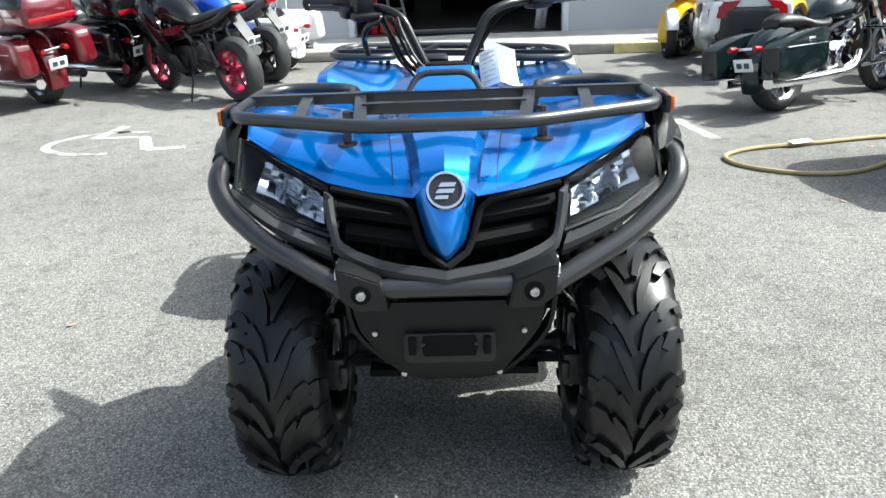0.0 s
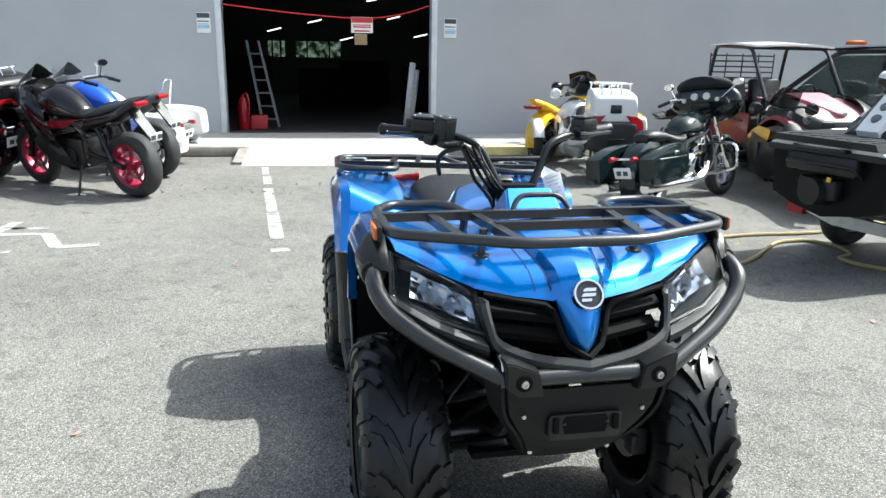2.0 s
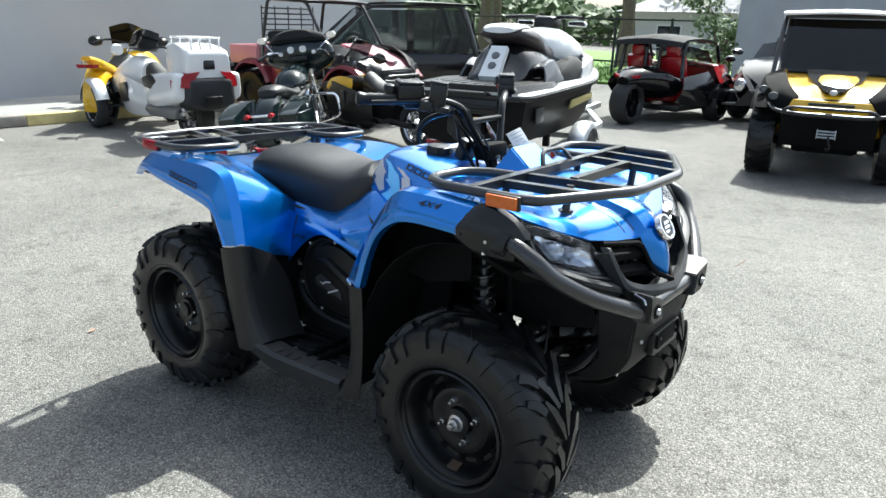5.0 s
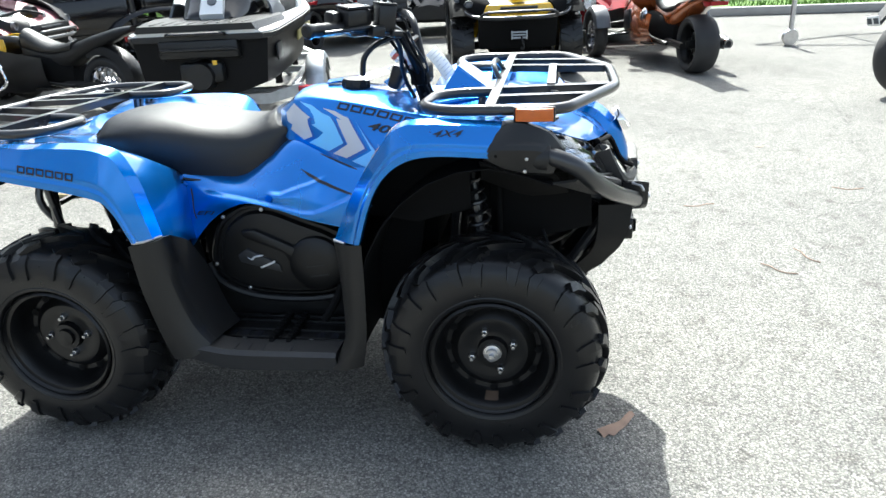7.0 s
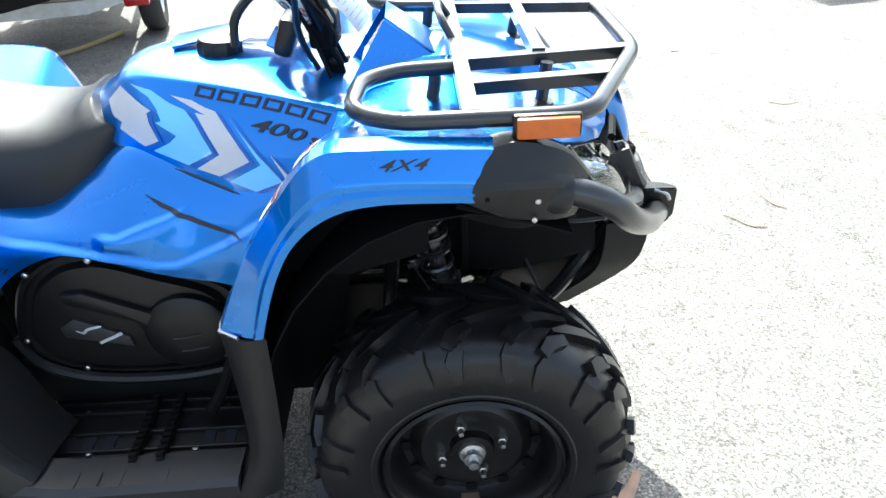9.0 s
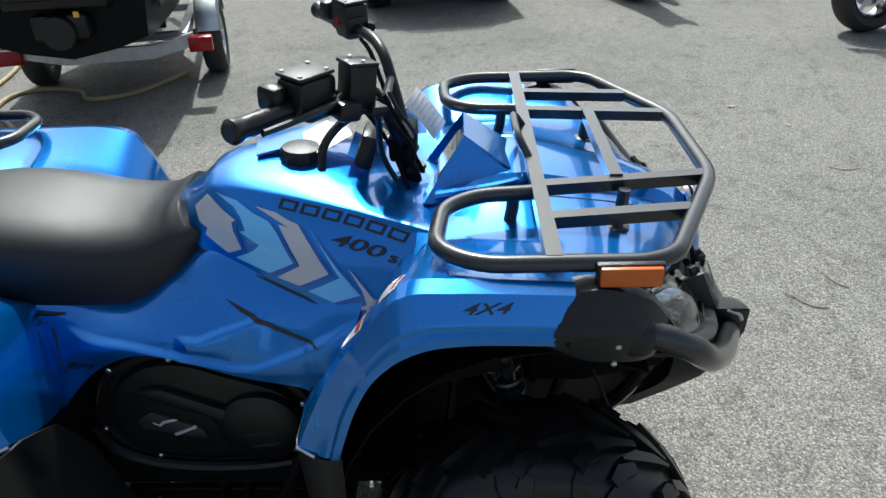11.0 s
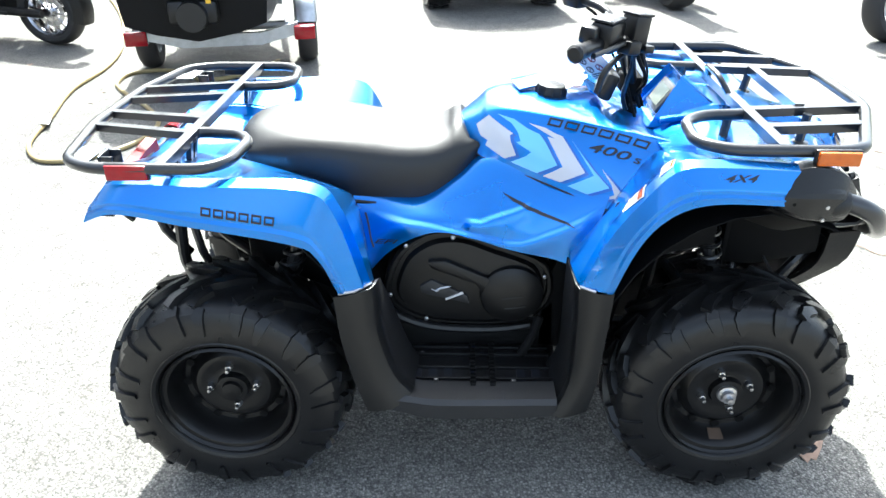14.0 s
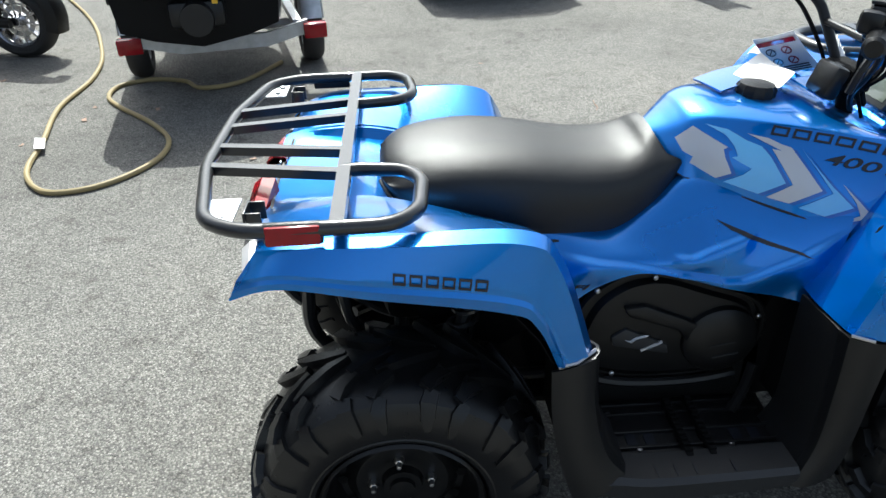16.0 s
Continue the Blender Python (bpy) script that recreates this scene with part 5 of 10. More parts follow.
for s in (-1, 1):
    b = B()
    prism(b, [(0.40, 0.264), (0.88, 0.264), (0.87, 0.44), (0.80, 0.37), (0.68, 0.335), (0.55, 0.335), (0.46, 0.36), (0.41, 0.42)], "x", s * 0.200, s * 0.215, 0.004)
    part("footwell_wall", b, DULLP, quad)
    b = B()
    tube(b, [(s * 0.225, 0.87, 0.44), (s * 0.232, 0.84, 0.385), (s * 0.235, 0.77, 0.350), (s * 0.235, 0.68, 0.335), (s * 0.235, 0.56, 0.335), (s * 0.235, 0.47, 0.350)], 0.012, 8, 3)
    part("cover_beading", b, BLACKP, quad)

# liners and running gear in the dark below, shade put into their black
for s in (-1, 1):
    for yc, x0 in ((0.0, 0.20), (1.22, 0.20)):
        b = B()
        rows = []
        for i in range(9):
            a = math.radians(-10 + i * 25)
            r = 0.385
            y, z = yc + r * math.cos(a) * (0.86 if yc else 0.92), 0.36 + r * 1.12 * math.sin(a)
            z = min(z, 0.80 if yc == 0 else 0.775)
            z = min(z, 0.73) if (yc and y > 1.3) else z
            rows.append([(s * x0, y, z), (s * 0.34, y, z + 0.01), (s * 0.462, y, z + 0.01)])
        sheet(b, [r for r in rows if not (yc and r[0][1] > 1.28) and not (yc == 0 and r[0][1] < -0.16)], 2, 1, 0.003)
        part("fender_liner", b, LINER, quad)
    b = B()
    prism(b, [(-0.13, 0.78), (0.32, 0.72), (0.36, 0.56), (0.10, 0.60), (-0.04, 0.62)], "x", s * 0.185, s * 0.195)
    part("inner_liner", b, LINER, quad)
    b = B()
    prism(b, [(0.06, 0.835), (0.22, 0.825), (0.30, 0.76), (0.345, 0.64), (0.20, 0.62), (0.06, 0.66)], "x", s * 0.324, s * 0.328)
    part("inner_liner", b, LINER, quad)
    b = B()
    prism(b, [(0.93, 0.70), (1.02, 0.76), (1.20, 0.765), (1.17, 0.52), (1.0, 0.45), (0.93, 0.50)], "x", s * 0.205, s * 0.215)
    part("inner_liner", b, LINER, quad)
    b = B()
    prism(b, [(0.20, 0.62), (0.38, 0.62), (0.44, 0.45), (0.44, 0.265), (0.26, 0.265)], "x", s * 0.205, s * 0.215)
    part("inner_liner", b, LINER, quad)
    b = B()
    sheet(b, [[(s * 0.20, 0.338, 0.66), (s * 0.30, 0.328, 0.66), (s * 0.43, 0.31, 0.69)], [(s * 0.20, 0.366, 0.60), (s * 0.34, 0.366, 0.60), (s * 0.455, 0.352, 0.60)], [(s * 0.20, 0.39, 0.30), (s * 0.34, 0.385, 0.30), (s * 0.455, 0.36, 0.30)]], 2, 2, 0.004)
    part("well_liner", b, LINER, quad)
    b = B()
    tube(b, rounded([(s * 0.25, 1.345, 0.775), (s * 0.25, 1.325, 0.64), (s * 0.25, 1.315, 0.565), (s * 0.25, 1.28, 0.514), (s * 0.25, 1.20, 0.512), (s * 0.22, 1.08, 0.52)], 0.04), 0.011, 8)
    part("rear_frame_loop", b, TUBE, quad, "black tube under the tail")
    # front shock with its coil
    b = B()
    top, low = Vector((s * 0.25, 0.075, 0.80)), Vector((s * 0.305, 0.015, 0.40))
    d = low - top
    pts = []
    for i in range(121):
        f = i / 120
        a = f * 2 * math.pi * 10
        pts.append(top + d * (0.08 + 0.72 * f) + Vector((0, math.cos(a), 0)) * 0.026 + Vector((math.cos(0.14), 0, math.sin(0.14) * 0.2)) * math.sin(a) * 0.026)
    tube(b, pts, 0.0052, 6)
    part("shock_spring", b, TUBE, quad, "black coil spring")
    b = B()
    rod(b, top, low, 0.014, 10)
    rod(b, top + d * 0.55, low, 0.020, 10)
    part("shock_damper", b, TUBE, quad)
    b = B()
    top, low = Vector((s * 0.24, 1.02, 0.74)), Vector((s * 0.30, 1.16, 0.36))
    d = low - top
    pts = []
    for i in range(109):
        f = i / 108
        a = f * 2 * math.pi * 9
        pts.append(top + d * (0.08 + 0.72 * f) + Vector((0, math.cos(a), 0)) * 0.027 + Vector((1, 0, 0)) * math.sin(a) * 0.027)
    tube(b, pts, 0.0055, 6)
    rod(b, top, low, 0.015, 10)
    part("rear_shock", b, TUBE, quad, "black rear coil spring")
    for nm, ps in (("a_arm", [(s * 0.10, -0.11, 0.34), (s * 0.30, 0.0, 0.27), (s * 0.10, 0.12, 0.34)]), ("upper_arm", [(s * 0.12, -0.08, 0.48), (s * 0.29, 0.0, 0.41), (s * 0.12, 0.10, 0.48)]),
                   ("a_arm", [(s * 0.10, 1.10, 0.34), (s * 0.28, 1.22, 0.27), (s * 0.10, 1.34, 0.34)]), ("upper_arm", [(s * 0.12, 1.12, 0.47), (s * 0.28, 1.22, 0.40), (s * 0.12, 1.32, 0.47)])):
        b = B()
        tube(b, rounded(ps, 0.05), 0.014, 8)
        part(nm, b, TUBE, quad)
    for yy in (0.0, 1.22):
        b = B()
        rod(b, (0, yy, 0.33), (s * 0.30, yy, 0.302), 0.016, 10)
        lathe(b, [(0.032, 0), (0.022, s * 0.08), (0.034, s * 0.1), (0.02, s * 0.12)], (s * 0.16, yy, 0.315), "x", 14)
        part("drive_shaft", b, TUBE, quad)
        b = B()
        lathe(b, [(0.10, 0), (0.10, s * 0.004), (0.05, s * 0.005), (0.05, -s * 0.001)], (s * 0.285, yy, 0.302), "x", 28)
        part("brake_disc", b, STEEL, quad, "steel brake disc")
        b = B()
        box(b, (0.05, 0.05, 0.085), (s * 0.283, yy - 0.092, 0.30), None, 0.008)
        box(b, (0.02, 0.06, 0.045), (s * 0.262, yy - 0.10, 0.305), None, 0.006)
        part("brake_caliper", b, IRON, quad, "dark cast brake caliper")
        b = B()
        box(b, (0.05, 0.06, 0.16), (s * 0.30, yy, 0.33), None, 0.012)
        part("steering_knuckle", b, TUBE, quad)
    b = B()
    tube(b, [(s * 0.305, -0.13, 0.345), (s * 0.300, -0.150, 0.40), (s * 0.292, -0.15, 0.45), (s * 0.268, -0.15, 0.50), (s * 0.20, -0.12, 0.56)], 0.0038, 6, 4)
    part("brake_hose", b, GREYP, quad)
    b = B()
    lathe(b, [(0, 0), (0.005, s * 0.001), (0.004, s * 0.004), (0, s * 0.005)], (s * 0.196, 0.18, 0.66), "x", 8)
    lathe(b, [(0, 0), (0.005, s * 0.001), (0.004, s * 0.004), (0, s * 0.005)], (s * 0.196, 0.22, 0.59), "x", 8)
    part("liner_clip", b, STEEL, quad)

b = B()
box(b, (0.28, 0.62, 0.30), (0, 0.62, 0.47), None, 0.03)
eng = part("engine", b, LINER, quad, "dark engine block")
b = B()
box(b, (0.22, 0.24, 0.24), (0, 0.30, 0.58), None, 0.03)
part("cylinder_head", b, LINER, eng)
b = B()
box(b, (0.22, 0.30, 0.22), (0, 1.10, 0.56), None, 0.03)
part("gearbox", b, LINER, eng)
for i in range(6):
    b = B()
    box(b, (0.24, 0.16, 0.008), (0, 0.42, 0.52 + 0.022 * i), None)
    part("cooling_fin", b, LINER, eng)
b = B()
for s in (-1, 1):
    tube(b, rounded([(s * 0.13, -0.30, 0.58), (s * 0.14, -0.18, 0.40), (s * 0.14, 0.10, 0.30), (s * 0.14, 1.25, 0.30), (s * 0.13, 1.42, 0.45), (s * 0.14, 1.40, 0.72)], 0.06), 0.016, 10)
    tube(b, rounded([(s * 0.13, -0.28, 0.62), (s * 0.13, 0.10, 0.80), (s * 0.13, 0.5, 0.66), (s * 0.14, 1.0, 0.68), (s * 0.14, 1.40, 0.72)], 0.06), 0.014, 10)
    tube(b, [(s * 0.14, 1.0, 0.68), (s * 0.14, 1.1, 0.30)], 0.014, 8)
    tube(b, [(s * 0.13, 0.10, 0.80), (s * 0.14, 0.16, 0.30)], 0.014, 8)
part("frame", b, TUBE, quad, "black tubular frame")
# Skid plate, made wider to block sky light from the ground beneath.
b = B()
prism(b, [(-0.12, 0.315), (0.30, 0.29), (1.2, 0.28), (1.2, 0.265), (0.2, 0.262), (-0.12, 0.295)], "x", -0.20, 0.20, 0.004)
part("belly_plate", b, LINER, quad)
b = B()
tube(b, [(0.10, 0.9, 0.55), (0.12, 1.1, 0.60), (0.12, 1.2, 0.60)], 0.022, 12, 4)
lathe(b, [(0.03, 0.0), (0.062, 0.03), (0.062, 0.26), (0.045, 0.29), (0.02, 0.30), (0.02, 0.33), (0, 0.33)], (0.12, 1.18, 0.60), "y", 20)
part("exhaust", b, LINER, quad, "black exhaust canister")
b = B()
tube(b, rounded([(-0.10, 1.44, 0.70), (-0.14, 1.47, 0.60), (-0.12, 1.40, 0.50)], 0.05), 0.012, 8)
tube(b, rounded([(0.10, 1.44, 0.70), (0.14, 1.47, 0.60), (0.12, 1.40, 0.50)], 0.05), 0.012, 8)
tube(b, [(-0.13, 1.45, 0.57), (0.13, 1.45, 0.57)], 0.010, 8)
part("rear_bumper", b, TUBE, quad)

# dash pod and steering
b = B()
PD = [(0.064, 0.121, 0.985), (0.080, 0.016, 0.908), (0.104, 0.200, 0.864), (0.112, 0.040, 0.864)]
tr, tf, br, bf = ([b.verts.new((k * p[0], p[1], p[2])) for k in (-1, 1)] for p in PD)
b.faces.new((tr[0], tf[0], tf[1], tr[1]))
rear = b.faces.new((br[0], tr[0], tr[1], br[1]))
for k in (0, 1):
    b.faces.new((tr[k], br[k], bf[k], tf[k]))
b.faces.new((tf[0], bf[0], bf[1], tf[1]))
b.faces.new((br[0], br[1], bf[1], bf[0]))
bmesh.ops.recalc_face_normals(b, faces=b.faces[:])
bmesh.ops.inset_region(b, faces=[rear], thickness=0.013)
bmesh.ops.translate(b, verts=rear.verts[:], vec=(0, -0.020, -0.012))
bmesh.ops.bevel(b, geom=[e for e in b.edges], offset=0.0045, offset_type="OFFSET", segments=3, affect="EDGES", clamp_overlap=True)
podp = part("dash_pod", b, BLUE, quad, "angular blue instrument pod", sharp=0.9)
b = B()
tube(b, rounded([(-0.112, 0.17, 0.886), (-0.114, 0.06, 0.904), (-0.092, 0.004, 0.908), (0, -0.006, 0.916), (0.092, 0.004, 0.908), (0.114, 0.06, 0.904), (0.112, 0.17, 0.886)], 0.03), 0.009, 8)
part("pod_collar", b, BLUE, podp)
b = B()
dm = basis((0, 0.143, 0.916), (-1, 0, 0), (0, -0.57, 0.82))
box(b, (0.104, 0.080, 0.014), (0, 0, 0), None, 0.005)
b.transform(dm)
dd = part("display", b, mat("grey bezel", (0.05, 0.052, 0.054), 0.35, vary=0.1), podp, "small instrument display")
b = B()
box(b, (0.082, 0.052, 0.002), (0, 0, 0.0075))
b.transform(dm)
part("display_screen", b, mat("lcd", (0.12, 0.14, 0.12), 0.1, vary=0.1, coat=0.5), dd)

b = B()
hb = [(-0.372, 0.438, 1.116), (-0.26, 0.362, 1.112), (-0.155, 0.292, 1.105), (-0.105, 0.268, 1.085), (-0.052, 0.236, 0.975), (-0.04, 0.233, 0.955)]
tube(b, rounded(hb, 0.04), 0.0108, 12)
tube(b, rounded([mx(p) for p in hb], 0.04), 0.0108, 12)
tube(b, [(-0.045, 0.234, 0.958), (0.045, 0.234, 0.958)], 0.0108, 12)
tube(b, [(-0.085, 0.257, 1.045), (0.085, 0.257, 1.045)], 0.008, 10)
bars = part("handlebar", b, GLOSSP, quad, "black handlebar with ribbed grips")
b = B()
box(b, (0.11, 0.05, 0.05), (0, 0.232, 0.952), None, 0.008)
rod(b, (0, 0.235, 0.95), (0, 0.17, 0.62), 0.018, 12)
part("steering_stem", b, LINER, bars)
for s in (-1, 1):
    d = (Vector((s * 0.372, 0.438, 1.116)) - Vector((s * 0.26, 0.362, 1.112))).normalized()
    e = Vector((s * 0.374, 0.4395, 1.116))
    b = B()
    pts = [e, e - d * 0.006, e - d * 0.014, e - d * 0.02] + [e - d * (0.02 + 0.011 * i) for i in range(1, 10)]
    rad = [0.014, 0.019, 0.019, 0.0165] + [0.0172 if i % 2 else 0.0158 for i in range(9)]
    tube(b, pts, rad, 14)
    part("grip", b, RUBBER, bars, "ribbed rubber grip")
    c = e - d * 0.165
    rot = Vector((1, 0, 0)).rotation_difference(d).to_matrix().to_4x4()
    b = B()
    box(b, (0.062, 0.048, 0.046), c + Vector((0, 0, 0.0)), rot, 0.008)
    part("switch_box", b, GLOSSP, bars, "black switch housing")
    b = B()
    box(b, (0.012, 0.012, 0.014), c + Vector((0.0, 0.028, 0.010)), rot, 0.003)
    part("switch_button", b, REDL, bars)
    c2 = e - d * 0.150 + Vector((0, -0.004, 0))
    b = B()
    box(b, (0.078, 0.054, 0.060), c2 + Vector((0, 0, 0.016)), rot, 0.010)
    box(b, (0.030, 0.040, 0.040), c2 + d * 0.040 + Vector((0, 0.022, 0.022)), rot, 0.010)
    mc = part("master_cylinder", b, GLOSSP, bars, "brake reservoir with screwed lid")
    b = B()
    box(b, (0.074, 0.052, 0.007), c2 + Vector((0, 0, 0.049)) - d * 0.002, rot, 0.003)
    part("reservoir_lid", b, GREYP, mc)
    for sx, sy in ((0.032, 0.022), (-0.032, -0.022), (0.032, -0.022), (-0.032, 0.022)):
        b = B()
        lathe(b, [(0.004, 0), (0.003, 0.002), (0, 0.002)], c2 + (rot @ Vector((sx * 0.85, sy * 0.85, 0))) + Vector((0, 0, 0.053)), "z", 8)
        part("lid_screw", b, STEEL, mc)
    c2 = e - d * 0.225
    b = B()
    lv = [e - d * 0.19 + Vector((0, -0.030, 0.0)), e - d * 0.15 + Vector((0, -0.042, -0.002)), e - d * 0.08 + Vector((0, -0.040, -0.004)), e - d * 0.03 + Vector((0, -0.034, -0.006)), e - d * 0.02 + Vector((0, -0.032, -0.006))]
    tube(b, lv, [0.009, 0.0065, 0.0055, 0.005, 0.0065], 8, 3)
    part("brake_lever", b, GLOSSP, bars, "black brake lever")
    for k in range(2):
        b = B()
        a0 = c2 + Vector((0, 0.010, -0.014))
        tube(b, [a0, Vector((s * (0.140 + 0.006 * k), 0.300, 1.080)), Vector((s * (0.096 + 0.006 * k), 0.276, 1.03)), Vector((s * 0.064, 0.250, 0.96)), Vector((s * 0.07, 0.222, 0.88))], 0.0040, 6, 4)
        part("control_cable", b, LINER, bars)
b = B()
box(b, (0.048, 0.048, 0.070), (-0.205, 0.282, 1.126), pose(0, 0, 0, 8, 0, 34), 0.007)
box(b, (0.085, 0.030, 0.018), (-0.19, 0.270, 1.088), pose(0, 0, 0, 8, 0, 34), 0.005)
box(b, (0.05, 0.036, 0.030), (-0.235, 0.300, 1.098), pose(0, 0, 0, 8, 0, 34), 0.006)
choke = part("throttle_box", b, GLOSSP, bars, "black throttle housing")
b = B()
box(b, (0.050, 0.050, 0.006), (-0.205, 0.278, 1.162), pose(0, 0, 0, 8, 0, 34), 0.002)
part("box_lid", b, GLOSSP, choke)
for dx, dy in ((-0.018, -0.016), (0.018, 0.014), (-0.016, 0.016)):
    b = B()
    lathe(b, [(0.004, 0), (0.003, 0.002), (0, 0.002)], (-0.205 + dx * 0.8, 0.280 + dy * 0.8, 1.1665), "z", 8)
    part("lid_screw", b, STEEL, choke)
for k, (x0, y0, x1, y1, r0, mm) in enumerate(((-0.150, 0.262, -0.050, 0.205, 0.005, LINER), (-0.130, 0.250, -0.035, 0.195, 0.004, LINER), (-0.160, 0.275, -0.075, 0.245, 0.006, GLOSSP), (-0.115, 0.243, -0.020, 0.205, 0.0035, GREYP))):
    b = B()
    tube(b, [(x0, y0, 1.085), (x0 * 0.88, y0 - 0.014, 1.045), ((x0 + x1) / 2, (y0 + y1) / 2 - 0.02 + 0.012 * (k % 3), 0.985), (x1, y1 + 0.015, 0.935), (x1 * 0.8, y1, 0.895)], r0, 6, 4)
    part("wiring_loom", b, mm, bars)
b = B()
tube(b, rounded([(-0.155, 0.262, 1.080), (-0.200, 0.318, 1.060), (-0.215, 0.345, 1.030), (-0.205, 0.352, 0.985)], 0.02), 0.0075, 8)
part("brake_hose", b, GLOSSP, bars)
for i, z in enumerate((1.00, 0.965, 0.925)):
    b = B()
    lathe(b, [(0.021, -0.006), (0.024, 0.0), (0.021, 0.006)], (0, 0.238 - 0.012 * i, z - 0.03), "z", 12)
    part("stem_clip", b, GREYP, bars)
b = B()
box(b, (0.08, 0.035, 0.07), (-0.035, 0.295, 0.955), pose(0, 0, 0, 20, 0, 0), 0.010)
part("ignition_panel", b, GLOSSP, quad, "dark grey ignition housing")
b = B()
box(b, (0.12, 0.004, 0.05), (0.02, 0.315, 0.925), pose(0, 0, 0, -60, 0, 0))
part("key_cover", b, BLUE, quad)

# owner's leaflet on the tank, warning sheet under the bars, card against the pod
b = B()
rows = [[(-0.030, 0.392, 0.939), (-0.005, 0.362, 0.946), (0.026, 0.333, 0.952)], [(0.022, 0.428, 0.936), (0.055, 0.395, 0.944), (0.092, 0.348, 0.953)], [(0.072, 0.457, 0.931), (0.120, 0.405, 0.944), (0.170, 0.345, 0.956)]]
sheet(b, rows, 3, 3, 0.0012)
leaf = part("leaflet", b, WHITEP, None)
tagged(leaf, "white folded paper leaflet lying on the blue tank", "leaflet")
b = B()
sheet(b, [[(-0.020, 0.512, 0.931), (0.003, 0.470, 0.933), (0.020, 0.430, 0.933)], [(0.045, 0.526, 0.930), (0.070, 0.475, 0.932), (0.100, 0.415, 0.932)], [(0.092, 0.529, 0.924), (0.135, 0.460, 0.927), (0.165, 0.380, 0.930)]], 2, 2, 0.004)
part("tank_flap", b, BLUE, tank, "raised blue flap beside the fuel cap")


def sheet_with_marks(name, o, r, u, w, h, label, category, lines=0):
    m = basis(o, r, u)
    b = B()
    sheet(b, [[(-w, -h, 0), (0, -h, 0.003), (w, -h, 0)], [(-w, 0, 0.004), (0, 0, 0.007), (w, 0, 0.004)], [(-w, h, 0), (0, h, 0.003), (w, h, 0)]], 3, 3, 0.001)
    b.transform(m)
    ob = part(name, b, WHITEP, None)
    tagged(ob, label, category)
    if lines:
        for i in range(lines):
            b = B()
            box(b, (w * (1.5 - 0.3 * (i % 3 == 2)), h * 0.06, 0.001), (0, h * (0.75 - 1.5 * i / (lines - 1)), 0.0068))
            b.transform(m)
            part("text_line", b, DECAL_G, ob)
        return
    b = B()
    box(b, (w * 1.8, h * 0.22, 0.001), (0, h * 0.72, 0.0072))
    b.transform(m)
    part("heading_band", b, REDL, ob)
    for i in range(2):
        for k in range(2):
            b = B()
            x, y = -w * 0.5 + k * w * 0.75, h * 0.26 - i * h * 0.55
            q = h * 0.20
            lathe(b, [(q * 0.8, 0.0092), (q, 0.0092), (q, 0.0075), (q * 0.8, 0.0075)], (x, y, 0), "z", 16, closed=True)
            box(b, (q * 1.7, q * 0.2, 0.001), (x, y, 0.0086), Matrix.Rotation(0.8, 4, "Z"))
            b.transform(m)
            part("warning_mark", b, REDL if k else INK, ob)
    for i in range(3):
        b = B()
        box(b, (w * 1.5, h * 0.05, 0.001), (0, -h * (0.62 + 0.12 * i), 0.0066))
        b.transform(m)
        part("text_line", b, GREYP, ob)


sheet_with_marks("warning_sheet", (0.142, 0.300, 0.962), (-0.78, -0.45, 0.38), (-0.45, 0.10, 0.55), 0.052, 0.060, "white warning sheet with red heading on the tank", "paper sheet")
sheet_with_marks("warning_card", (0.1075, 0.1945, 0.964), (0.83, -0.42, 0.37), (0, 0.545, 0.84), 0.027, 0.048, "white printed card leaning on the instrument pod", "card", 7)

# ---- setting ----
b = B()
xs = [-300, -60, -20, -8, -4, -2, 0, 2, 4, 8, 20, 60, 300]
for i in range(len(xs) - 1):
    for j in range(len(xs) - 1):
        b.faces.new([b.verts.new((x, y + 1, 0)) for x, y in ((xs[i], xs[j]), (xs[i + 1], xs[j]), (xs[i + 1], xs[j + 1]), (xs[i], xs[j + 1]))])
bmesh.ops.remove_doubles(b, verts=b.verts[:], dist=0.001)
ground = part("ground", b, ASPHALT)
tagged(ground, "sunlit pale worn asphalt parking lot", "ground", kind="structure")

WALLP = mat("grey painted stucco", (0.40, 0.41, 0.425), 0.75, vary=0.07, scale=1.2, bump=0.5, bscale=90)
CONC = mat("pale concrete", (0.33, 0.325, 0.305), 0.85, vary=0.14, scale=4, bump=0.4, bscale=150)
KERB = mat("stained kerb concrete", (0.24, 0.22, 0.20), 0.9, vary=0.3, scale=7, bump=0.5, bscale=120)
YELLOW_OLD = mat("faded yellow kerb paint", (0.62, 0.53, 0.25), 0.8, vary=0.25, scale=9, bump=0.4, bscale=120)
PAINT, pnn, pll, ppp = node_mat("worn white road paint")
ptc, pno, pn2, pad, pra = pnn.new("ShaderNodeTexCoord"), pnn.new("ShaderNodeTexNoise"), pnn.new("ShaderNodeTexNoise"), pnn.new("ShaderNodeMath"), pnn.new("ShaderNodeValToRGB")
pno.inputs["Scale"].default_value, pno.inputs["Detail"].default_value, pno.inputs["Roughness"].default_value = 130.0, 6, 0.7
pn2.inputs["Scale"].default_value, pn2.inputs["Detail"].default_value = 7.0, 4
pad.operation = "ADD"
pra.color_ramp.elements[0].position, pra.color_ramp.elements[0].color = 0.88, (0.17, 0.168, 0.160, 1)
pra.color_ramp.elements[1].position, pra.color_ramp.elements[1].color = 0.99, (0.32, 0.316, 0.30, 1)
for pn in (pno, pn2):
    pll.new(ptc.outputs["Object"], pn.inputs["Vector"])
pll.new(pno.outputs[0], pad.inputs[0])
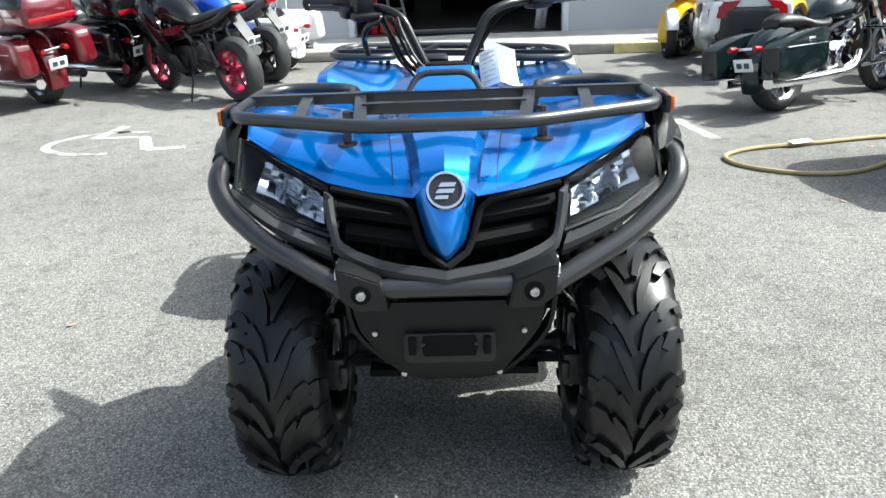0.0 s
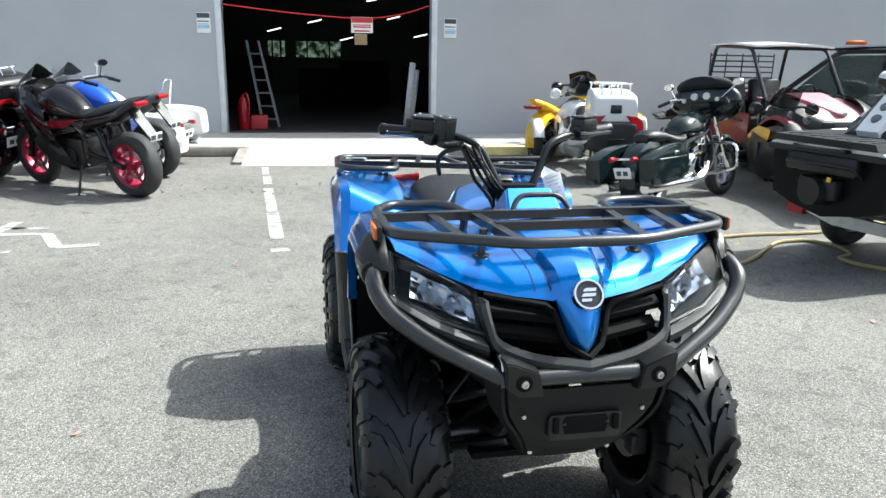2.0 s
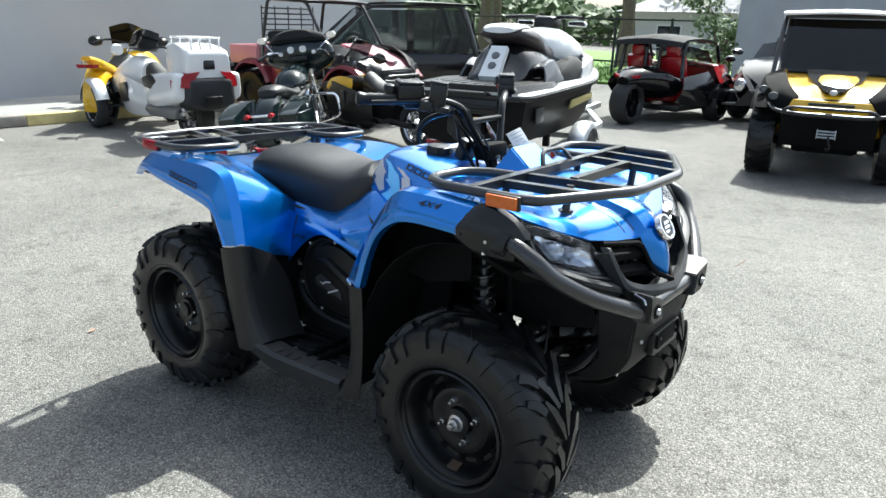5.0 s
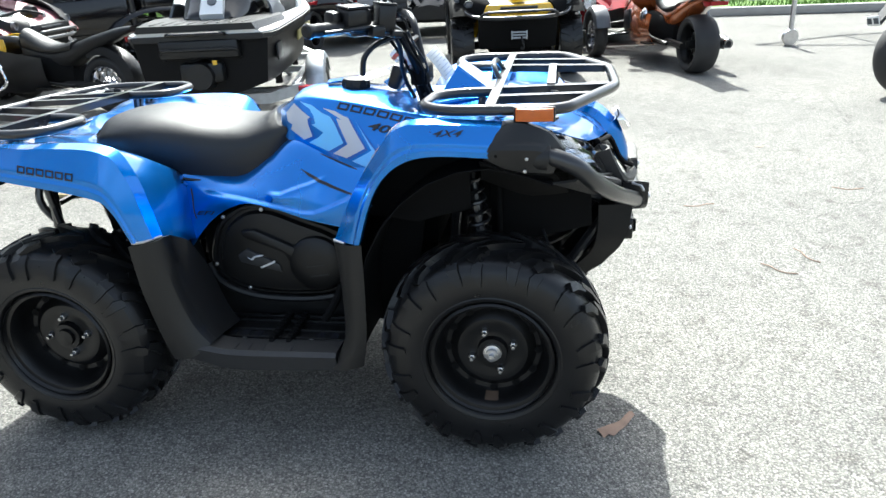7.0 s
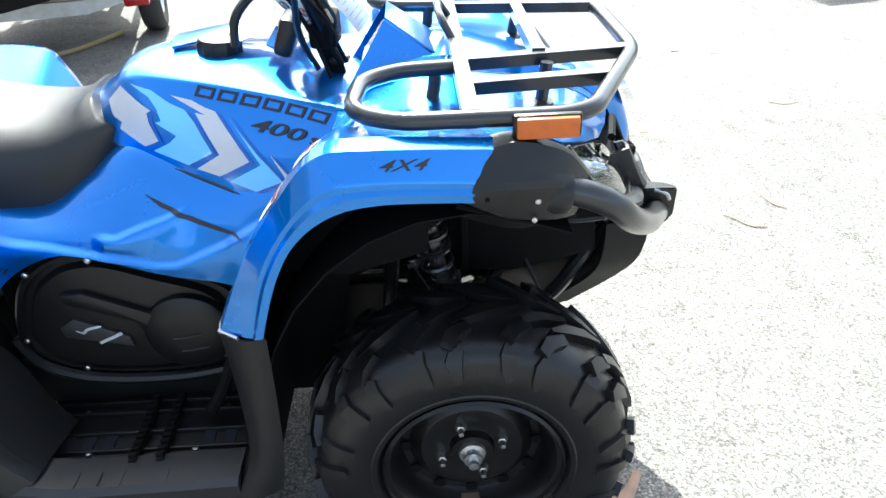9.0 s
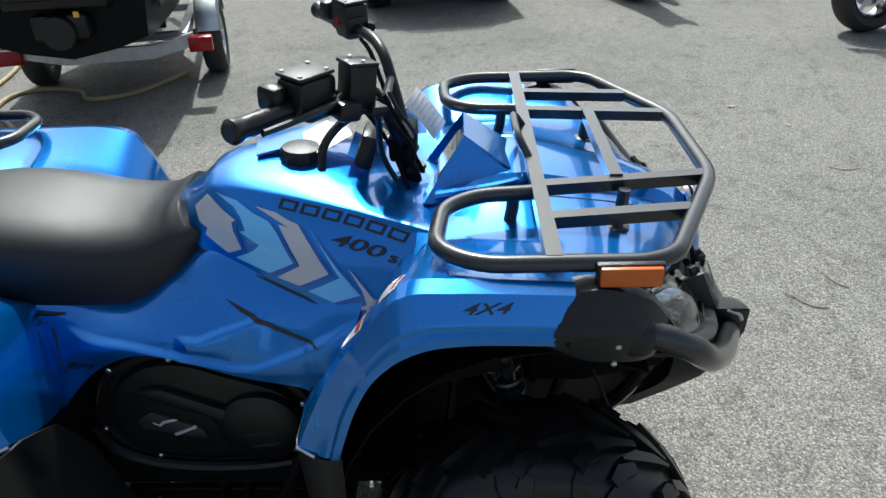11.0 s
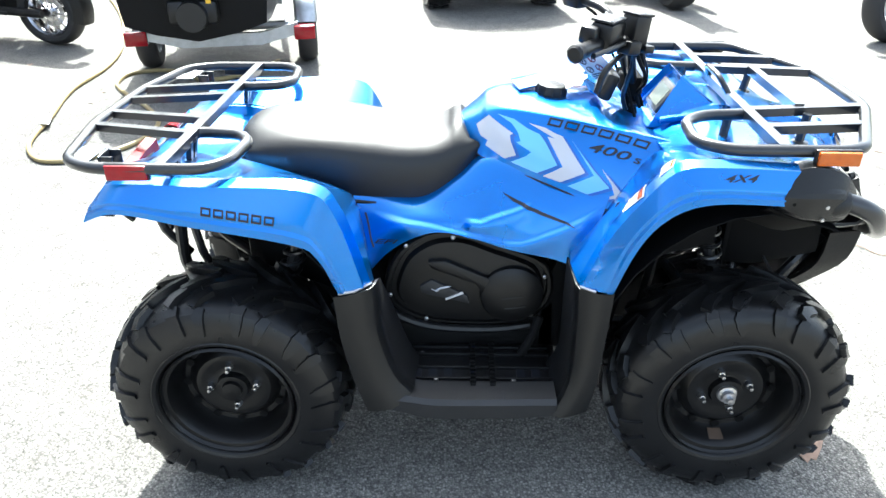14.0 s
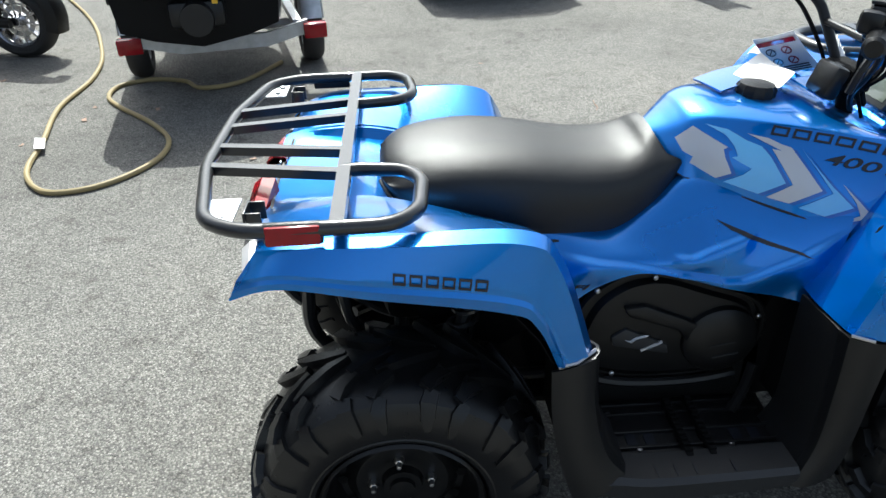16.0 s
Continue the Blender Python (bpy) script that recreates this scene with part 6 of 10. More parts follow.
pll.new(pn2.outputs[0], pad.inputs[1])
pll.new(pad.outputs[0], pra.inputs[0])
pll.new(pra.outputs[0], ppp.inputs["Base Color"])
ppp.inputs["Roughness"].default_value = 0.85
BLDG = pose(0, 10.25, 0, 0, 0, -3)


def bpart(name, b, material, parent=None, label="", category="", kind="structure"):
    b.transform(BLDG)
    ob = part(name, b, material, parent, label)
    if parent is None:
        tagged(ob, label, category, kind=kind)
    return ob


# facade with the open shop door
DX0, DX1, DH, WH = -1.62, 1.62, 2.75, 6.0
b = B()
box(b, (28, 0.25, WH), (DX0 - 14, 0.125, WH / 2))
bpart("wall_left", b, WALLP, None, "pale grey painted stucco wall", "wall")
b = B()
box(b, (9.0, 0.25, WH), (DX1 + 4.5, 0.125, WH / 2))
bpart("wall_right", b, WALLP, None, "pale grey painted stucco wall", "wall")
b = B()
box(b, (DX1 - DX0, 0.25, WH - DH), (0, 0.125, DH + (WH - DH) / 2))
bpart("wall_over_door", b, WALLP, None, "pale grey painted stucco wall", "wall")
b = B()
box(b, (0.25, 14, WH), (DX1 + 8.875, 7.25, WH / 2))
bpart("wall_side", b, WALLP, None, "pale grey painted stucco side wall", "wall")
b = B()
for x in (DX0 - 0.045, DX1 + 0.045):
    box(b, (0.09, 0.27, DH), (x, 0.125, DH / 2), None, 0.004)
box(b, (DX1 - DX0 + 0.18, 0.27, 0.09), (0, 0.125, DH + 0.045), None, 0.004)
bpart("door_frame", b, mat("white door frame", (0.6, 0.61, 0.63), 0.5), None, "white painted steel door frame", "frame")
# pavement, kerbs and the ramp to the door
b = B()
box(b, (28 + DX0 + 2.6 - 0.0, 1.85, 0.12), (-1.1 - (28 + DX0 + 2.6) / 2, -0.925, 0.06), None, 0.012)
bpart("pavement_left", b, CONC, None, "pale concrete pavement along the wall", "pavement")
b = B()
box(b, (8.0, 1.85, 0.12), (1.55 + 4.0, -0.925, 0.06), None, 0.012)
bpart("pavement_right", b, CONC, None, "pale concrete pavement along the wall", "pavement")
b = B()
loft(b, [[(-1.1, 0.0, 0.12), (-1.1, 0.0, -0.02), (-1.1, -2.9, -0.02), (-1.1, -2.9, 0.004), (-1.1, -1.85, 0.115)], [(1.55, 0.0, 0.12), (1.55, 0.0, -0.02), (1.55, -2.9, -0.02), (1.55, -2.9, 0.004), (1.55, -1.85, 0.115)]])
bpart("door_ramp", b, CONC, None, "pale concrete ramp up to the door", "ramp")
b = B()
box(b, (26, 0.15, 0.135), (-1.12 - 13, -1.93, 0.0675), None, 0.02)
loft(b, [[(-1.22, -1.86, 0.13), (-1.10, -1.86, 0.13), (-1.10, -1.86, 0), (-1.22, -1.86, 0)], [(-1.22, -2.75, 0.03), (-1.10, -2.75, 0.03), (-1.10, -2.75, 0), (-1.22, -2.75, 0)]])
bpart("kerb_left", b, KERB, None, "dirty grey concrete kerb", "kerb")
b = B()
box(b, (0.55, 0.15, 0.135), (1.57 + 0.275, -1.93, 0.0675), None, 0.02)
bpart("kerb_grey", b, KERB, None, "dirty grey concrete kerb", "kerb")
b = B()
box(b, (7.0, 0.15, 0.135), (2.12 + 3.5, -1.93, 0.0675), None, 0.02)
bpart("kerb_yellow", b, YELLOW_OLD, None, "kerb with faded yellow paint", "kerb")

# dim shop inside, the dimness put into its dark wall and floor colours
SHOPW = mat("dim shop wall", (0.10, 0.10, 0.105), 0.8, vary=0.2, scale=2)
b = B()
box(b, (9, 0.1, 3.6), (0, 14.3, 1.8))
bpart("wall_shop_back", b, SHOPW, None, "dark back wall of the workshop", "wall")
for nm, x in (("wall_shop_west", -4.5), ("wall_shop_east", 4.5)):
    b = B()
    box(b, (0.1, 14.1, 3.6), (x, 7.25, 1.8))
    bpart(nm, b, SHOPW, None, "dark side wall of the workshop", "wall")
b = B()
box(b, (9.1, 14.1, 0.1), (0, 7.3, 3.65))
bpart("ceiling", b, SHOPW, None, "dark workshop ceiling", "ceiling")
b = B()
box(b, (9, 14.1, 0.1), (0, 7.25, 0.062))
bpart("floor", b, mat("dim stained shop floor", (0.05, 0.045, 0.042), 0.5, vary=0.3, scale=3), None, "dark stained workshop floor", "floor")
LAMPW = bpy.data.materials.new("shop tube light")
LAMPW.use_nodes = True
LAMPW.node_tree.nodes["Principled BSDF"].inputs["Emission Color"].default_value = (1, 0.97, 0.92, 1)
LAMPW.node_tree.nodes["Principled BSDF"].inputs["Emission Strength"].default_value = 1.2
WINL, wnn, wll, wpp = node_mat("daylit greenery behind glass")
wtc, wno, wra = wnn.new("ShaderNodeTexCoord"), wnn.new("ShaderNodeTexNoise"), wnn.new("ShaderNodeValToRGB")
wno.inputs["Scale"].default_value, wno.inputs["Detail"].default_value = 5.5, 9
wra.color_ramp.elements[0].position, wra.color_ramp.elements[0].color = 0.42, (0.01, 0.02, 0.01, 1)
wra.color_ramp.elements[1].position, wra.color_ramp.elements[1].color = 0.68, (0.55, 0.75, 0.55, 1)
wll.new(wtc.outputs["Object"], wno.inputs["Vector"])
wll.new(wno.outputs[0], wra.inputs[0])
wll.new(wra.outputs[0], wpp.inputs["Emission Color"])
wpp.inputs["Emission Strength"].default_value = 0.15
wpp.inputs["Base Color"].default_value = (0.02, 0.02, 0.02, 1)
for x, y, z in ((2.0, 11.6, 2.48), (0.55, 11.6, 1.83), (2.85, 11.7, 1.97), (-0.4, 11.0, 2.30), (-1.6, 11.3, 2.05), (1.2, 8.0, 2.75)):
    b = B()
    box(b, (0.42, 0.06, 0.03), (x, y, z), pose(0, 0, 0, 0, -14, 0), 0.006)

    o = bpart("tube_light", b, LAMPW, None, "glowing ceiling tube light", "light", "thing")
    o["group"] = "workshop lights"
    b = B()
    rod(b, (x, y, z + 0.02), (x, y, 3.62), 0.006, 5)
    b.transform(BLDG)
    part("hanger", b, LINER, o)
for x, w in ((-1.75, 0.55), (-0.35, 1.5)):
    b = B()
    box(b, (w, 0.04, 0.52), (x, 14.22, 1.52), None, 0.01)
    wo = bpart("window_shop", b, WINL, None, "bright back window of the workshop", "window")
    for k in (-0.25, 0.25):
        b = B()
        box(b, (0.05, 0.05, 0.75), (x + k * w, 14.19, 1.5))
        b.transform(BLDG)
        part("window_bar", b, LINER, wo)
# loose things inside the door
b = B()
for x in (-0.13, 0.13):
    loft(b, [[(x + a, 0.9 + c, 0.13) for a, c in ((-0.02, -0.03), (0.02, -0.03), (0.02, 0.03), (-0.02, 0.03))], [(x * 0.75 + a - 0.28, 1.15 + c, 1.55) for a, c in ((-0.02, -0.03), (0.02, -0.03), (0.02, 0.03), (-0.02, 0.03))]])
for i in range(6):
    f = (i + 0.6) / 6.6
    rod(b, (-0.12 - 0.28 * f, 0.9 + 0.25 * f, 0.13 + 1.42 * f), (0.12 - 0.28 * f, 0.9 + 0.25 * f, 0.13 + 1.42 * f), 0.016, 6)
b.transform(Matrix.Translation((-1.0, 0, 0)))
o = bpart("ladder", b, mat("weathered aluminium", (0.16, 0.16, 0.165), 0.6, 0.3, vary=0.2, scale=9), None, "grey aluminium ladder leaning inside the door", "ladder", "thing")
b = B()
lathe(b, [(0.085, 0), (0.09, 0.02), (0.09, 0.42), (0.06, 0.5), (0.025, 0.53), (0.025, 0.57), (0, 0.57)], (-1.42, 0.6, 0.12), "z", 20)
tube(b, [(-1.42, 0.6, 0.68), (-1.36, 0.55, 0.70), (-1.32, 0.52, 0.55), (-1.33, 0.52, 0.35)], 0.014, 8, 3)
bpart("fire_extinguisher", b, REDL, None, "red fire extinguisher by the door", "extinguisher", "thing")
b = B()
box(b, (0.26, 0.26, 0.22), (-1.18, 0.75, 0.23), None, 0.01)
bpart("red_crate", b, mat("red box", (0.4, 0.03, 0.03), 0.6), None, "red box on the workshop floor", "box", "thing")
for k, (x, l) in enumerate(((1.32, 1.12), (1.40, 1.0))):
    b = B()
    box(b, (0.10, 0.06, l), (x, 0.5 + 0.1 * k, 0.12 + l / 2), pose(0, 0, 0, 0, 6, 0), 0.006)
    bpart("leaning_panel", b, ALU, None, "long pale metal panel leaning inside the door", "panel", "thing")
# Benches in near-black, so their colour carries the shop's dimness.
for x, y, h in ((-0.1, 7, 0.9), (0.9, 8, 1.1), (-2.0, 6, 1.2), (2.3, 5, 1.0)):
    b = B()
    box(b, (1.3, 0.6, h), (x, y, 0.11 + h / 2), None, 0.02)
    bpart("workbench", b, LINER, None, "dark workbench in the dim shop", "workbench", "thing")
# hanging sign, barrier rope, wall signs
def sign(name, x, z, w, h, stripes, y=-0.012, label="", chain=False):
    b = B()
    box(b, (w, 0.012, h), (x, y, z), None, 0.003)
    sg = bpart(name, b, WHITEP, None, label, "sign", "thing")
    for zz, ww, hh, mm in stripes:
        b = B()
        box(b, (ww, 0.004, hh), (x, y - 0.0085, z + zz))
        b.transform(BLDG)
        part("sign_band", b, mm, sg)
    return sg


DKBLUE = mat("dark sign band", (0.05, 0.06, 0.07), 0.5)
PALEB = mat("pale blue sign band", (0.35, 0.50, 0.62), 0.5)
SIGNRED = mat("sign red", (0.55, 0.03, 0.03), 0.5)
for x in (-1.88, 1.92):
    sign("wall_sign", x, 1.78, 0.20, 0.30, ((0.105, 0.19, 0.07, DKBLUE), (0.02, 0.17, 0.015, DKBLUE), (-0.02, 0.15, 0.015, PALEB), (-0.06, 0.17, 0.05, PALEB)), -0.01, "small white notice with a dark heading on the wall")
sg = sign("hanging_sign", 0.52, 1.80, 0.34, 0.24, ((0.075, 0.33, 0.08, SIGNRED), (-0.09, 0.24, 0.02, SIGNRED), (-0.03, 0.28, 0.02, SIGNRED), (0.0, 0.28, 0.014, SIGNRED)), 0.05, "white and red notice hanging in the doorway")
b = B()
box(b, (0.20, 0.01, 0.17), (0.50, 0.055, 1.585), None, 0.002)
b.transform(BLDG)
part("card_below", b, mat("brown card", (0.32, 0.22, 0.12), 0.8), sg)
b = B()
tube(b, [(-1.6, 0.05, 2.06), (-0.6, 0.05, 1.96), (0.35, 0.05, 1.90), (0.70, 0.05, 1.91), (1.15, 0.05, 1.98), (1.6, 0.05, 2.12)], 0.010, 6, 4)
bpart("barrier_chain", b, SIGNRED, None, "red and white chain slung across the doorway", "chain", "thing")

# painted marks on the asphalt
def ground_paint(name, polys, label, z=0.004):
    b = B()
    for k, poly in enumerate(polys):
        prism(b, poly, "z", -0.002, z * 0.6 + 0.0005 * (k % 4))
    ob = part(name, b, PAINT)
    tagged(ob, label, "road marking", kind="structure")


def seg(p, q, w):
    p, q = Vector(p), Vector(q)
    d = (q - p).normalized()
    n = Vector((-d.y, d.x)) * w / 2
    return [tuple(p + n), tuple(q + n), tuple(q - n), tuple(p - n)]


ground_paint("trim_bay_line", [seg((-0.96, 7.30), (-0.93, 6.70), 0.08), seg((-0.92, 6.62), (-0.895, 6.08), 0.09), seg((-0.885, 5.80), (-0.82, 4.62), 0.095), seg((-0.818, 4.58), (-0.765, 3.62), 0.105), seg((-0.745, 3.34), (-0.735, 3.25), 0.13)], "worn white parking bay line")
arc = [Vector((-2.62, 3.86)) + Vector((math.cos(a) * 0.52, math.sin(a) * 0.38)) for a in (math.radians(95 + 11.5 * i) for i in range(17))]
wheelchair = [seg(arc[i], arc[i + 1], 0.068) for i in range(16)]
wheelchair += [seg((-2.80, 4.46), (-2.86, 4.02), 0.09), seg((-2.86, 4.02), (-2.46, 4.02), 0.075), seg((-2.46, 4.02), (-2.27, 3.58), 0.09), seg((-2.27, 3.58), (-2.0, 3.62), 0.09), seg((-2.84, 4.24), (-2.5, 4.2), 0.07)]
ground_paint("trim_bay_symbol", wheelchair, "worn white parking symbol painted on asphalt")
ground_paint("trim_far_line", [seg((1.677, 4.05), (1.77, 3.34), 0.09)], "worn white parking bay line")

# hose
HOSE = mat("dusty tan rubber hose", (0.30, 0.235, 0.11), 0.6, vary=0.2, scale=8)
b = B()
tube(b, [(7.5, 5.2, 0.014), (5.4, 3.95, 0.014), (4.15, 3.40, 0.014), (3.45, 3.22, 0.014), (2.85, 3.22, 0.014), (2.30, 3.10, 0.014), (1.90, 3.02, 0.014), (1.67, 2.86, 0.014), (1.66, 2.68, 0.014), (1.78, 2.52, 0.014),
         (2.0, 2.41, 0.014), (2.25, 2.43, 0.014), (2.52, 2.60, 0.014), (2.80, 2.85, 0.014), (3.0, 2.98, 0.014), (3.22, 2.98, 0.014), (3.32, 2.80, 0.014), (3.26, 2.58, 0.014), (3.05, 2.42, 0.03), (3.2, 2.2, 0.014), (3.6, 2.0, 0.014)], 0.014, 8, 6)
hose = part("hose", b, HOSE)
tagged(hose, "tan garden hose looped on the asphalt", "hose")
b = B()
box(b, (0.16, 0.05, 0.004), (2.22, 3.08, 0.034), pose(0, 0, 0, 12, 0, 20), 0.001)
part("hose_tag", b, WHITEP, hose, "scrap of white tape")

# scrap of cardboard, twigs
LEAFM = mat("dry brown leaf", (0.30, 0.20, 0.145), 0.8, vary=0.25, scale=40)
b = B()
edge_a = [(-0.386, -0.300), (-0.369, -0.314), (-0.375, -0.328), (-0.350, -0.346), (-0.327, -0.363), (-0.300, -0.378), (-0.268, -0.394)]
edge_b = [(-0.348, -0.282), (-0.338, -0.298), (-0.327, -0.315), (-0.318, -0.333), (-0.306, -0.349), (-0.285, -0.362), (-0.266, -0.374)]
sheet(b, [[(p[0], p[1], 0.003 + 0.002 * (k % 2)), ((p[0] + q[0]) / 2, (p[1] + q[1]) / 2, 0.006 + 0.0015 * k), (q[0], q[1], 0.004 + 0.001 * k)] for k, (p, q) in enumerate(zip(edge_a, edge_b))], 1, 3, 0.0012)
tagged(part("cardboard_scrap", b, LEAFM), "torn strip of brown cardboard lying on the asphalt", "cardboard")
rng = random.Random(4)
for i, (x, y) in enumerate(((0.88, -1.24), (0.76, -1.12), (1.58, -0.79), (1.9, -1.6), (2.4, 0.1), (-1.0, 2.9), (1.3, -2.1))):
    b = B()
    a = rng.uniform(0, 6.28)
    p = [Vector((x, y, 0.004))]
    for k in range(4):
        a += rng.uniform(-0.8, 0.8)
        p.append(p[-1] + Vector((math.cos(a) * 0.04, math.sin(a) * 0.04, rng.uniform(-0.001, 0.003))))
    tube(b, p, 0.0022, 5, 2)
    tagged(part("twig", b, LEAFM), "thin dry twig on the asphalt", "twig", "twigs on the asphalt")
for i in range(26):
    x, y = rng.uniform(-2.6, 3.5), rng.uniform(-2.2, 4.5)
    if -0.6 < x < 0.6 and -0.5 < y < 1.7:
        continue
    b = B()
    a = rng.uniform(0, 6.28)
    w = rng.uniform(0.012, 0.028)
    rows = [[Vector((u * w, v * w * 0.5, 0.004 + 0.006 * abs(u) * rng.random())) for v in (-1, 0, 1)] for u in (-1, 0, 1)]
    sheet(b, rows, 1, 1, 0.0008)
    b.transform(pose(x, y, 0, 0, 0, math.degrees(a)))
    tagged(part("leaf_scrap", b, LEAFM), "small dry leaf scrap on the asphalt", "leaf", "leaf scraps")

# loose aggregate along the seam between two layers of asphalt, pale chips near the kerb
CHIPS, cn, cl_, cp_ = node_mat("loose stone chips")
cgeo, cramp = cn.new("ShaderNodeNewGeometry"), cn.new("ShaderNodeValToRGB")
cramp.color_ramp.elements[0].position, cramp.color_ramp.elements[0].color = 0.15, (0.085, 0.083, 0.078, 1)
cramp.color_ramp.elements[1].position, cramp.color_ramp.elements[1].color = 0.98, (0.30, 0.293, 0.275, 1)
cl_.new(cgeo.outputs["Random Per Island"], cramp.inputs[0])
cl_.new(cramp.outputs[0], cp_.inputs["Base Color"])
cp_.inputs["Roughness"].default_value = 0.85


def stones(name, spots, label):
    """Many small uneven stones as one mesh."""
    vs, fs = [], []
    for x, y, r in spots:
        a0, n0 = rng.uniform(0, 6.28), len(vs)
        for k in range(4):
            q = r * rng.uniform(0.7, 1.3)
            vs.append((x + q * math.cos(a0 + k * 1.571), y + q * math.sin(a0 + k * 1.571), 0.001))
        vs.append((x + r * rng.uniform(-0.3, 0.3), y + r * rng.uniform(-0.3, 0.3), r * rng.uniform(0.6, 1.1)))
        fs += [(n0 + k, n0 + (k + 1) % 4, n0 + 4) for k in range(4)]
    me = bpy.data.meshes.new(name)
    me.from_pydata(vs, [], fs)
    me.materials.append(CHIPS)
    tagged(new(name, me), label, "gravel", kind="stuff")


seam = []
for i in range(2600):
    x = rng.uniform(-3.2, 0.9)
    seam.append((x, 3.43 + 0.03 * math.sin(x * 2.3) + rng.gauss(0, 0.10), rng.uniform(0.002, 0.0052)))
stones("loose_gravel", seam, "loose grey gravel along a seam in the asphalt")
spots = []
for i in range(70):
    x = rng.uniform(-2.6, -0.3)
    spots.append((x, 5.9 + 0.16 * x * 0.3 + rng.gauss(0, 0.16), rng.uniform(0.008, 0.02)))
for i in range(60):
    spots.append((rng.uniform(-3.4, -1.15), 8.50 + rng.gauss(0, 0.06) - 0.02, rng.uniform(0.008, 0.022)))
stones("pale_chips", spots, "scattered pale chips on the asphalt")

# ---- parked vehicles ----
TYRE = mat("road tyre", (0.02, 0.02, 0.021), 0.7, vary=0.3, scale=12, bump=0.2, bscale=200)
BLACKG = mat("gloss black paint", (0.006, 0.006, 0.007), 0.14, vary=0.1, coat=0.3, spec=0.35)
DKGREEN = mat("dark teal black paint", (0.005, 0.011, 0.0125), 0.14, vary=0.1, coat=0.25, spec=0.4)
REDP = mat("red paint", (0.38, 0.010, 0.015), 0.2, vary=0.08, coat=0.8)
MAROON = mat("deep red paint", (0.11, 0.004, 0.010), 0.18, vary=0.1, coat=0.9)
WHITEG = mat("white gloss paint", (0.78, 0.78, 0.77), 0.25, vary=0.03, coat=0.6)
YELP = mat("yellow paint", (0.72, 0.42, 0.012), 0.28, vary=0.06, coat=0.6)
ORANGE = mat("copper orange paint", (0.33, 0.085, 0.022), 0.25, 0.45, vary=0.08, coat=0.8)
BLUEP = mat("bright blue paint", (0.01, 0.08, 0.55), 0.2, vary=0.06, coat=0.8)
GREYG = mat("grey bodywork", (0.10, 0.105, 0.115), 0.35, vary=0.1, coat=0.3)
SMOKE = glass_mat("smoked screen", (0.10, 0.11, 0.12))
# Pale pink puts the sun's glare into the red plastic's colour.
PINKISH = mat("glare-paled red plastic", (0.50, 0.21, 0.24), 0.4, vary=0.12, scale=4, coat=0.3)
WINE = mat("dark wine red plastic", (0.16, 0.012, 0.02), 0.4, vary=0.12, coat=0.3)
CLOTH = mat("black canopy cloth", (0.012, 0.012, 0.013), 0.85, vary=0.2, bump=0.4, bscale=400)


def road_wheel(parent, x, y, R, w, rim, spokes=5, rr=0.68, label="road wheel"):
    """A wheel across y: rim with hub and spokes, tyre and brake disc under it."""
    b = B()
    h = w * 0.42
    lathe(b, [(R * rr, -h), (R * rr * 1.02, -h * 0.8), (R * rr * 0.93, -h * 0.4), (R * rr * 0.93, h * 0.4), (R * rr * 1.02, h * 0.8), (R * rr, h), (R * rr * 0.9, h * 0.7), (R * rr * 0.88, 0), (R * rr * 0.9, -h * 0.7)], (x, y, R), "y", 32, closed=True)
    wh = part("wheel", b, rim, parent, label)
    b = B()
    lathe(b, [(0.0, -h * 1.1), (R * 0.13, -h * 1.1), (R * 0.16, -h * 0.5), (R * 0.16, h * 0.5), (R * 0.13, h * 1.1), (0.0, h * 1.1)], (x, y, R), "y", 16)
    part("hub", b, rim, wh)
    for i in range(spokes):
        b = B()
        a = 2 * math.pi * (i + 0.3) / spokes
        d = Vector((math.cos(a), 0, math.sin(a)))
        t = Vector((-d.z, 0, d.x)) * R * (0.07 if spokes < 8 else 0.035)
        c = Vector((x, y, R))
        rings = []
        for f, k in ((0.12, 1.2), (0.35, 0.8), (rr * 0.92, 1.0)):
            p = c + d * R * f
            rings.append([p + t * k + Vector((0, h * 0.35, 0)), p + t * k - Vector((0, h * 0.35, 0)), p - t * k - Vector((0, h * 0.35, 0)), p - t * k + Vector((0, h * 0.35, 0))])
        loft(b, rings)
        part("spoke", b, rim, wh)
    b = B()
    h = w / 2
    lathe(b, [(R * rr, -h * 0.75), (R * (rr + 0.08), -h * 0.95), (R * 0.86, -h), (R * 0.94, -h * 0.8), (R * 0.985, -h * 0.45), (R, 0), (R * 0.985, h * 0.45), (R * 0.94, h * 0.8), (R * 0.86, h), (R * (rr + 0.08), h * 0.95), (R * rr, h * 0.75)], (x, y, R), "y", 40, closed=True)
    part("tyre", b, TYRE, wh, "black tyre")
    b = B()
    lathe(b, [(R * 0.30, h * 0.10), (R * 0.44, h * 0.10), (R * 0.44, h * 0.16), (R * 0.30, h * 0.16)], (x, y, R), "y", 28, closed=True)
    part("brake_disc", b, STEEL, wh)
    return wh


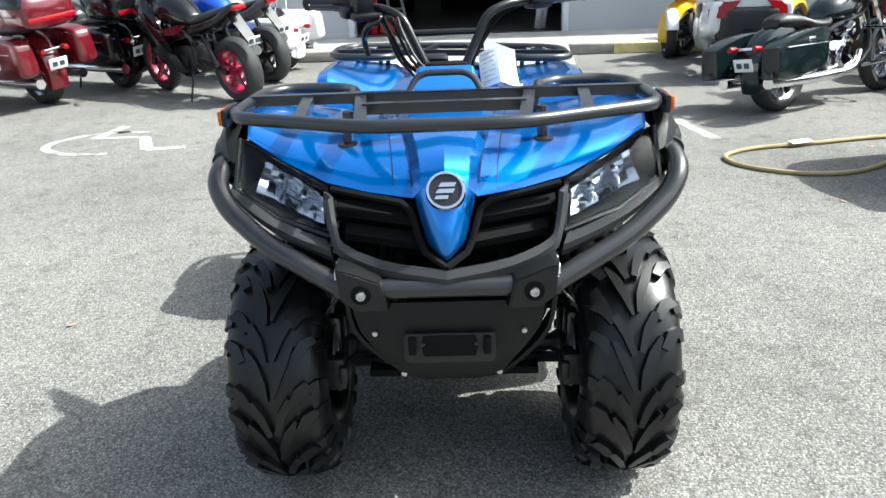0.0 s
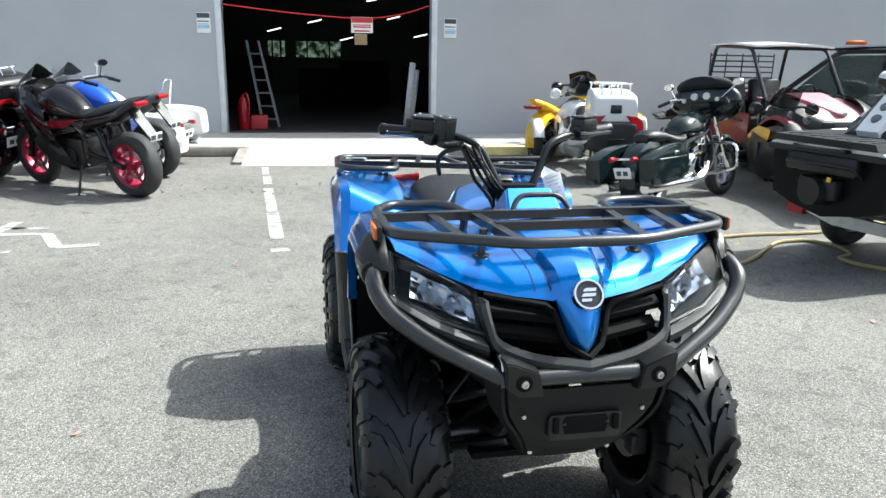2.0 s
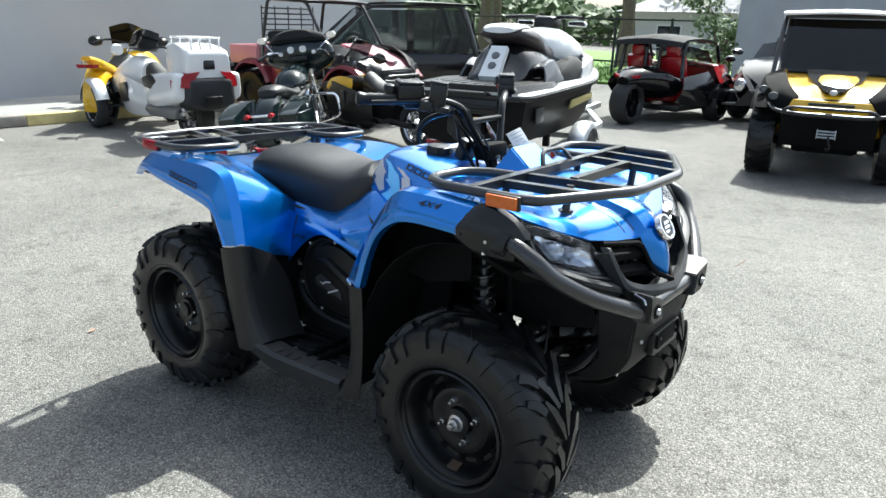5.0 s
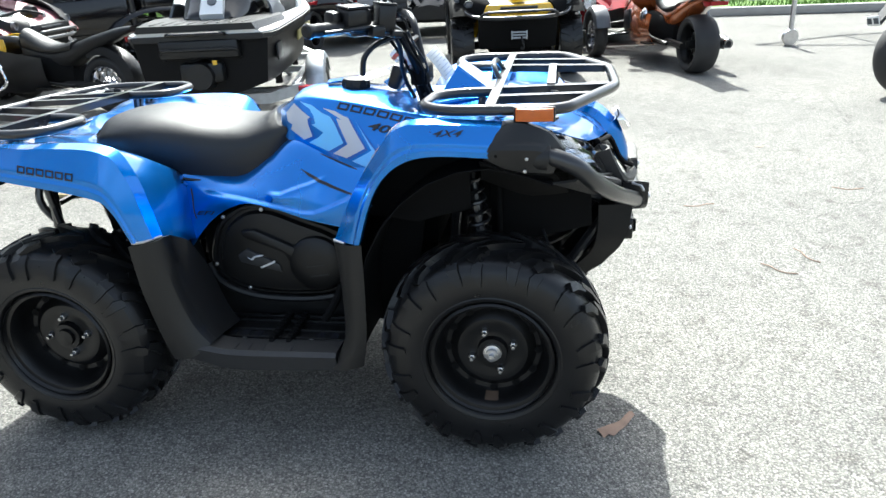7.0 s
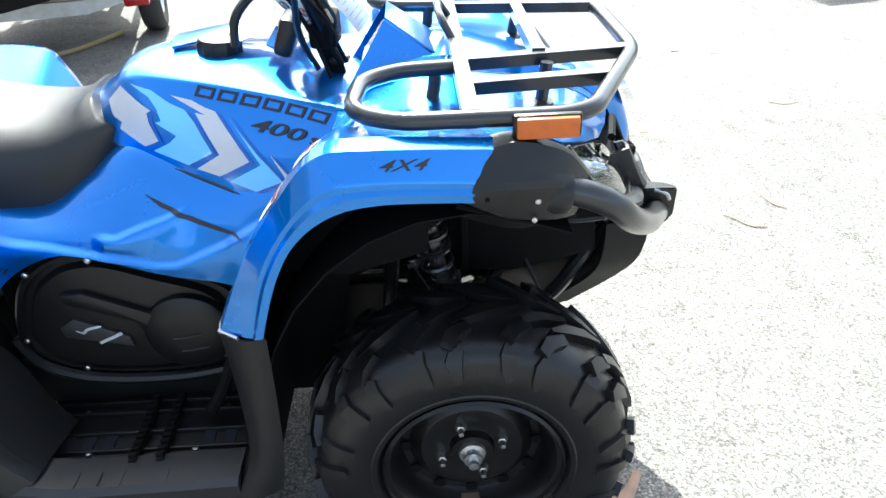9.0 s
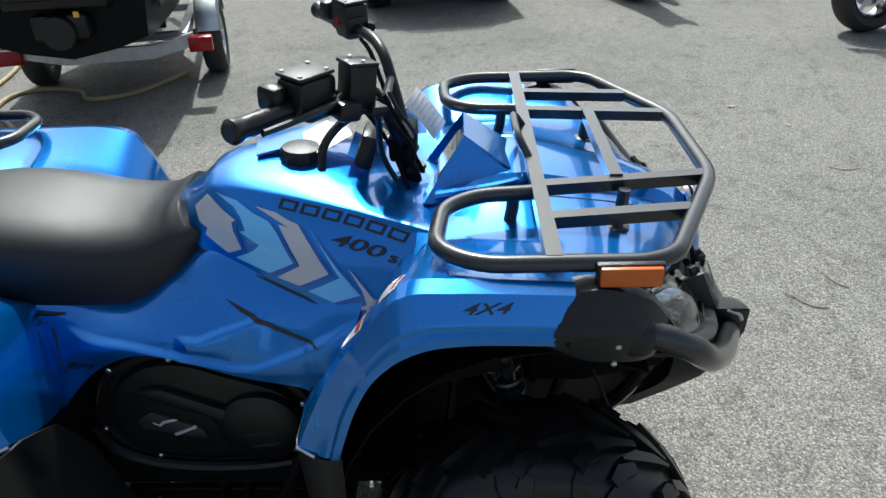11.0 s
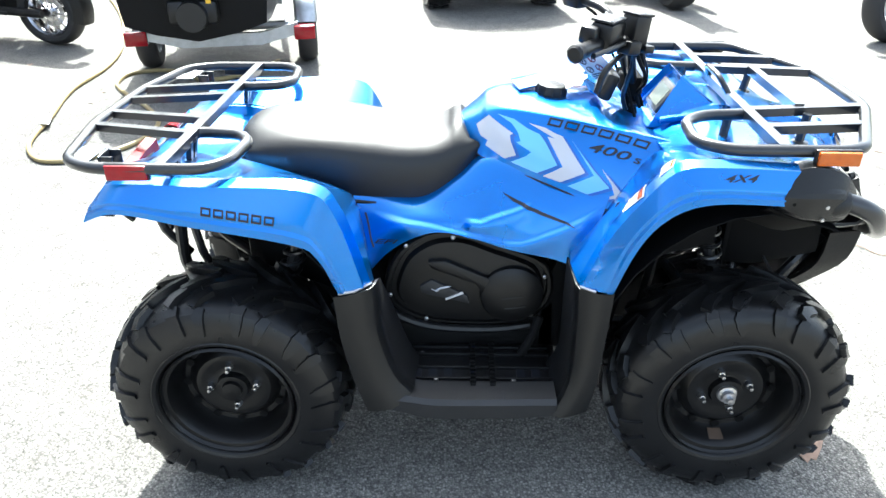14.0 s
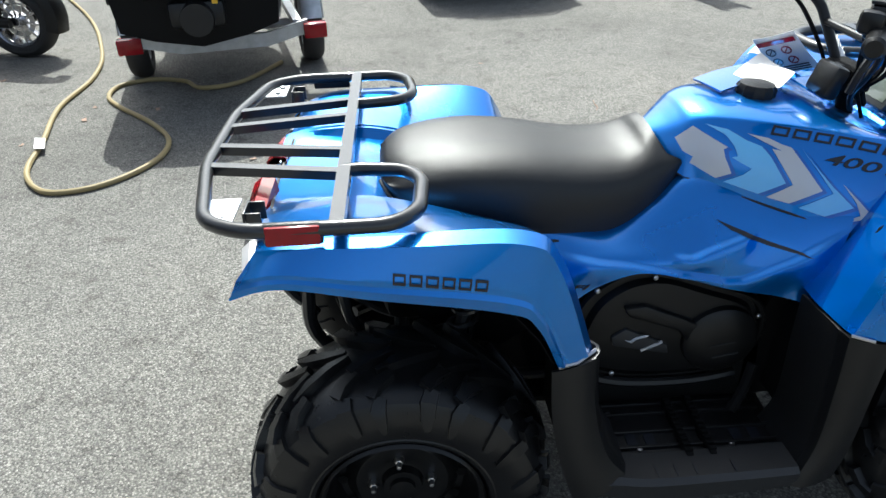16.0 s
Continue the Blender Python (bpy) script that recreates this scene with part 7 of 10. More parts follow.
def blob(b, secs, k=3, kr=2, sq=0.0):
    """A rounded body along x: (x, half width, z low, z high, z of the widest place)."""
    rings = []
    for x, w, z0, z1, zm in secs:
        a, f, c, d = 0.86 + 0.10 * sq, 0.55 + 0.33 * sq, 0.45 + 0.40 * sq, 0.08 * (1 - sq)
        e, g = 0.85 + 0.10 * sq, 0.60 + 0.32 * sq
        rings.append([(x, -w, zm), (x, -w * a, zm * (1 - f) + z1 * f), (x, -w * c, z1 - (z1 - zm) * d), (x, 0, z1), (x, w * c, z1 - (z1 - zm) * d), (x, w * a, zm * (1 - f) + z1 * f),
                      (x, w, zm), (x, w * e, zm * (1 - g) + z0 * g), (x, 0, z0), (x, -w * e, zm * (1 - g) + z0 * g)])
    return loft(b, rings, k=k, kr=kr)


def mudguard(b, x, y, R, w, a0, a1, n=9, drop=0.03):
    """A curved fender over a wheel, angles in degrees from straight ahead, up over the top."""
    rows = []
    for i in range(n):
        a = math.radians(a0 + (a1 - a0) * i / (n - 1))
        c, s = math.cos(a), math.sin(a)
        rows.append([(x + (R - drop) * c, y - w, R0_ + (R - drop) * s) for R0_ in (R * 0.93,)] + [(x + R * c, y - w * 0.8, R * 0.93 + R * s), (x + (R + 0.012) * c, y, R * 0.93 + (R + 0.012) * s), (x + R * c, y + w * 0.8, R * 0.93 + R * s)] + [(x + (R - drop) * c, y + w, R * 0.93 + (R - drop) * s)])
    sheet(b, rows, 2, 2, 0.005)


def motorbike(name, m, label, style, body, accent, rimm, wb=1.42, R=0.31, seatz=0.80, extras=(), plate_bars=True):
    """A parked motorcycle: forward x, rear axle at 0. style sport, cruiser or tourer."""
    t = thing(name, m, label, "motorcycle")
    cru = style != "sport"
    wr, wf = (0.18, 0.12) if not cru else (0.17, 0.13)
    sp = 5 if not cru else 9
    road_wheel(t, 0, 0, R, wr, rimm, sp)
    road_wheel(t, wb, 0, R * 0.98, wf, rimm, sp)
    top = Vector((wb - (0.34 if cru else 0.30), 0, 0.98 if cru else 0.92))
    for s in (-1, 1):
        b = B()
        rod(b, (wb, s * 0.085, R), (top.x, s * 0.085, top.z), 0.026 if cru else 0.023, 10)
        rod(b, (wb, s * 0.085, R), (wb + (top.x - wb) * 0.5, s * 0.085, R + (top.z - R) * 0.5), 0.032, 10)
        part("fork_leg", b, CHROME if cru else BLACKG, t)
        b = B()
        rod(b, (0, s * 0.12, R), (0.52, s * 0.10, 0.42), 0.026, 8)
        part("swing_arm", b, BLACKP if not cru else BLACKG, t)
        b = B()
        rod(b, (0.12, s * 0.13, R + 0.05), (0.26, s * 0.13, 0.66), 0.024, 10)
        part("shock", b, CHROME if cru else BLACKG, t)
    # engine
    b = B()
    box(b, (0.40, 0.30, 0.30), (0.70, 0, 0.40), None, 0.04)
    if cru:
        for a, dx in ((24, -0.10), (-22, 0.10)):
            for i in range(7):
                fin = pose(0.70 + dx, 0, 0.52, 0, -a, 0)
                box(b, (0.17, 0.16, 0.012), fin @ Vector((0, 0, 0.03 * i)), pose(0, 0, 0, 0, -a, 0), 0.004, 1)
        lathe(b, [(0.0, -0.19), (0.09, -0.185), (0.10, -0.15), (0.10, 0.15), (0.09, 0.185), (0, 0.19)], (0.72, 0, 0.40), "y", 24)
        lathe(b, [(0.0, -0.20), (0.07, -0.195), (0.08, -0.10), (0.08, 0.2), (0, 0.2)], (0.75, 0, 0.63), "y", 24)
    else:
        for i in range(6):
            box(b, (0.20, 0.32, 0.012), (0.82, 0, 0.56 + 0.022 * i), pose(0, 0, 0, 0, 20, 0))
        lathe(b, [(0.0, -0.19), (0.08, -0.18), (0.09, -0.12), (0.09, 0.12), (0.08, 0.18), (0, 0.19)], (0.66, 0, 0.38), "y", 20)
    part("engine", b, CHROME if cru and style == "cruiser" else ALU if cru else BLACKP, t, "finned engine")
    b = B()
    for s in (-1, 1):
        tube(b, [(top.x - 0.02, s * 0.05, top.z - 0.12), (wb - 0.62, s * 0.14, 0.74), (0.50, s * 0.12, 0.62), (0.50, s * 0.11, 0.36)], 0.022, 8, 3)
        tube(b, [(top.x - 0.02, s * 0.04, top.z - 0.16), (wb - 0.42, s * 0.12, 0.42), (0.72, s * 0.13, 0.24), (0.50, s * 0.11, 0.30)], 0.018, 8, 3)
        tube(b, [(0.50, s * 0.11, 0.64), (0.05, s * 0.09, 0.74)], 0.016, 8)
    part("frame", b, BLACKG if not cru else BLACKP, t)
    # tank and seat
    b = B()
    if cru:
        blob(b, [(0.52, 0.09, 0.70, 0.80, 0.76), (0.62, 0.15, 0.68, 0.90, 0.78), (0.85, 0.17, 0.68, 0.96, 0.80), (1.02, 0.12, 0.76, 0.97, 0.86), (1.10, 0.05, 0.84, 0.95, 0.90)])
    else:
        blob(b, [(0.50, 0.08, 0.72, 0.80, 0.76), (0.62, 0.13, 0.70, 0.92, 0.78), (0.82, 0.18, 0.70, 1.02, 0.85), (1.00, 0.17, 0.76, 1.00, 0.88), (1.12, 0.10, 0.82, 0.93, 0.88)])
    part("fuel_tank", b, body, t, sharp=1.0)
    b = B()
    if cru:
        blob(b, [(-0.10, 0.08, 0.70, 0.78, 0.74), (0.0, 0.13, 0.68, 0.82, 0.75), (0.18, 0.14, 0.68, 0.80, 0.74), (0.30, 0.18, 0.66, 0.76, 0.70), (0.50, 0.17, 0.66, 0.74, 0.70), (0.60, 0.09, 0.70, 0.80, 0.75)])
    else:
        blob(b, [(-0.14, 0.07, 0.88, 0.92, 0.90), (0.0, 0.12, 0.82, 0.89, 0.85), (0.22, 0.15, 0.76, 0.86, 0.80), (0.40, 0.15, 0.74, 0.80, 0.77), (0.56, 0.10, 0.74, 0.82, 0.78)])
    part("seat", b, VINYL, t, sharp=1.0)
    # fenders, tail
    b = B()
    mudguard(b, wb, 0, R + 0.03, wf * 0.62, 20, 150 if cru else 130)
    part("front_fender", b, body, t)
    if cru:
        b = B()
        mudguard(b, 0, 0, R + 0.05, wr * 0.62, 40, 205, drop=0.09)
        part("rear_fender", b, body, t)
        lx, lz = -0.40, 0.50
    else:
        b = B()
        blob(b, [(-0.22, 0.05, 0.87, 0.93, 0.90), (-0.12, 0.10, 0.80, 0.92, 0.86), (0.05, 0.14, 0.70, 0.84, 0.78), (0.4, 0.15, 0.62, 0.78, 0.72)])
        part("tail_fairing", b, accent, t, sharp=1.0)
        b = B()
        loft(b, [[(-0.14, -0.06, 0.82), (-0.14, 0.06, 0.82), (-0.11, 0.05, 0.81), (-0.11, -0.05, 0.81)], [(-0.36, -0.05, 0.58), (-0.36, 0.05, 0.58), (-0.335, 0.05, 0.57), (-0.335, -0.05, 0.57)]])
        part("plate_hanger", b, BLACKP, t)
        lx, lz = -0.235, 0.89
    if cru:
        for s in (-1, 1):
            b = B()
            lathe(b, [(0, -0.05), (0.024, -0.045), (0.029, 0), (0.02, 0.04), (0, 0.05)], (lx - 0.02, s * 0.12, lz + 0.06), "x", 14)
            part("tail_lamp", b, REDL, t, "red tail lamp")
    else:
        b = B()
        box(b, (0.06, 0.14, 0.05), (lx, 0, lz), None, 0.015)
        part("tail_lamp", b, REDL, t, "red tail lamp")
    if cru:
        b = B()
        box(b, (0.02, 0.20, 0.024), (lx - 0.004, 0, lz + 0.06), None, 0.008)
        part("lamp_bar", b, CHROME, t, "chrome lamp bar")
    b = B()
    px, pz = (-0.445, 0.43) if cru else (-0.37, 0.60)
    box(b, (0.006, 0.18 if cru else 0.13, 0.11 if cru else 0.08), (px, 0, pz), pose(0, 0, 0, 0, -15, 0), 0.003)
    pl = part("number_plate", b, WHITEP, t, "white plate with dark bars")
    for k in (-0.036, 0.036):
        b = B()
        box(b, (0.003, 0.050, 0.045), (px - 0.0045, k, pz - 0.002), pose(0, 0, 0, 0, -15, 0))
        part("plate_bar", b, DKBLUE, pl)
    # bars, mirrors, lamp
    b = B()
    hz = 1.10 if cru else 1.02
    pts = [(top.x - 0.30, -0.40, hz - 0.06), (top.x - 0.16, -0.30, hz), (top.x - 0.02, -0.12, hz - 0.01), (top.x, 0, hz - 0.02)]
    tube(b, pts + [(p[0], -p[1], p[2]) for p in pts[2::-1]], 0.012, 8, 3)
    hbp = part("handlebar", b, CHROME if cru else BLACKG, t)
    for s in (-1, 1):
        b = B()
        rod(b, (top.x - 0.30, s * 0.40, hz - 0.06), (top.x - 0.20, s * 0.32, hz - 0.015), 0.019, 10)
        part("grip", b, RUBBER, hbp)
        if style == "tourer" or "plain" in extras:
            continue
        b = B()
        rod(b, (top.x - 0.14, s * 0.26, hz), (top.x - 0.06, s * 0.38, hz + 0.13), 0.007, 6)
        n0 = len(b.verts)
        blob(b, [(top.x - 0.085, 0.05, hz + 0.11, hz + 0.18, hz + 0.145), (top.x - 0.05, 0.055, hz + 0.105, hz + 0.185, hz + 0.145), (top.x - 0.02, 0.02, hz + 0.13, hz + 0.16, hz + 0.145)])
        for v in b.verts[:][n0:]:
            v.co.y += s * 0.40
        part("mirror", b, CHROME if cru else BLACKG, t)
    b = B()
    lathe(b, [(0, 0.10), (0.07, 0.095), (0.085, 0.04), (0.06, -0.05), (0, -0.07)], (top.x + 0.10, 0, top.z - 0.06), "x", 20)
    part("headlamp", b, CHROME, t)
    # exhausts
    for s in ((-1, 1) if cru else (-1,)):
        b = B()
        if cru:
            tube(b, [(0.95, s * 0.16, 0.42), (0.80, s * 0.20, 0.30), (0.45, s * 0.21, 0.26), (-0.42, s * 0.22, 0.28)], [0.028, 0.035, 0.045, 0.048], 12, 3)
        else:
            tube(b, [(0.95, s * 0.10, 0.40), (0.80, s * 0.14, 0.24), (0.50, s * 0.16, 0.24), (0.30, s * 0.18, 0.30), (-0.10, s * 0.19, 0.46)], [0.022, 0.024, 0.04, 0.055, 0.05], 12, 3)
        part("exhaust", b, CHROME if cru else BLACKP, t)
    b = B()
    rod(b, (0.55, 0.15, 0.30), (0.50, 0.30, 0.0), 0.012, 8)
    box(b, (0.06, 0.04, 0.01), (0.50, 0.30, 0.006))
    part("side_stand", b, BLACKP, t)
    if style == "sport":
        for s in (-1, 1):
            b = B()
            rows = [[(wb + 0.02, s * 0.09, 0.92), (wb - 0.10, s * 0.20, 0.86), (wb - 0.22, s * 0.22, 0.66), (wb - 0.38, s * 0.20, 0.40)],
                    [(wb - 0.20, s * 0.14, 1.04), (wb - 0.30, s * 0.23, 0.88), (wb - 0.45, s * 0.24, 0.64), (wb - 0.60, s * 0.20, 0.30)],
                    [(wb - 0.40, s * 0.14, 0.90), (wb - 0.52, s * 0.20, 0.78), (wb - 0.66, s * 0.22, 0.56), (wb - 0.85, s * 0.18, 0.28)]]
            sheet(b, rows, 3, 3, 0.005)
            part("side_fairing", b, accent if "twotone" in extras else body, t)
        b = B()
        blob(b, [(wb - 0.36, 0.13, 0.88, 1.08, 0.96), (wb - 0.16, 0.17, 0.80, 1.06, 0.92), (wb + 0.02, 0.12, 0.80, 0.98, 0.88), (wb + 0.10, 0.04, 0.84, 0.92, 0.88)])
        part("nose_fairing", b, accent, t, sharp=1.0)
        b = B()
        sheet(b, [[(wb - 0.34, -0.12, 1.10), (wb - 0.30, 0, 1.22), (wb - 0.34, 0.12, 1.10)], [(wb - 0.14, -0.13, 1.04), (wb - 0.08, 0, 1.09), (wb - 0.14, 0.13, 1.04)]], 3, 4, 0.004)
        part("windscreen", b, SMOKE if "tall" not in extras else CLOTH, t, "smoked windscreen")
        b = B()
        prism(b, [(0.36, 0.76), (0.95, 0.70), (1.0, 0.64), (0.60, 0.66)], "y", -0.215, -0.205)
        prism(b, [(0.36, 0.76), (0.95, 0.70), (1.0, 0.64), (0.60, 0.66)], "y", 0.205, 0.215)
        part("side_stripe", b, MAROON if "stripe" in extras else GREYG, t)
    if "bags" in extras:
        for s in (-1, 1):
            b = B()
            blob(b, [(-0.50, 0.07, 0.33, 0.54, 0.45), (-0.47, 0.085, 0.31, 0.58, 0.46), (-0.16, 0.10, 0.32, 0.66, 0.50), (0.10, 0.095, 0.36, 0.68, 0.52), (0.16, 0.06, 0.42, 0.64, 0.53)] if style == "cruiser" and body is DKGREEN else
                 [(-0.50, 0.06, 0.40, 0.62, 0.50), (-0.44, 0.10, 0.36, 0.70, 0.52), (-0.10, 0.12, 0.33, 0.73, 0.54), (0.22, 0.11, 0.34, 0.72, 0.54), (0.30, 0.05, 0.42, 0.66, 0.54)], sq=0.95 if body is DKGREEN else 0.75)
            b.transform(Matrix.Translation((0, s * 0.30, 0)))
            bg = part("saddlebag", b, body, t, "hard saddlebag with lid", sharp=0.9)
            b = B()
            box(b, (0.56, 0.012, 0.010), (-0.14, s * (0.395 if body is DKGREEN else 0.415), 0.56 if body is DKGREEN else 0.60), None, 0.004)
            box(b, (0.08, 0.014, 0.04), (-0.12, s * (0.396 if body is DKGREEN else 0.415), 0.60), None, 0.006)
            part("bag_trim", b, CHROME, bg)
    if "box" in extras:
        b = B()
        blob(b, [(-0.62, 0.18, 0.80, 1.00, 0.90), (-0.55, 0.27, 0.77, 1.08, 0.92), (-0.25, 0.29, 0.77, 1.12, 0.92), (-0.05, 0.25, 0.78, 1.08, 0.92), (0.02, 0.14, 0.82, 1.0, 0.92)], sq=0.6)
        tb = part("top_box", b, body, t, "large top case", sharp=0.9)
        b = B()
        blob(b, [(-0.60, 0.20, 0.98, 1.02, 1.0), (-0.54, 0.285, 0.97, 1.085, 1.0), (-0.25, 0.305, 0.97, 1.128, 1.0), (-0.06, 0.265, 0.97, 1.085, 1.0), (0.01, 0.17, 0.98, 1.02, 1.0)], sq=0.5)
        part("box_lid", b, BLACKG, tb, "gloss black lid")
        b = B()
        for yy in (-0.14, 0, 0.14):
            tube(b, rounded([(-0.50, yy, 1.08), (-0.48, yy, 1.15), (-0.12, yy, 1.15), (-0.10, yy, 1.08)], 0.03), 0.009, 8)
        tube(b, [(-0.42, -0.2, 1.15), (-0.42, 0.2, 1.15)], 0.009, 8)
        tube(b, [(-0.18, -0.2, 1.15), (-0.18, 0.2, 1.15)], 0.009, 8)
        part("luggage_rack", b, CHROME, tb)
        b = B()
        box(b, (0.03, 0.46, 0.05), (-0.61, 0, 0.86), None, 0.012)
        part("box_reflector", b, REDL, tb)
        b = B()
        blob(b, [(0.02, 0.22, 0.84, 1.04, 0.95), (0.10, 0.20, 0.84, 1.10, 0.96), (0.16, 0.16, 0.86, 1.02, 0.95)])
        part("backrest", b, VINYL, t)
    if "fairing" in extras:
        b = B()
        blob(b, [(wb - 0.44, 0.30, 0.98, 1.16, 1.06), (wb - 0.36, 0.40, 0.90, 1.26, 1.06), (wb - 0.20, 0.36, 0.84, 1.24, 1.02), (wb - 0.05, 0.22, 0.82, 1.12, 0.96), (wb + 0.02, 0.10, 0.86, 1.02, 0.94)])
        fa = part("bat_fairing", b, body, t, "wide handlebar fairing with round dials", sharp=0.9)
        b = B()
        blob(b, [(wb - 0.46, 0.20, 1.24, 1.33, 1.25), (wb - 0.38, 0.32, 1.18, 1.335, 1.22), (wb - 0.26, 0.30, 1.14, 1.27, 1.19), (wb - 0.14, 0.16, 1.12, 1.19, 1.15)])
        part("windscreen", b, CLOTH, fa, "dark tinted windscreen")
        for yy, zz, r in ((-0.07, 1.12, 0.038), (0.07, 1.12, 0.038), (-0.19, 1.08, 0.022), (0.19, 1.08, 0.022)):
            b = B()
            lathe(b, [(r, 0.0), (r, -0.03), (r * 0.85, -0.032), (r * 0.8, -0.024), (0, -0.024)], (wb - 0.435, yy, zz), "x", 20)
            part("dial", b, WHITEP, fa, "round dial")
        b = B()
        box(b, (0.02, 0.22, 0.06), (wb - 0.46, 0, 1.02), None, 0.008)
        part("radio", b, BLACKP, fa)
    if "guard" in extras:
        b = B()
        for s in (-1, 1):
            tube(b, rounded([(wb - 0.40, s * 0.06, 0.62), (wb - 0.40, s * 0.38, 0.60), (wb - 0.42, s * 0.40, 0.34), (wb - 0.44, s * 0.08, 0.28)], 0.08), 0.016, 10)
        part("crash_bar", b, CHROME, t, "chrome crash bar")
    if "sissy" in extras:
        b = B()
        tube(b, rounded([(-0.10, -0.12, 0.70), (-0.24, -0.08, 1.12), (-0.24, 0.08, 1.12), (-0.10, 0.12, 0.70)], 0.06), 0.010, 8)
        part("sissy_bar", b, CHROME, t, "chrome backrest hoop")
    return t


CH_RIM = mat("polished rim", (0.5, 0.5, 0.52), 0.2, 1.0, vary=0.1)
RED_RIM = mat("red rim", (0.28, 0.015, 0.045), 0.3, vary=0.1)
LEAN = -7
motorbike("sport_motorcycle", pose(-2.06, 5.50, 0, LEAN, 0, 140), "black sport motorcycle with red wheels and stripe", "sport", BLACKG, BLACKG, RED_RIM, extras=("stripe", "tall", "plain"))
motorbike("blue_motorcycle", pose(-2.07, 6.72, 0, LEAN, 0, 142), "bright blue motorcycle with black wheels", "sport", BLUEP, GREYG, RIMB, extras=())
motorbike("white_cruiser", pose(-2.17, 7.75, 0, LEAN, 0, 150) @ Matrix.Diagonal((0.92, 0.92, 0.92, 1)), "white cruiser motorcycle with chrome backrest hoop", "cruiser", WHITEG, WHITEG, CH_RIM, wb=1.6, extras=("bags", "sissy"))
motorbike("red_tourer", pose(-4.16, 5.80, 0, LEAN, 0, 146), "deep red touring motorcycle with top case and saddlebags", "tourer", MAROON, MAROON, CH_RIM, wb=1.65, R=0.32, extras=("bags", "box"))
motorbike("black_tourer", pose(-3.75, 6.75, 0, LEAN, 0, 146), "black touring motorcycle with a red-edged top case", "tourer", BLACKG, BLACKG, RIMB, wb=1.6, extras=("bags", "box"))
motorbike("cream_motorcycle", pose(-4.68, 5.02, 0, LEAN, 0, 146), "white touring motorcycle with rounded saddlebags", "tourer", WHITEG, WHITEG, CH_RIM, wb=1.6, extras=("bags",))
motorbike("black_cruiser", pose(2.52, 4.22, 0, 0, 0, 32.5) @ pose(0, 0, 0, LEAN, 0, 0) @ Matrix.Diagonal((0.9, 0.9, 0.9, 1)), "black touring cruiser with chrome engine and fairing", "cruiser", DKGREEN, DKGREEN, CH_RIM, wb=1.58, R=0.32, extras=("bags", "fairing", "guard"))
motorbike("parked_black_motorcycle", pose(4.32, -2.92, 0, LEAN, 0, -72), "black motorcycle parked at the edge of the lot", "sport", BLACKG, BLACKG, CH_RIM)


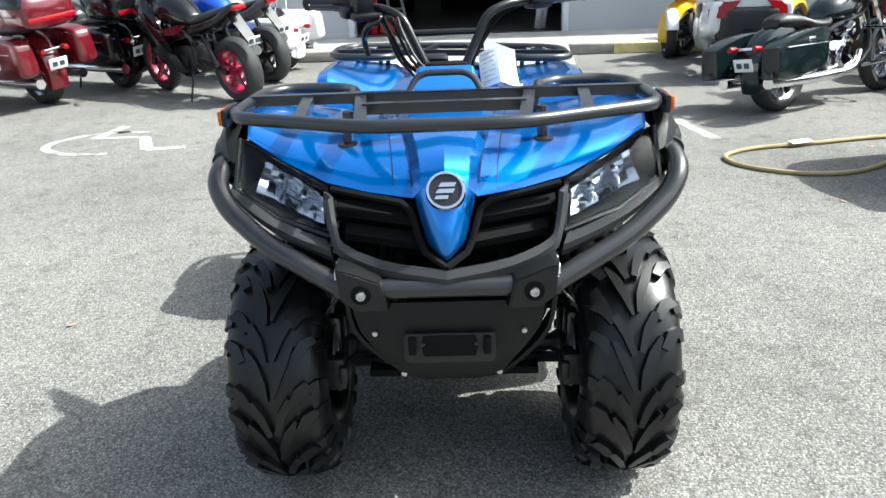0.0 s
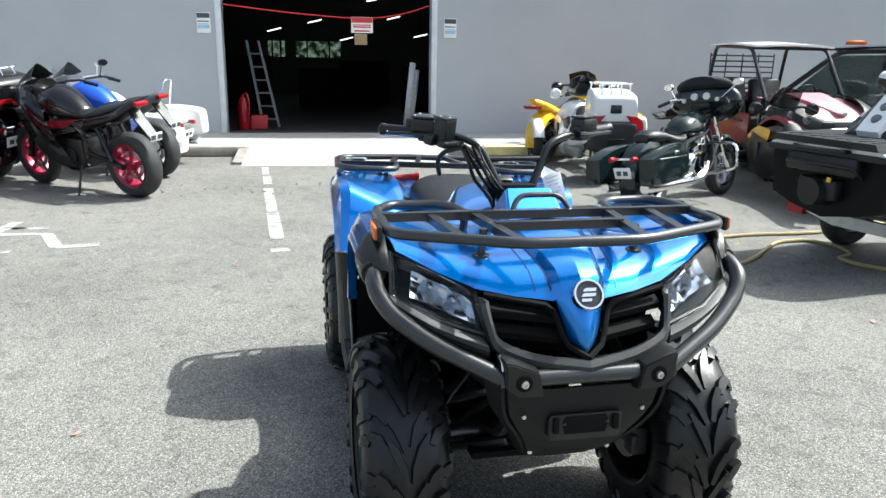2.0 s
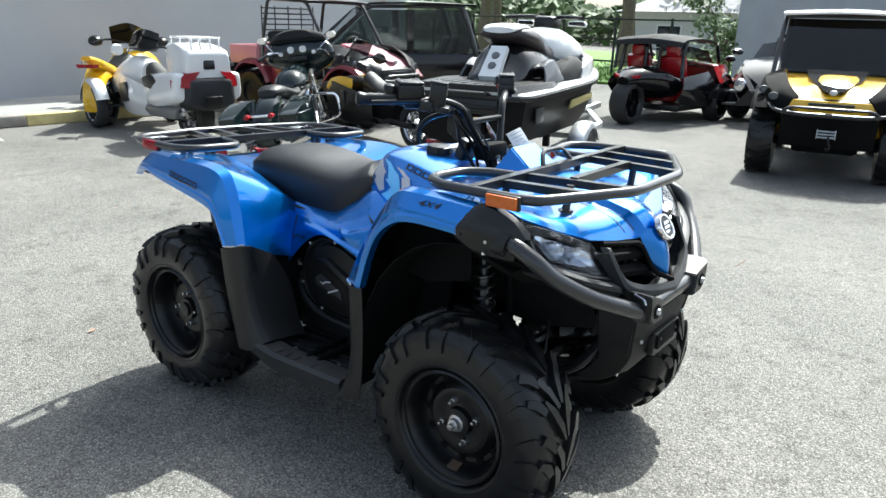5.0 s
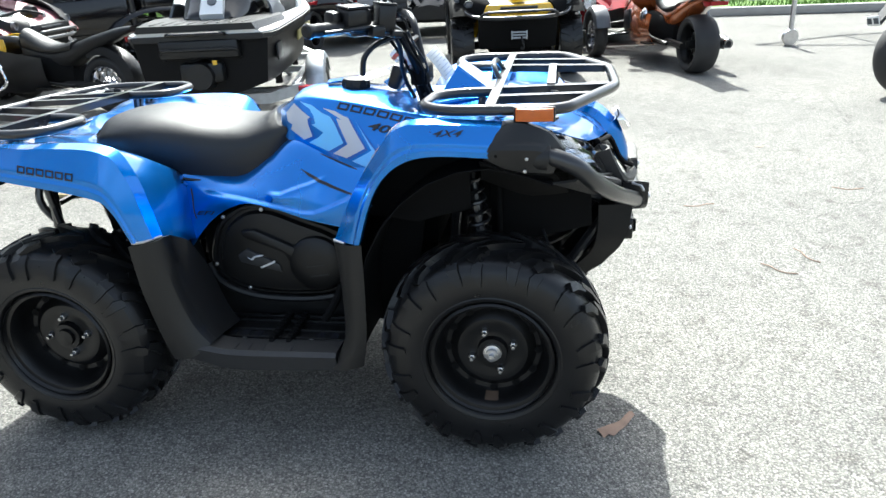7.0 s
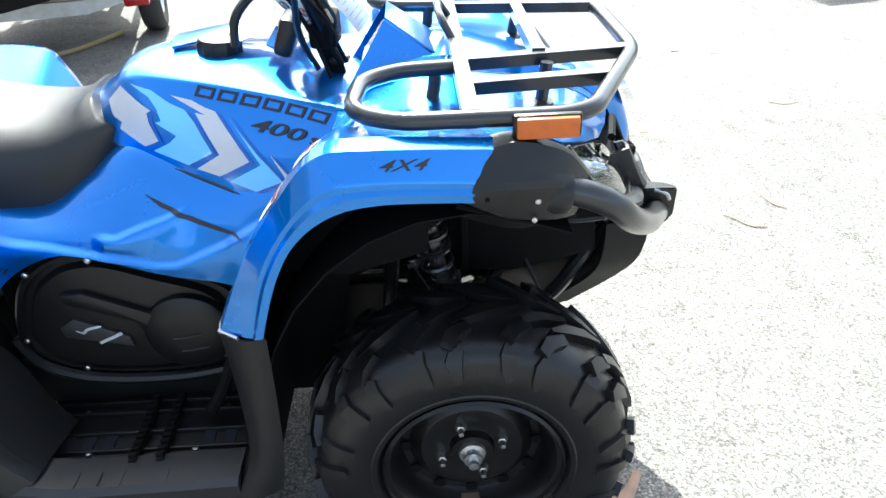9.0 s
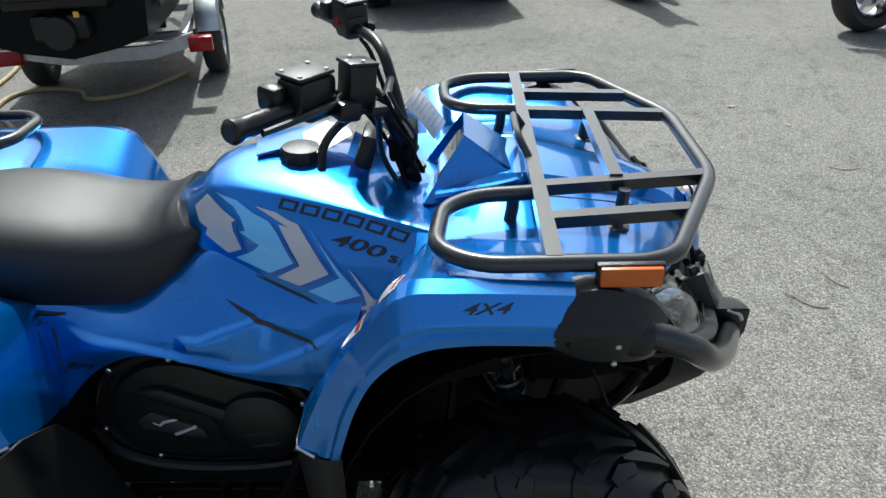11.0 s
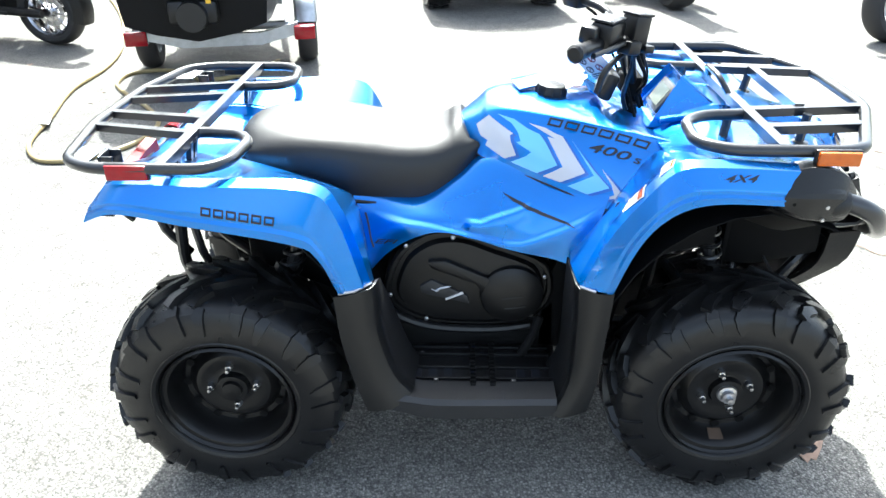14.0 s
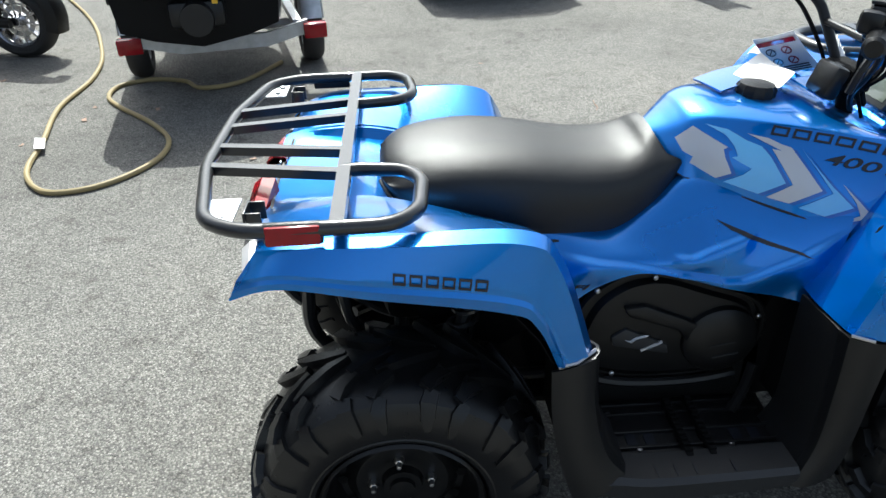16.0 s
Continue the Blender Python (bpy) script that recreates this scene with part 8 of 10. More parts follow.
def reverse_trike(name, m, label, body, dark, tall=True, accent=None):
    """A three-wheeled roadster: two wheels in front, rear axle at 0."""
    t = thing(name, m, label, "three-wheeler")
    wb, tr = 1.70, 0.66
    bare = body is ORANGE
    road_wheel(t, 0, 0, 0.32 if bare else 0.30, 0.27 if bare else 0.23, RIMB if bare else CH_RIM, 10)
    for s in (-1, 1):
        road_wheel(t, wb, s * tr, 0.28, 0.17, CH_RIM, 7)
        b = B()
        mudguard(b, wb, s * tr, 0.33, 0.105, 5, 165, drop=0.05)
        part("front_fender", b, GREYG if bare else body if accent is None else BLACKP, t)
        b = B()
        for z, dx in ((0.26, 0.12), (0.26, -0.14), (0.40, 0.05)):
            rod(b, (wb + dx, s * 0.18, z + 0.04), (wb, s * (tr - 0.09), z), 0.016, 8)
        part("suspension_arm", b, BLACKP, t)
        b = B()
        rows = [[(1.75, s * 0.16, 0.70), (1.45, s * 0.30, 0.72), (1.0, s * 0.36, 0.66), (0.60, s * 0.33, 0.60)], [(1.80, s * 0.20, 0.50), (1.45, s * 0.36, 0.50), (1.0, s * 0.42, 0.44), (0.55, s * 0.38, 0.42)],
                [(1.70, s * 0.18, 0.28), (1.40, s * 0.30, 0.24), (1.0, s * 0.34, 0.22), (0.55, s * 0.30, 0.26)]]
        sheet(b, rows, 3, 3, 0.006)
        part("side_fairing", b, body if accent is None else dark, t, "side fairing")
        b = B()
        box(b, (0.22, 0.03, 0.24), (1.20, s * 0.41, 0.50), pose(0, 0, 0, 0, 10, 0), 0.01)
        part("side_vent", b, dark, t)
    b = B()
    kw = 0.62 if accent else 1.0
    blob(b, [(1.0, 0.20 * kw, 0.60, 0.88 - 0.1 * (accent is not None), 0.74), (1.35, 0.32 * kw, 0.45, 0.94 - 0.14 * (accent is not None), 0.70), (1.70, 0.30 * kw, 0.35, 0.84 - 0.14 * (accent is not None), 0.62), (2.0, 0.20 * kw, 0.36, 0.66, 0.52), (2.12, 0.08, 0.40, 0.55, 0.48)])
    part("nose", b, body if accent is None else dark, t, sharp=1.0)
    b = B()
    blob(b, [(0.30, 0.18, 0.62, 0.76, 0.70), (0.6, 0.20, 0.60, 0.72, 0.66), (0.95, 0.16, 0.60, 0.88, 0.76)])
    part("seat", b, VINYL, t)
    b = B()
    tube(b, rounded([(1.00, -0.42, 1.0), (1.16, -0.28, 1.06), (1.24, 0, 1.0), (1.16, 0.28, 1.06), (1.00, 0.42, 1.0)], 0.08), 0.015, 8)
    part("handlebar", b, BLACKP, t)
    b = B()
    sheet(b, [[(1.30, -0.26, 0.98), (1.42, 0, 1.0), (1.30, 0.26, 0.98)], [(1.12, -0.22, 1.22), (1.22, 0, 1.28), (1.12, 0.22, 1.22)]], 3, 4, 0.005)
    part("windscreen", b, BLACKG if accent is None else SMOKE, t, "dark windscreen")
    for s in (-1, 1):
        b = B()
        blob(b, [(1.14, 0.07, 0.94, 1.06, 1.0), (1.22, 0.10, 0.93, 1.08, 1.0), (1.32, 0.04, 0.97, 1.03, 1.0)])
        b.transform(Matrix.Translation((0, s * 0.46, 0.02)))
        part("mirror", b, body if tall else BLACKP, t)
    if bare:
        b = B()
        sheet(b, [[(0.34, y, 0.66 - abs(y)) for y in (-0.12, 0, 0.12)], [(0.10, y, 0.80 - abs(y) * 0.5) for y in (-0.14, 0, 0.14)], [(-0.20, y, 0.86 - abs(y) * 0.4) for y in (-0.14, 0, 0.14)], [(-0.42, y, 0.84 - abs(y) * 0.3) for y in (-0.10, 0, 0.10)]], 3, 2, 0.012)
        part("tail_underside", b, LINER, t, "black underside of the tail")
        for s in (-1, 1):
            b = B()
            lathe(b, [(0.0, s * 0.05), (0.05, s * 0.045), (0.085, s * 0.02), (0.105, 0.0), (0, 0.0)], (0.80, s * 0.34, 0.56), "y", 24)
            part("engine_disc", b, CHROME, t, "round chrome engine cover")
            b = B()
            blob(b, [(-0.46, 0.03, 0.84, 0.92, 0.88), (-0.36, 0.045, 0.83, 0.93, 0.88), (-0.22, 0.02, 0.85, 0.90, 0.88)])
            b.transform(Matrix.Translation((0, s * 0.12, 0)))
            part("tail_lamp", b, REDL, t, "red tail lamp")
    else:
        b = B()
        mudguard(b, 0, 0, 0.36, 0.13, 60, 200, drop=0.08)
        part("rear_fender", b, dark if tall or accent else body, t)
    if tall:
        b = B()
        blob(b, [(-0.46, 0.31, 0.80, 1.02, 0.88), (-0.42, 0.36, 0.76, 1.09, 0.88), (-0.10, 0.33, 0.74, 1.16, 0.90), (0.16, 0.27, 0.76, 1.12, 0.92), (0.24, 0.17, 0.82, 1.02, 0.92)], sq=0.8)
        tb = part("top_case", b, body, t, "white top case with rack", sharp=0.9)
        b = B()
        for yy in (-0.22, -0.08, 0.08, 0.22):
            tube(b, rounded([(-0.40, yy, 1.06), (-0.40, yy, 1.22), (0.08, yy, 1.22), (0.10, yy, 1.08)], 0.04), 0.012, 8)
        for xx in (-0.38, -0.15, 0.05):
            tube(b, [(xx, -0.26, 1.22), (xx, 0.26, 1.22)], 0.012, 8)
        part("luggage_rack", b, WHITEG, tb, "white luggage rack")
        b = B()
        box(b, (0.03, 0.18, 0.11), (-0.455, 0, 0.93), pose(0, 0, 0, 0, 10, 0), 0.015)
        part("case_handle", b, BLACKP, tb)
        b = B()
        blob(b, [(0.14, 0.20, 0.78, 1.06, 0.92), (0.24, 0.20, 0.74, 1.04, 0.90), (0.32, 0.16, 0.72, 0.92, 0.84)])
        part("backrest", b, VINYL, t)
        for s in (-1, 1):
            b = B()
            blob(b, [(-0.44, 0.12, 0.56, 0.80, 0.68), (-0.38, 0.16, 0.50, 0.84, 0.66), (0.0, 0.17, 0.40, 0.82, 0.62), (0.36, 0.13, 0.36, 0.76, 0.58), (0.50, 0.05, 0.42, 0.64, 0.56)], sq=0.6)
            b.transform(Matrix.Translation((0, s * 0.38, 0)))
            pc = part("side_case", b, body, t, "rounded white side case", sharp=0.9)
            b = B()
            loft(b, [[(-0.42, s * 0.15, 0.86), (-0.40, s * 0.36, 0.85), (-0.34, s * 0.545, 0.76), (-0.34, s * 0.545, 0.67), (-0.42, s * 0.36, 0.66)], [(-0.485, s * 0.17, 0.85), (-0.475, s * 0.35, 0.835), (-0.41, s * 0.52, 0.745), (-0.41, s * 0.52, 0.68), (-0.49, s * 0.36, 0.675)]])
            part("tail_lamp", b, REDL, pc, "red tail lamp")
            b = B()
            prism(b, [(0.42, 0.74), (0.16, 0.80), (0.02, 0.72), (0.20, 0.62), (0.40, 0.64)], "y", s * 0.515, s * 0.545, 0.01)
            part("case_recess", b, BLACKP, pc, "dark recess")
            b = B()
            prism(b, [(-0.42, 0.46), (0.36, 0.44), (0.44, 0.36), (0.30, 0.30), (-0.36, 0.32)], "y", s * 0.44, s * 0.53, 0.02)
            part("lower_trim", b, GREYG, pc, "dark grey lower trim")
            b = B()
            lathe(b, [(0, -0.05), (0.055, -0.045), (0.065, 0.0), (0.05, 0.05), (0, 0.06)], (-0.36, s * 0.44, 0.40), "x", 16)
            part("exhaust_tip", b, CHROME, t)
    if not tall:
        b = B()
        blob(b, [(-0.40, 0.06, 0.84, 0.90, 0.87), (-0.22, 0.12, 0.76, 0.88, 0.82), (0.10, 0.16, 0.62, 0.80, 0.72), (0.50, 0.20, 0.40, 0.70, 0.56), (0.95, 0.18, 0.34, 0.78, 0.55)])
        part("tail_body", b, body if accent is None else dark, t, sharp=1.0)
        b = B()
        blob(b, [(0.35, 0.15, 0.30, 0.50, 0.40), (0.60, 0.25, 0.24, 0.60, 0.42), (1.0, 0.27, 0.22, 0.62, 0.42), (1.35, 0.20, 0.26, 0.56, 0.40)], sq=0.6)
        part("engine", b, LINER, t, "dark engine")
        for s in (-1, 1):
            b = B()
            tube(b, rounded([(0.30, s * 0.24, 0.30), (0.70, s * 0.30, 0.34), (1.2, s * 0.30, 0.52), (1.45, s * 0.22, 0.70)], 0.1), 0.02, 8)
            part("frame_tube", b, BLACKP, t)
            b = B()
            box(b, (0.16, 0.10, 0.02), (0.62, s * 0.36, 0.28), None, 0.005)
            part("foot_peg", b, BLACKP, t)
        if accent is not None:
            for s in (-1, 1):
                b = B()
                sheet(b, [[(1.62, s * 0.22, 0.74), (1.35, s * 0.26, 0.80), (1.10, s * 0.25, 0.78)], [(1.66, s * 0.27, 0.64), (1.32, s * 0.32, 0.68), (1.06, s * 0.30, 0.66)], [(1.58, s * 0.26, 0.56), (1.36, s * 0.31, 0.58), (1.2, s * 0.30, 0.58)]], 3, 3, 0.012)
                part("body_panel", b, accent, t, "yellow body panel")
        b = B()
        loft(b, [[(-0.36, -0.14, 0.80), (-0.36, 0.14, 0.80), (-0.36, 0.12, 0.75), (-0.36, -0.12, 0.75)], [(-0.47, -0.10, 0.80), (-0.47, 0.10, 0.80), (-0.46, 0.09, 0.76), (-0.46, -0.09, 0.76)]])
        part("tail_lamp", b, REDL, t, "red tail lamp")
        b = B()
        rod(b, (0, -0.17, 0.30), (0.62, -0.17, 0.32), 0.04, 8)
        rod(b, (0, 0.17, 0.30), (0.62, 0.17, 0.32), 0.04, 8)
        part("swing_arm", b, BLACKP, t)
        b = B()
        lathe(b, [(0.05, -0.10), (0.075, 0.0), (0.085, 0.25), (0.06, 0.5), (0, 0.5)], (0.0, -0.30, 0.32), "x", 16)
        mf = part("muffler", b, BLACKP, t, "short black muffler")
        b = B()
        lathe(b, [(0.030, -0.02), (0.052, -0.02), (0.055, 0.02), (0.030, 0.02)], (-0.11, -0.30, 0.32), "x", 16, closed=True)
        part("exhaust_tip", b, CHROME, mf)
        return t
    b = B()
    blob(b, [(-0.50, 0.30, 0.46, 0.74, 0.60), (-0.47, 0.38, 0.42, 0.78, 0.60), (-0.34, 0.44, 0.40, 0.80, 0.62), (-0.20, 0.36, 0.52, 0.78, 0.66)], sq=0.75)
    part("tail_skirt", b, GREYP, t, "dark grey tail skirt", sharp=0.9)
    b = B()
    box(b, (0.01, 0.26, 0.16), (-0.53, 0, 0.50), pose(0, 0, 0, 0, -12, 0), 0.006)
    part("plate_recess", b, BLACKP, t)
    return t


def sized(x, y, yaw, k, kx=1.0, ky=1.0, kz=1.0):
    return pose(x, y, 0, 0, 0, yaw) @ Matrix.Diagonal((k * kx, k * ky, k * kz, 1))


reverse_trike("white_three_wheeler", sized(2.82, 6.0, 83, 0.89, 1.0, 0.78), "white touring three-wheeler with red tail lamps", WHITEG, BLACKP, True)
reverse_trike("yellow_three_wheeler", sized(2.72, 7.70, 42, 0.92), "yellow and black three-wheeler beside the wall", YELP, BLACKP, False)
reverse_trike("black_three_wheeler", sized(4.10, 3.90, 77, 0.95, 1.0, 0.66, 0.90), "low black three-wheeler with yellow fenders", YELP, BLACKP, False, accent=YELP)
reverse_trike("orange_three_wheeler", sized(5.62, -1.47, 14, 0.88), "copper orange three-wheeler with a wide rear tyre", ORANGE, BLACKP, False)


def off_road_wheel(parent, x, y, R, w, rim=None):
    b = B()
    lathe(b, [(R * 0.55, -w * 0.42), (R * 0.52, -w * 0.2), (R * 0.3, -w * 0.1), (0, -w * 0.12)], (x, y, R), "y", 24, caps=False)
    lathe(b, [(R * 0.55, w * 0.42), (R * 0.52, w * 0.2), (R * 0.3, w * 0.1), (0, w * 0.12)], (x, y, R), "y", 24, caps=False)
    wh = part("wheel", b, rim or RIMB, parent, "off-road wheel")
    b = B()
    h = w / 2
    lathe(b, [(R * 0.52, -h * 0.8), (R * 0.7, -h), (R * 0.9, -h * 0.95), (R * 0.96, -h * 0.6), (R * 0.965, 0), (R * 0.96, h * 0.6), (R * 0.9, h * 0.95), (R * 0.7, h), (R * 0.52, h * 0.8)], (x, y, R), "y", 36, closed=True)
    for i in range(18):
        for s in (-1, 1):
            a = 2 * math.pi * (i + (0.5 if s > 0 else 0)) / 18
            c, sn = math.cos(a), math.sin(a)
            first = len(b.verts)
            box(b, (R * 0.11, h * 0.85, R * 0.06), (x + R * 0.965 * c, y + s * h * 0.5, R + R * 0.965 * sn), Matrix.Rotation(-a + math.pi / 2, 4, "Y") @ Matrix.Rotation(s * 0.4, 4, "Z"))
            b.verts.ensure_lookup_table()
            b.edges.new((b.verts[first], b.verts[4 * 36 + int(round(36 * a / (2 * math.pi))) % 36]))
    part("tyre", b, RUBBER, wh, "knobbly tyre")
    return wh


def side_by_side(name, m, label, body, dark, roofm, rack=False, cab=False, rimm=None):
    """A two-seat utility vehicle: forward x, centre at 0."""
    t = thing(name, m, label, "utility vehicle")
    R = 0.34
    for x in (-0.95, 0.98):
        for s in (-1, 1):
            off_road_wheel(t, x, s * 0.60, R, 0.26, rimm)
            b = B()
            mudguard(b, x, s * 0.58, R + 0.10, 0.15, 35 if x > 0 else 15, 165, drop=0.05)
            part("fender", b, LINER if body is YELP else dark, t)
            b = B()
            rod(b, (x, s * 0.30, 0.95), (x, s * 0.46, 0.42), 0.03, 8)
            for k in range(6):
                lathe(b, [(0.042, -0.006), (0.052, 0), (0.042, 0.006)], (x, s * (0.32 + 0.02 * k), 0.88 - 0.065 * k), "z", 12)
            part("shock", b, YELP if body is YELP else BLACKP, t, "coil-over shock")
    b = B()
    blob(b, [(-1.25, 0.35, 0.40, 0.60, 0.5), (-1.0, 0.50, 0.34, 0.62, 0.5), (0.0, 0.62, 0.30, 0.56, 0.42), (0.9, 0.45, 0.34, 0.66, 0.5), (1.25, 0.30, 0.40, 0.66, 0.52)])
    part("chassis", b, BLACKP, t)
    # hood
    b = B()
    rows = [[(0.45, y * 0.62, 1.08 - abs(y) * 0.02) for y in (-1, -0.5, -0.3, 0, 0.3, 0.5, 1)],
            [(0.80, y * 0.58, 1.04 + (0.035 if abs(y) < 0.35 else 0) - abs(y) * 0.03) for y in (-1, -0.5, -0.3, 0, 0.3, 0.5, 1)],
            [(1.15, y * 0.52, 0.95 + (0.03 if abs(y) < 0.35 else 0) - abs(y) * 0.05) for y in (-1, -0.5, -0.3, 0, 0.3, 0.5, 1)],
            [(1.36, y * 0.40, 0.82 - abs(y) * 0.04) for y in (-1, -0.5, -0.3, 0, 0.3, 0.5, 1)]]
    sheet(b, rows, 3, 2, 0.006)
    part("hood", b, body, t, "sloping hood")
    b = B()
    prism(b, [(0.58, 0.30), (0.58, -0.30), (1.00, -0.24), (1.30, -0.09), (1.34, -0.05), (1.34, 0.05), (1.30, 0.09), (1.00, 0.24)], "z", 0.0, 0.03)
    for v in b.verts:
        v.co.z += 1.095 - max(0, v.co.x - 0.62) * 0.26 - (0.035 if v.co.x > 1.2 else 0)
    part("hood_scoop", b, body if body is PINKISH else BLACKG, t)
    b = B()
    lathe(b, [(0, 0.012), (0.03, 0.010), (0.036, 0.0), (0, -0.004)], (1.36, 0, 0.895), "x", 16)
    part("nose_badge", b, GALV, t)
    b = B()
    box(b, (0.10, 0.72, 0.16), (1.33, 0, 0.74), pose(0, 0, 0, 0, 12, 0), 0.03)
    part("grille", b, BLACKP, t)
    b = B()
    prism(b, [(-0.34, 0.80), (0.34, 0.80), (0.38, 0.70), (0.26, 0.645), (-0.26, 0.645), (-0.38, 0.70)], "y", 0, 0.05, 0.01)
    b.transform(pose(1.37, 0, 0, 0, 0, -90))
    part("grille_surround", b, BLACKP if body is PINKISH else body, t)
    b = B()
    box(b, (0.02, 0.40, 0.035), (1.425, 0, 0.755), None, 0.006)
    box(b, (0.02, 0.40, 0.025), (1.425, 0, 0.70), None, 0.006)
    part("grille_gap", b, INK, t)
    for s in (-1, 1):
        b = B()
        rows = [[(0.62, s * 0.50, 1.10), (0.95, s * 0.46, 1.06), (1.20, s * 0.40, 0.95), (1.36, s * 0.30, 0.84)], [(0.70, s * 0.68, 1.03), (1.05, s * 0.64, 0.96), (1.27, s * 0.54, 0.86), (1.40, s * 0.36, 0.77)], [(0.78, s * 0.72, 0.84), (1.08, s * 0.68, 0.78), (1.28, s * 0.57, 0.70), (1.39, s * 0.40, 0.66)]]
        sheet(b, rows, 2, 3, 0.02)
        hl = part("headlamp", b, BLACKP if body is PINKISH else LINER, t, "headlamp housing")
        for xx, yy, zz in ((1.15, 0.64, 0.875), (1.30, 0.53, 0.815)):
            b = B()
            lathe(b, [(0, 0.02), (0.03, 0.015), (0.045, 0.035), (0.05, 0.0), (0, -0.01)], (xx, s * yy, zz), "x", 16)
            part("lamp", b, GREYG, hl)
    b = B()
    tube(b, rounded([(1.10, -0.66, 0.80), (1.42, -0.50, 0.66), (1.50, -0.30, 0.64), (1.50, 0.30, 0.64), (1.42, 0.50, 0.66), (1.10, 0.66, 0.80)], 0.08), 0.022, 10)
    tube(b, rounded([(1.45, -0.42, 0.65), (1.52, -0.36, 0.72), (1.52, 0.36, 0.72), (1.45, 0.42, 0.65)], 0.06), 0.018, 10)
    part("front_bumper", b, TUBE, t, "tubular bumper")
    b = B()
    for zz in (0.495, 0.468, 0.441):
        rod(b, (1.44, -0.075, zz), (1.44, 0.075, zz), 0.009, 8)
    for yy in (-0.08, 0.08):
        box(b, (0.03, 0.012, 0.085), (1.44, yy, 0.468), None, 0.003)
    wn_ = part("winch", b, GALV, t, "roller fairlead with a hook")
    b = B()
    tube(b, rounded([(1.46, 0.02, 0.46), (1.48, 0.03, 0.40), (1.48, 0.05, 0.36), (1.48, 0.03, 0.33), (1.48, 0.01, 0.35)], 0.015), 0.009, 8)
    part("hook", b, BLACKP, wn_)
    b = B()
    box(b, (0.10, 0.86, 0.36), (1.28, 0, 0.50), pose(0, 0, 0, 0, 14, 0), 0.03)
    box(b, (2.3, 0.62, 0.22), (0.0, 0, 0.36), None, 0.05)
    for sd in (-1, 1):
        for xx in (0.84, 1.14, -0.84, -1.10):
            rod(b, (xx, sd * 0.22, 0.36), (xx * 1.0, sd * 0.52, 0.32), 0.022, 6)
    part("belly", b, LINER, t, "dark belly and suspension arms")
    for sd in (-1, 1):
        b = B()
        box(b, (0.9, 0.05, 0.42), (-0.12, sd * 0.60, 0.62), None, 0.03)
        part("side_door", b, dark, t)
    # cab frame, seats, roof
    cage = [([(x, -0.60, z), (x, 0.60, z)], 0.024) for x, z in ((0.20, 1.86), (-0.60, 1.90), (-0.74, 1.15))]
    for s in (-1, 1):
        cage.append((rounded([(0.62, s * 0.62, 1.05), (0.20, s * 0.60, 1.86), (-0.60, s * 0.60, 1.90), (-0.74, s * 0.62, 1.0), (-0.74, s * 0.60, 0.5)], 0.10), 0.026))
        cage.append(([(0.55, s * 0.62, 1.05), (0.55, s * 0.62, 0.40)], 0.024))
        cage.append(([(0.20, s * 0.62, 0.72), (-0.70, s * 0.62, 0.80)], 0.02))
    for pts, r in cage:
        b = B()
        tube(b, pts, r, 10)
        part("cage_tube", b, TUBE, t, "black roll cage tube")
    b = B()
    sheet(b, [[(0.32, -0.62, 1.87), (0.34, 0, 1.90), (0.32, 0.62, 1.87)], [(-0.2, -0.66, 1.92), (-0.2, 0, 1.96), (-0.2, 0.66, 1.92)], [(-0.72, -0.62, 1.90), (-0.72, 0, 1.93), (-0.72, 0.62, 1.90)]], 3, 3, 0.03)
    part("roof", b, roofm, t, "hard roof panel")
    for s in (-1, 1):
        b = B()
        box(b, (0.50, 0.52, 0.16), (-0.30, s * 0.30, 0.66), None, 0.05)
        box(b, (0.14, 0.50, 0.62), (-0.60, s * 0.30, 1.02), pose(0, 0, 0, 0, -10, 0), 0.05)
        part("seat", b, VINYL, t, "black bucket seat")
    b = B()
    box(b, (0.18, 1.15, 0.24), (0.46, 0, 0.98), None, 0.05)
    part("dashboard", b, BLACKP, t)
    b = B()
    pts = [Vector((0.24 + 0.06 * math.sin(a), 0.30 + 0.17 * math.cos(a), 1.10 + 0.16 * math.sin(a))) for a in (2 * math.pi * i / 20 for i in range(20))]
    tube(b, pts, 0.014, 8, 1, True)
    rod(b, (0.24, 0.30, 1.10), (0.42, 0.30, 1.0), 0.02, 8)
    part("steering_wheel", b, BLACKP, t)
    b = B()
    box(b, (0.60, 1.25, 0.06), (-1.15, 0, 0.80), None, 0.01)
    for s in (-1, 1):
        box(b, (0.62, 0.05, 0.26), (-1.15, s * 0.62, 0.92), None, 0.015)
    box(b, (0.05, 1.25, 0.26), (-1.47, 0, 0.92), None, 0.015)
    box(b, (0.05, 1.25, 0.30), (-0.84, 0, 0.94), None, 0.015)
    part("cargo_bed", b, body if body is not YELP else BLACKP, t, "open cargo bed")
    if body is YELP:
        b = B()
        plate(b, [(-0.78, -0.60, 0.85), (-0.78, 0.60, 0.85), (-0.66, 0.58, 1.84), (-0.66, -0.58, 1.84)], 0.01)
        part("rear_panel", b, CLOTH, t, "dark rear panel")
        b = B()
        plate(b, [(0.62, -0.58, 1.08), (0.62, 0.58, 1.08), (0.24, 0.56, 1.82), (0.24, -0.56, 1.82)], 0.006)
        part("windscreen", b, SMOKE, t, "tinted windscreen")
        for s in (-1, 1):
            b = B()
            tube(b, [(0.62, s * 0.50, 0.98), (0.62, s * 0.50, 1.10)], 0.02, 8)
            part("hood_peg", b, YELP, t)
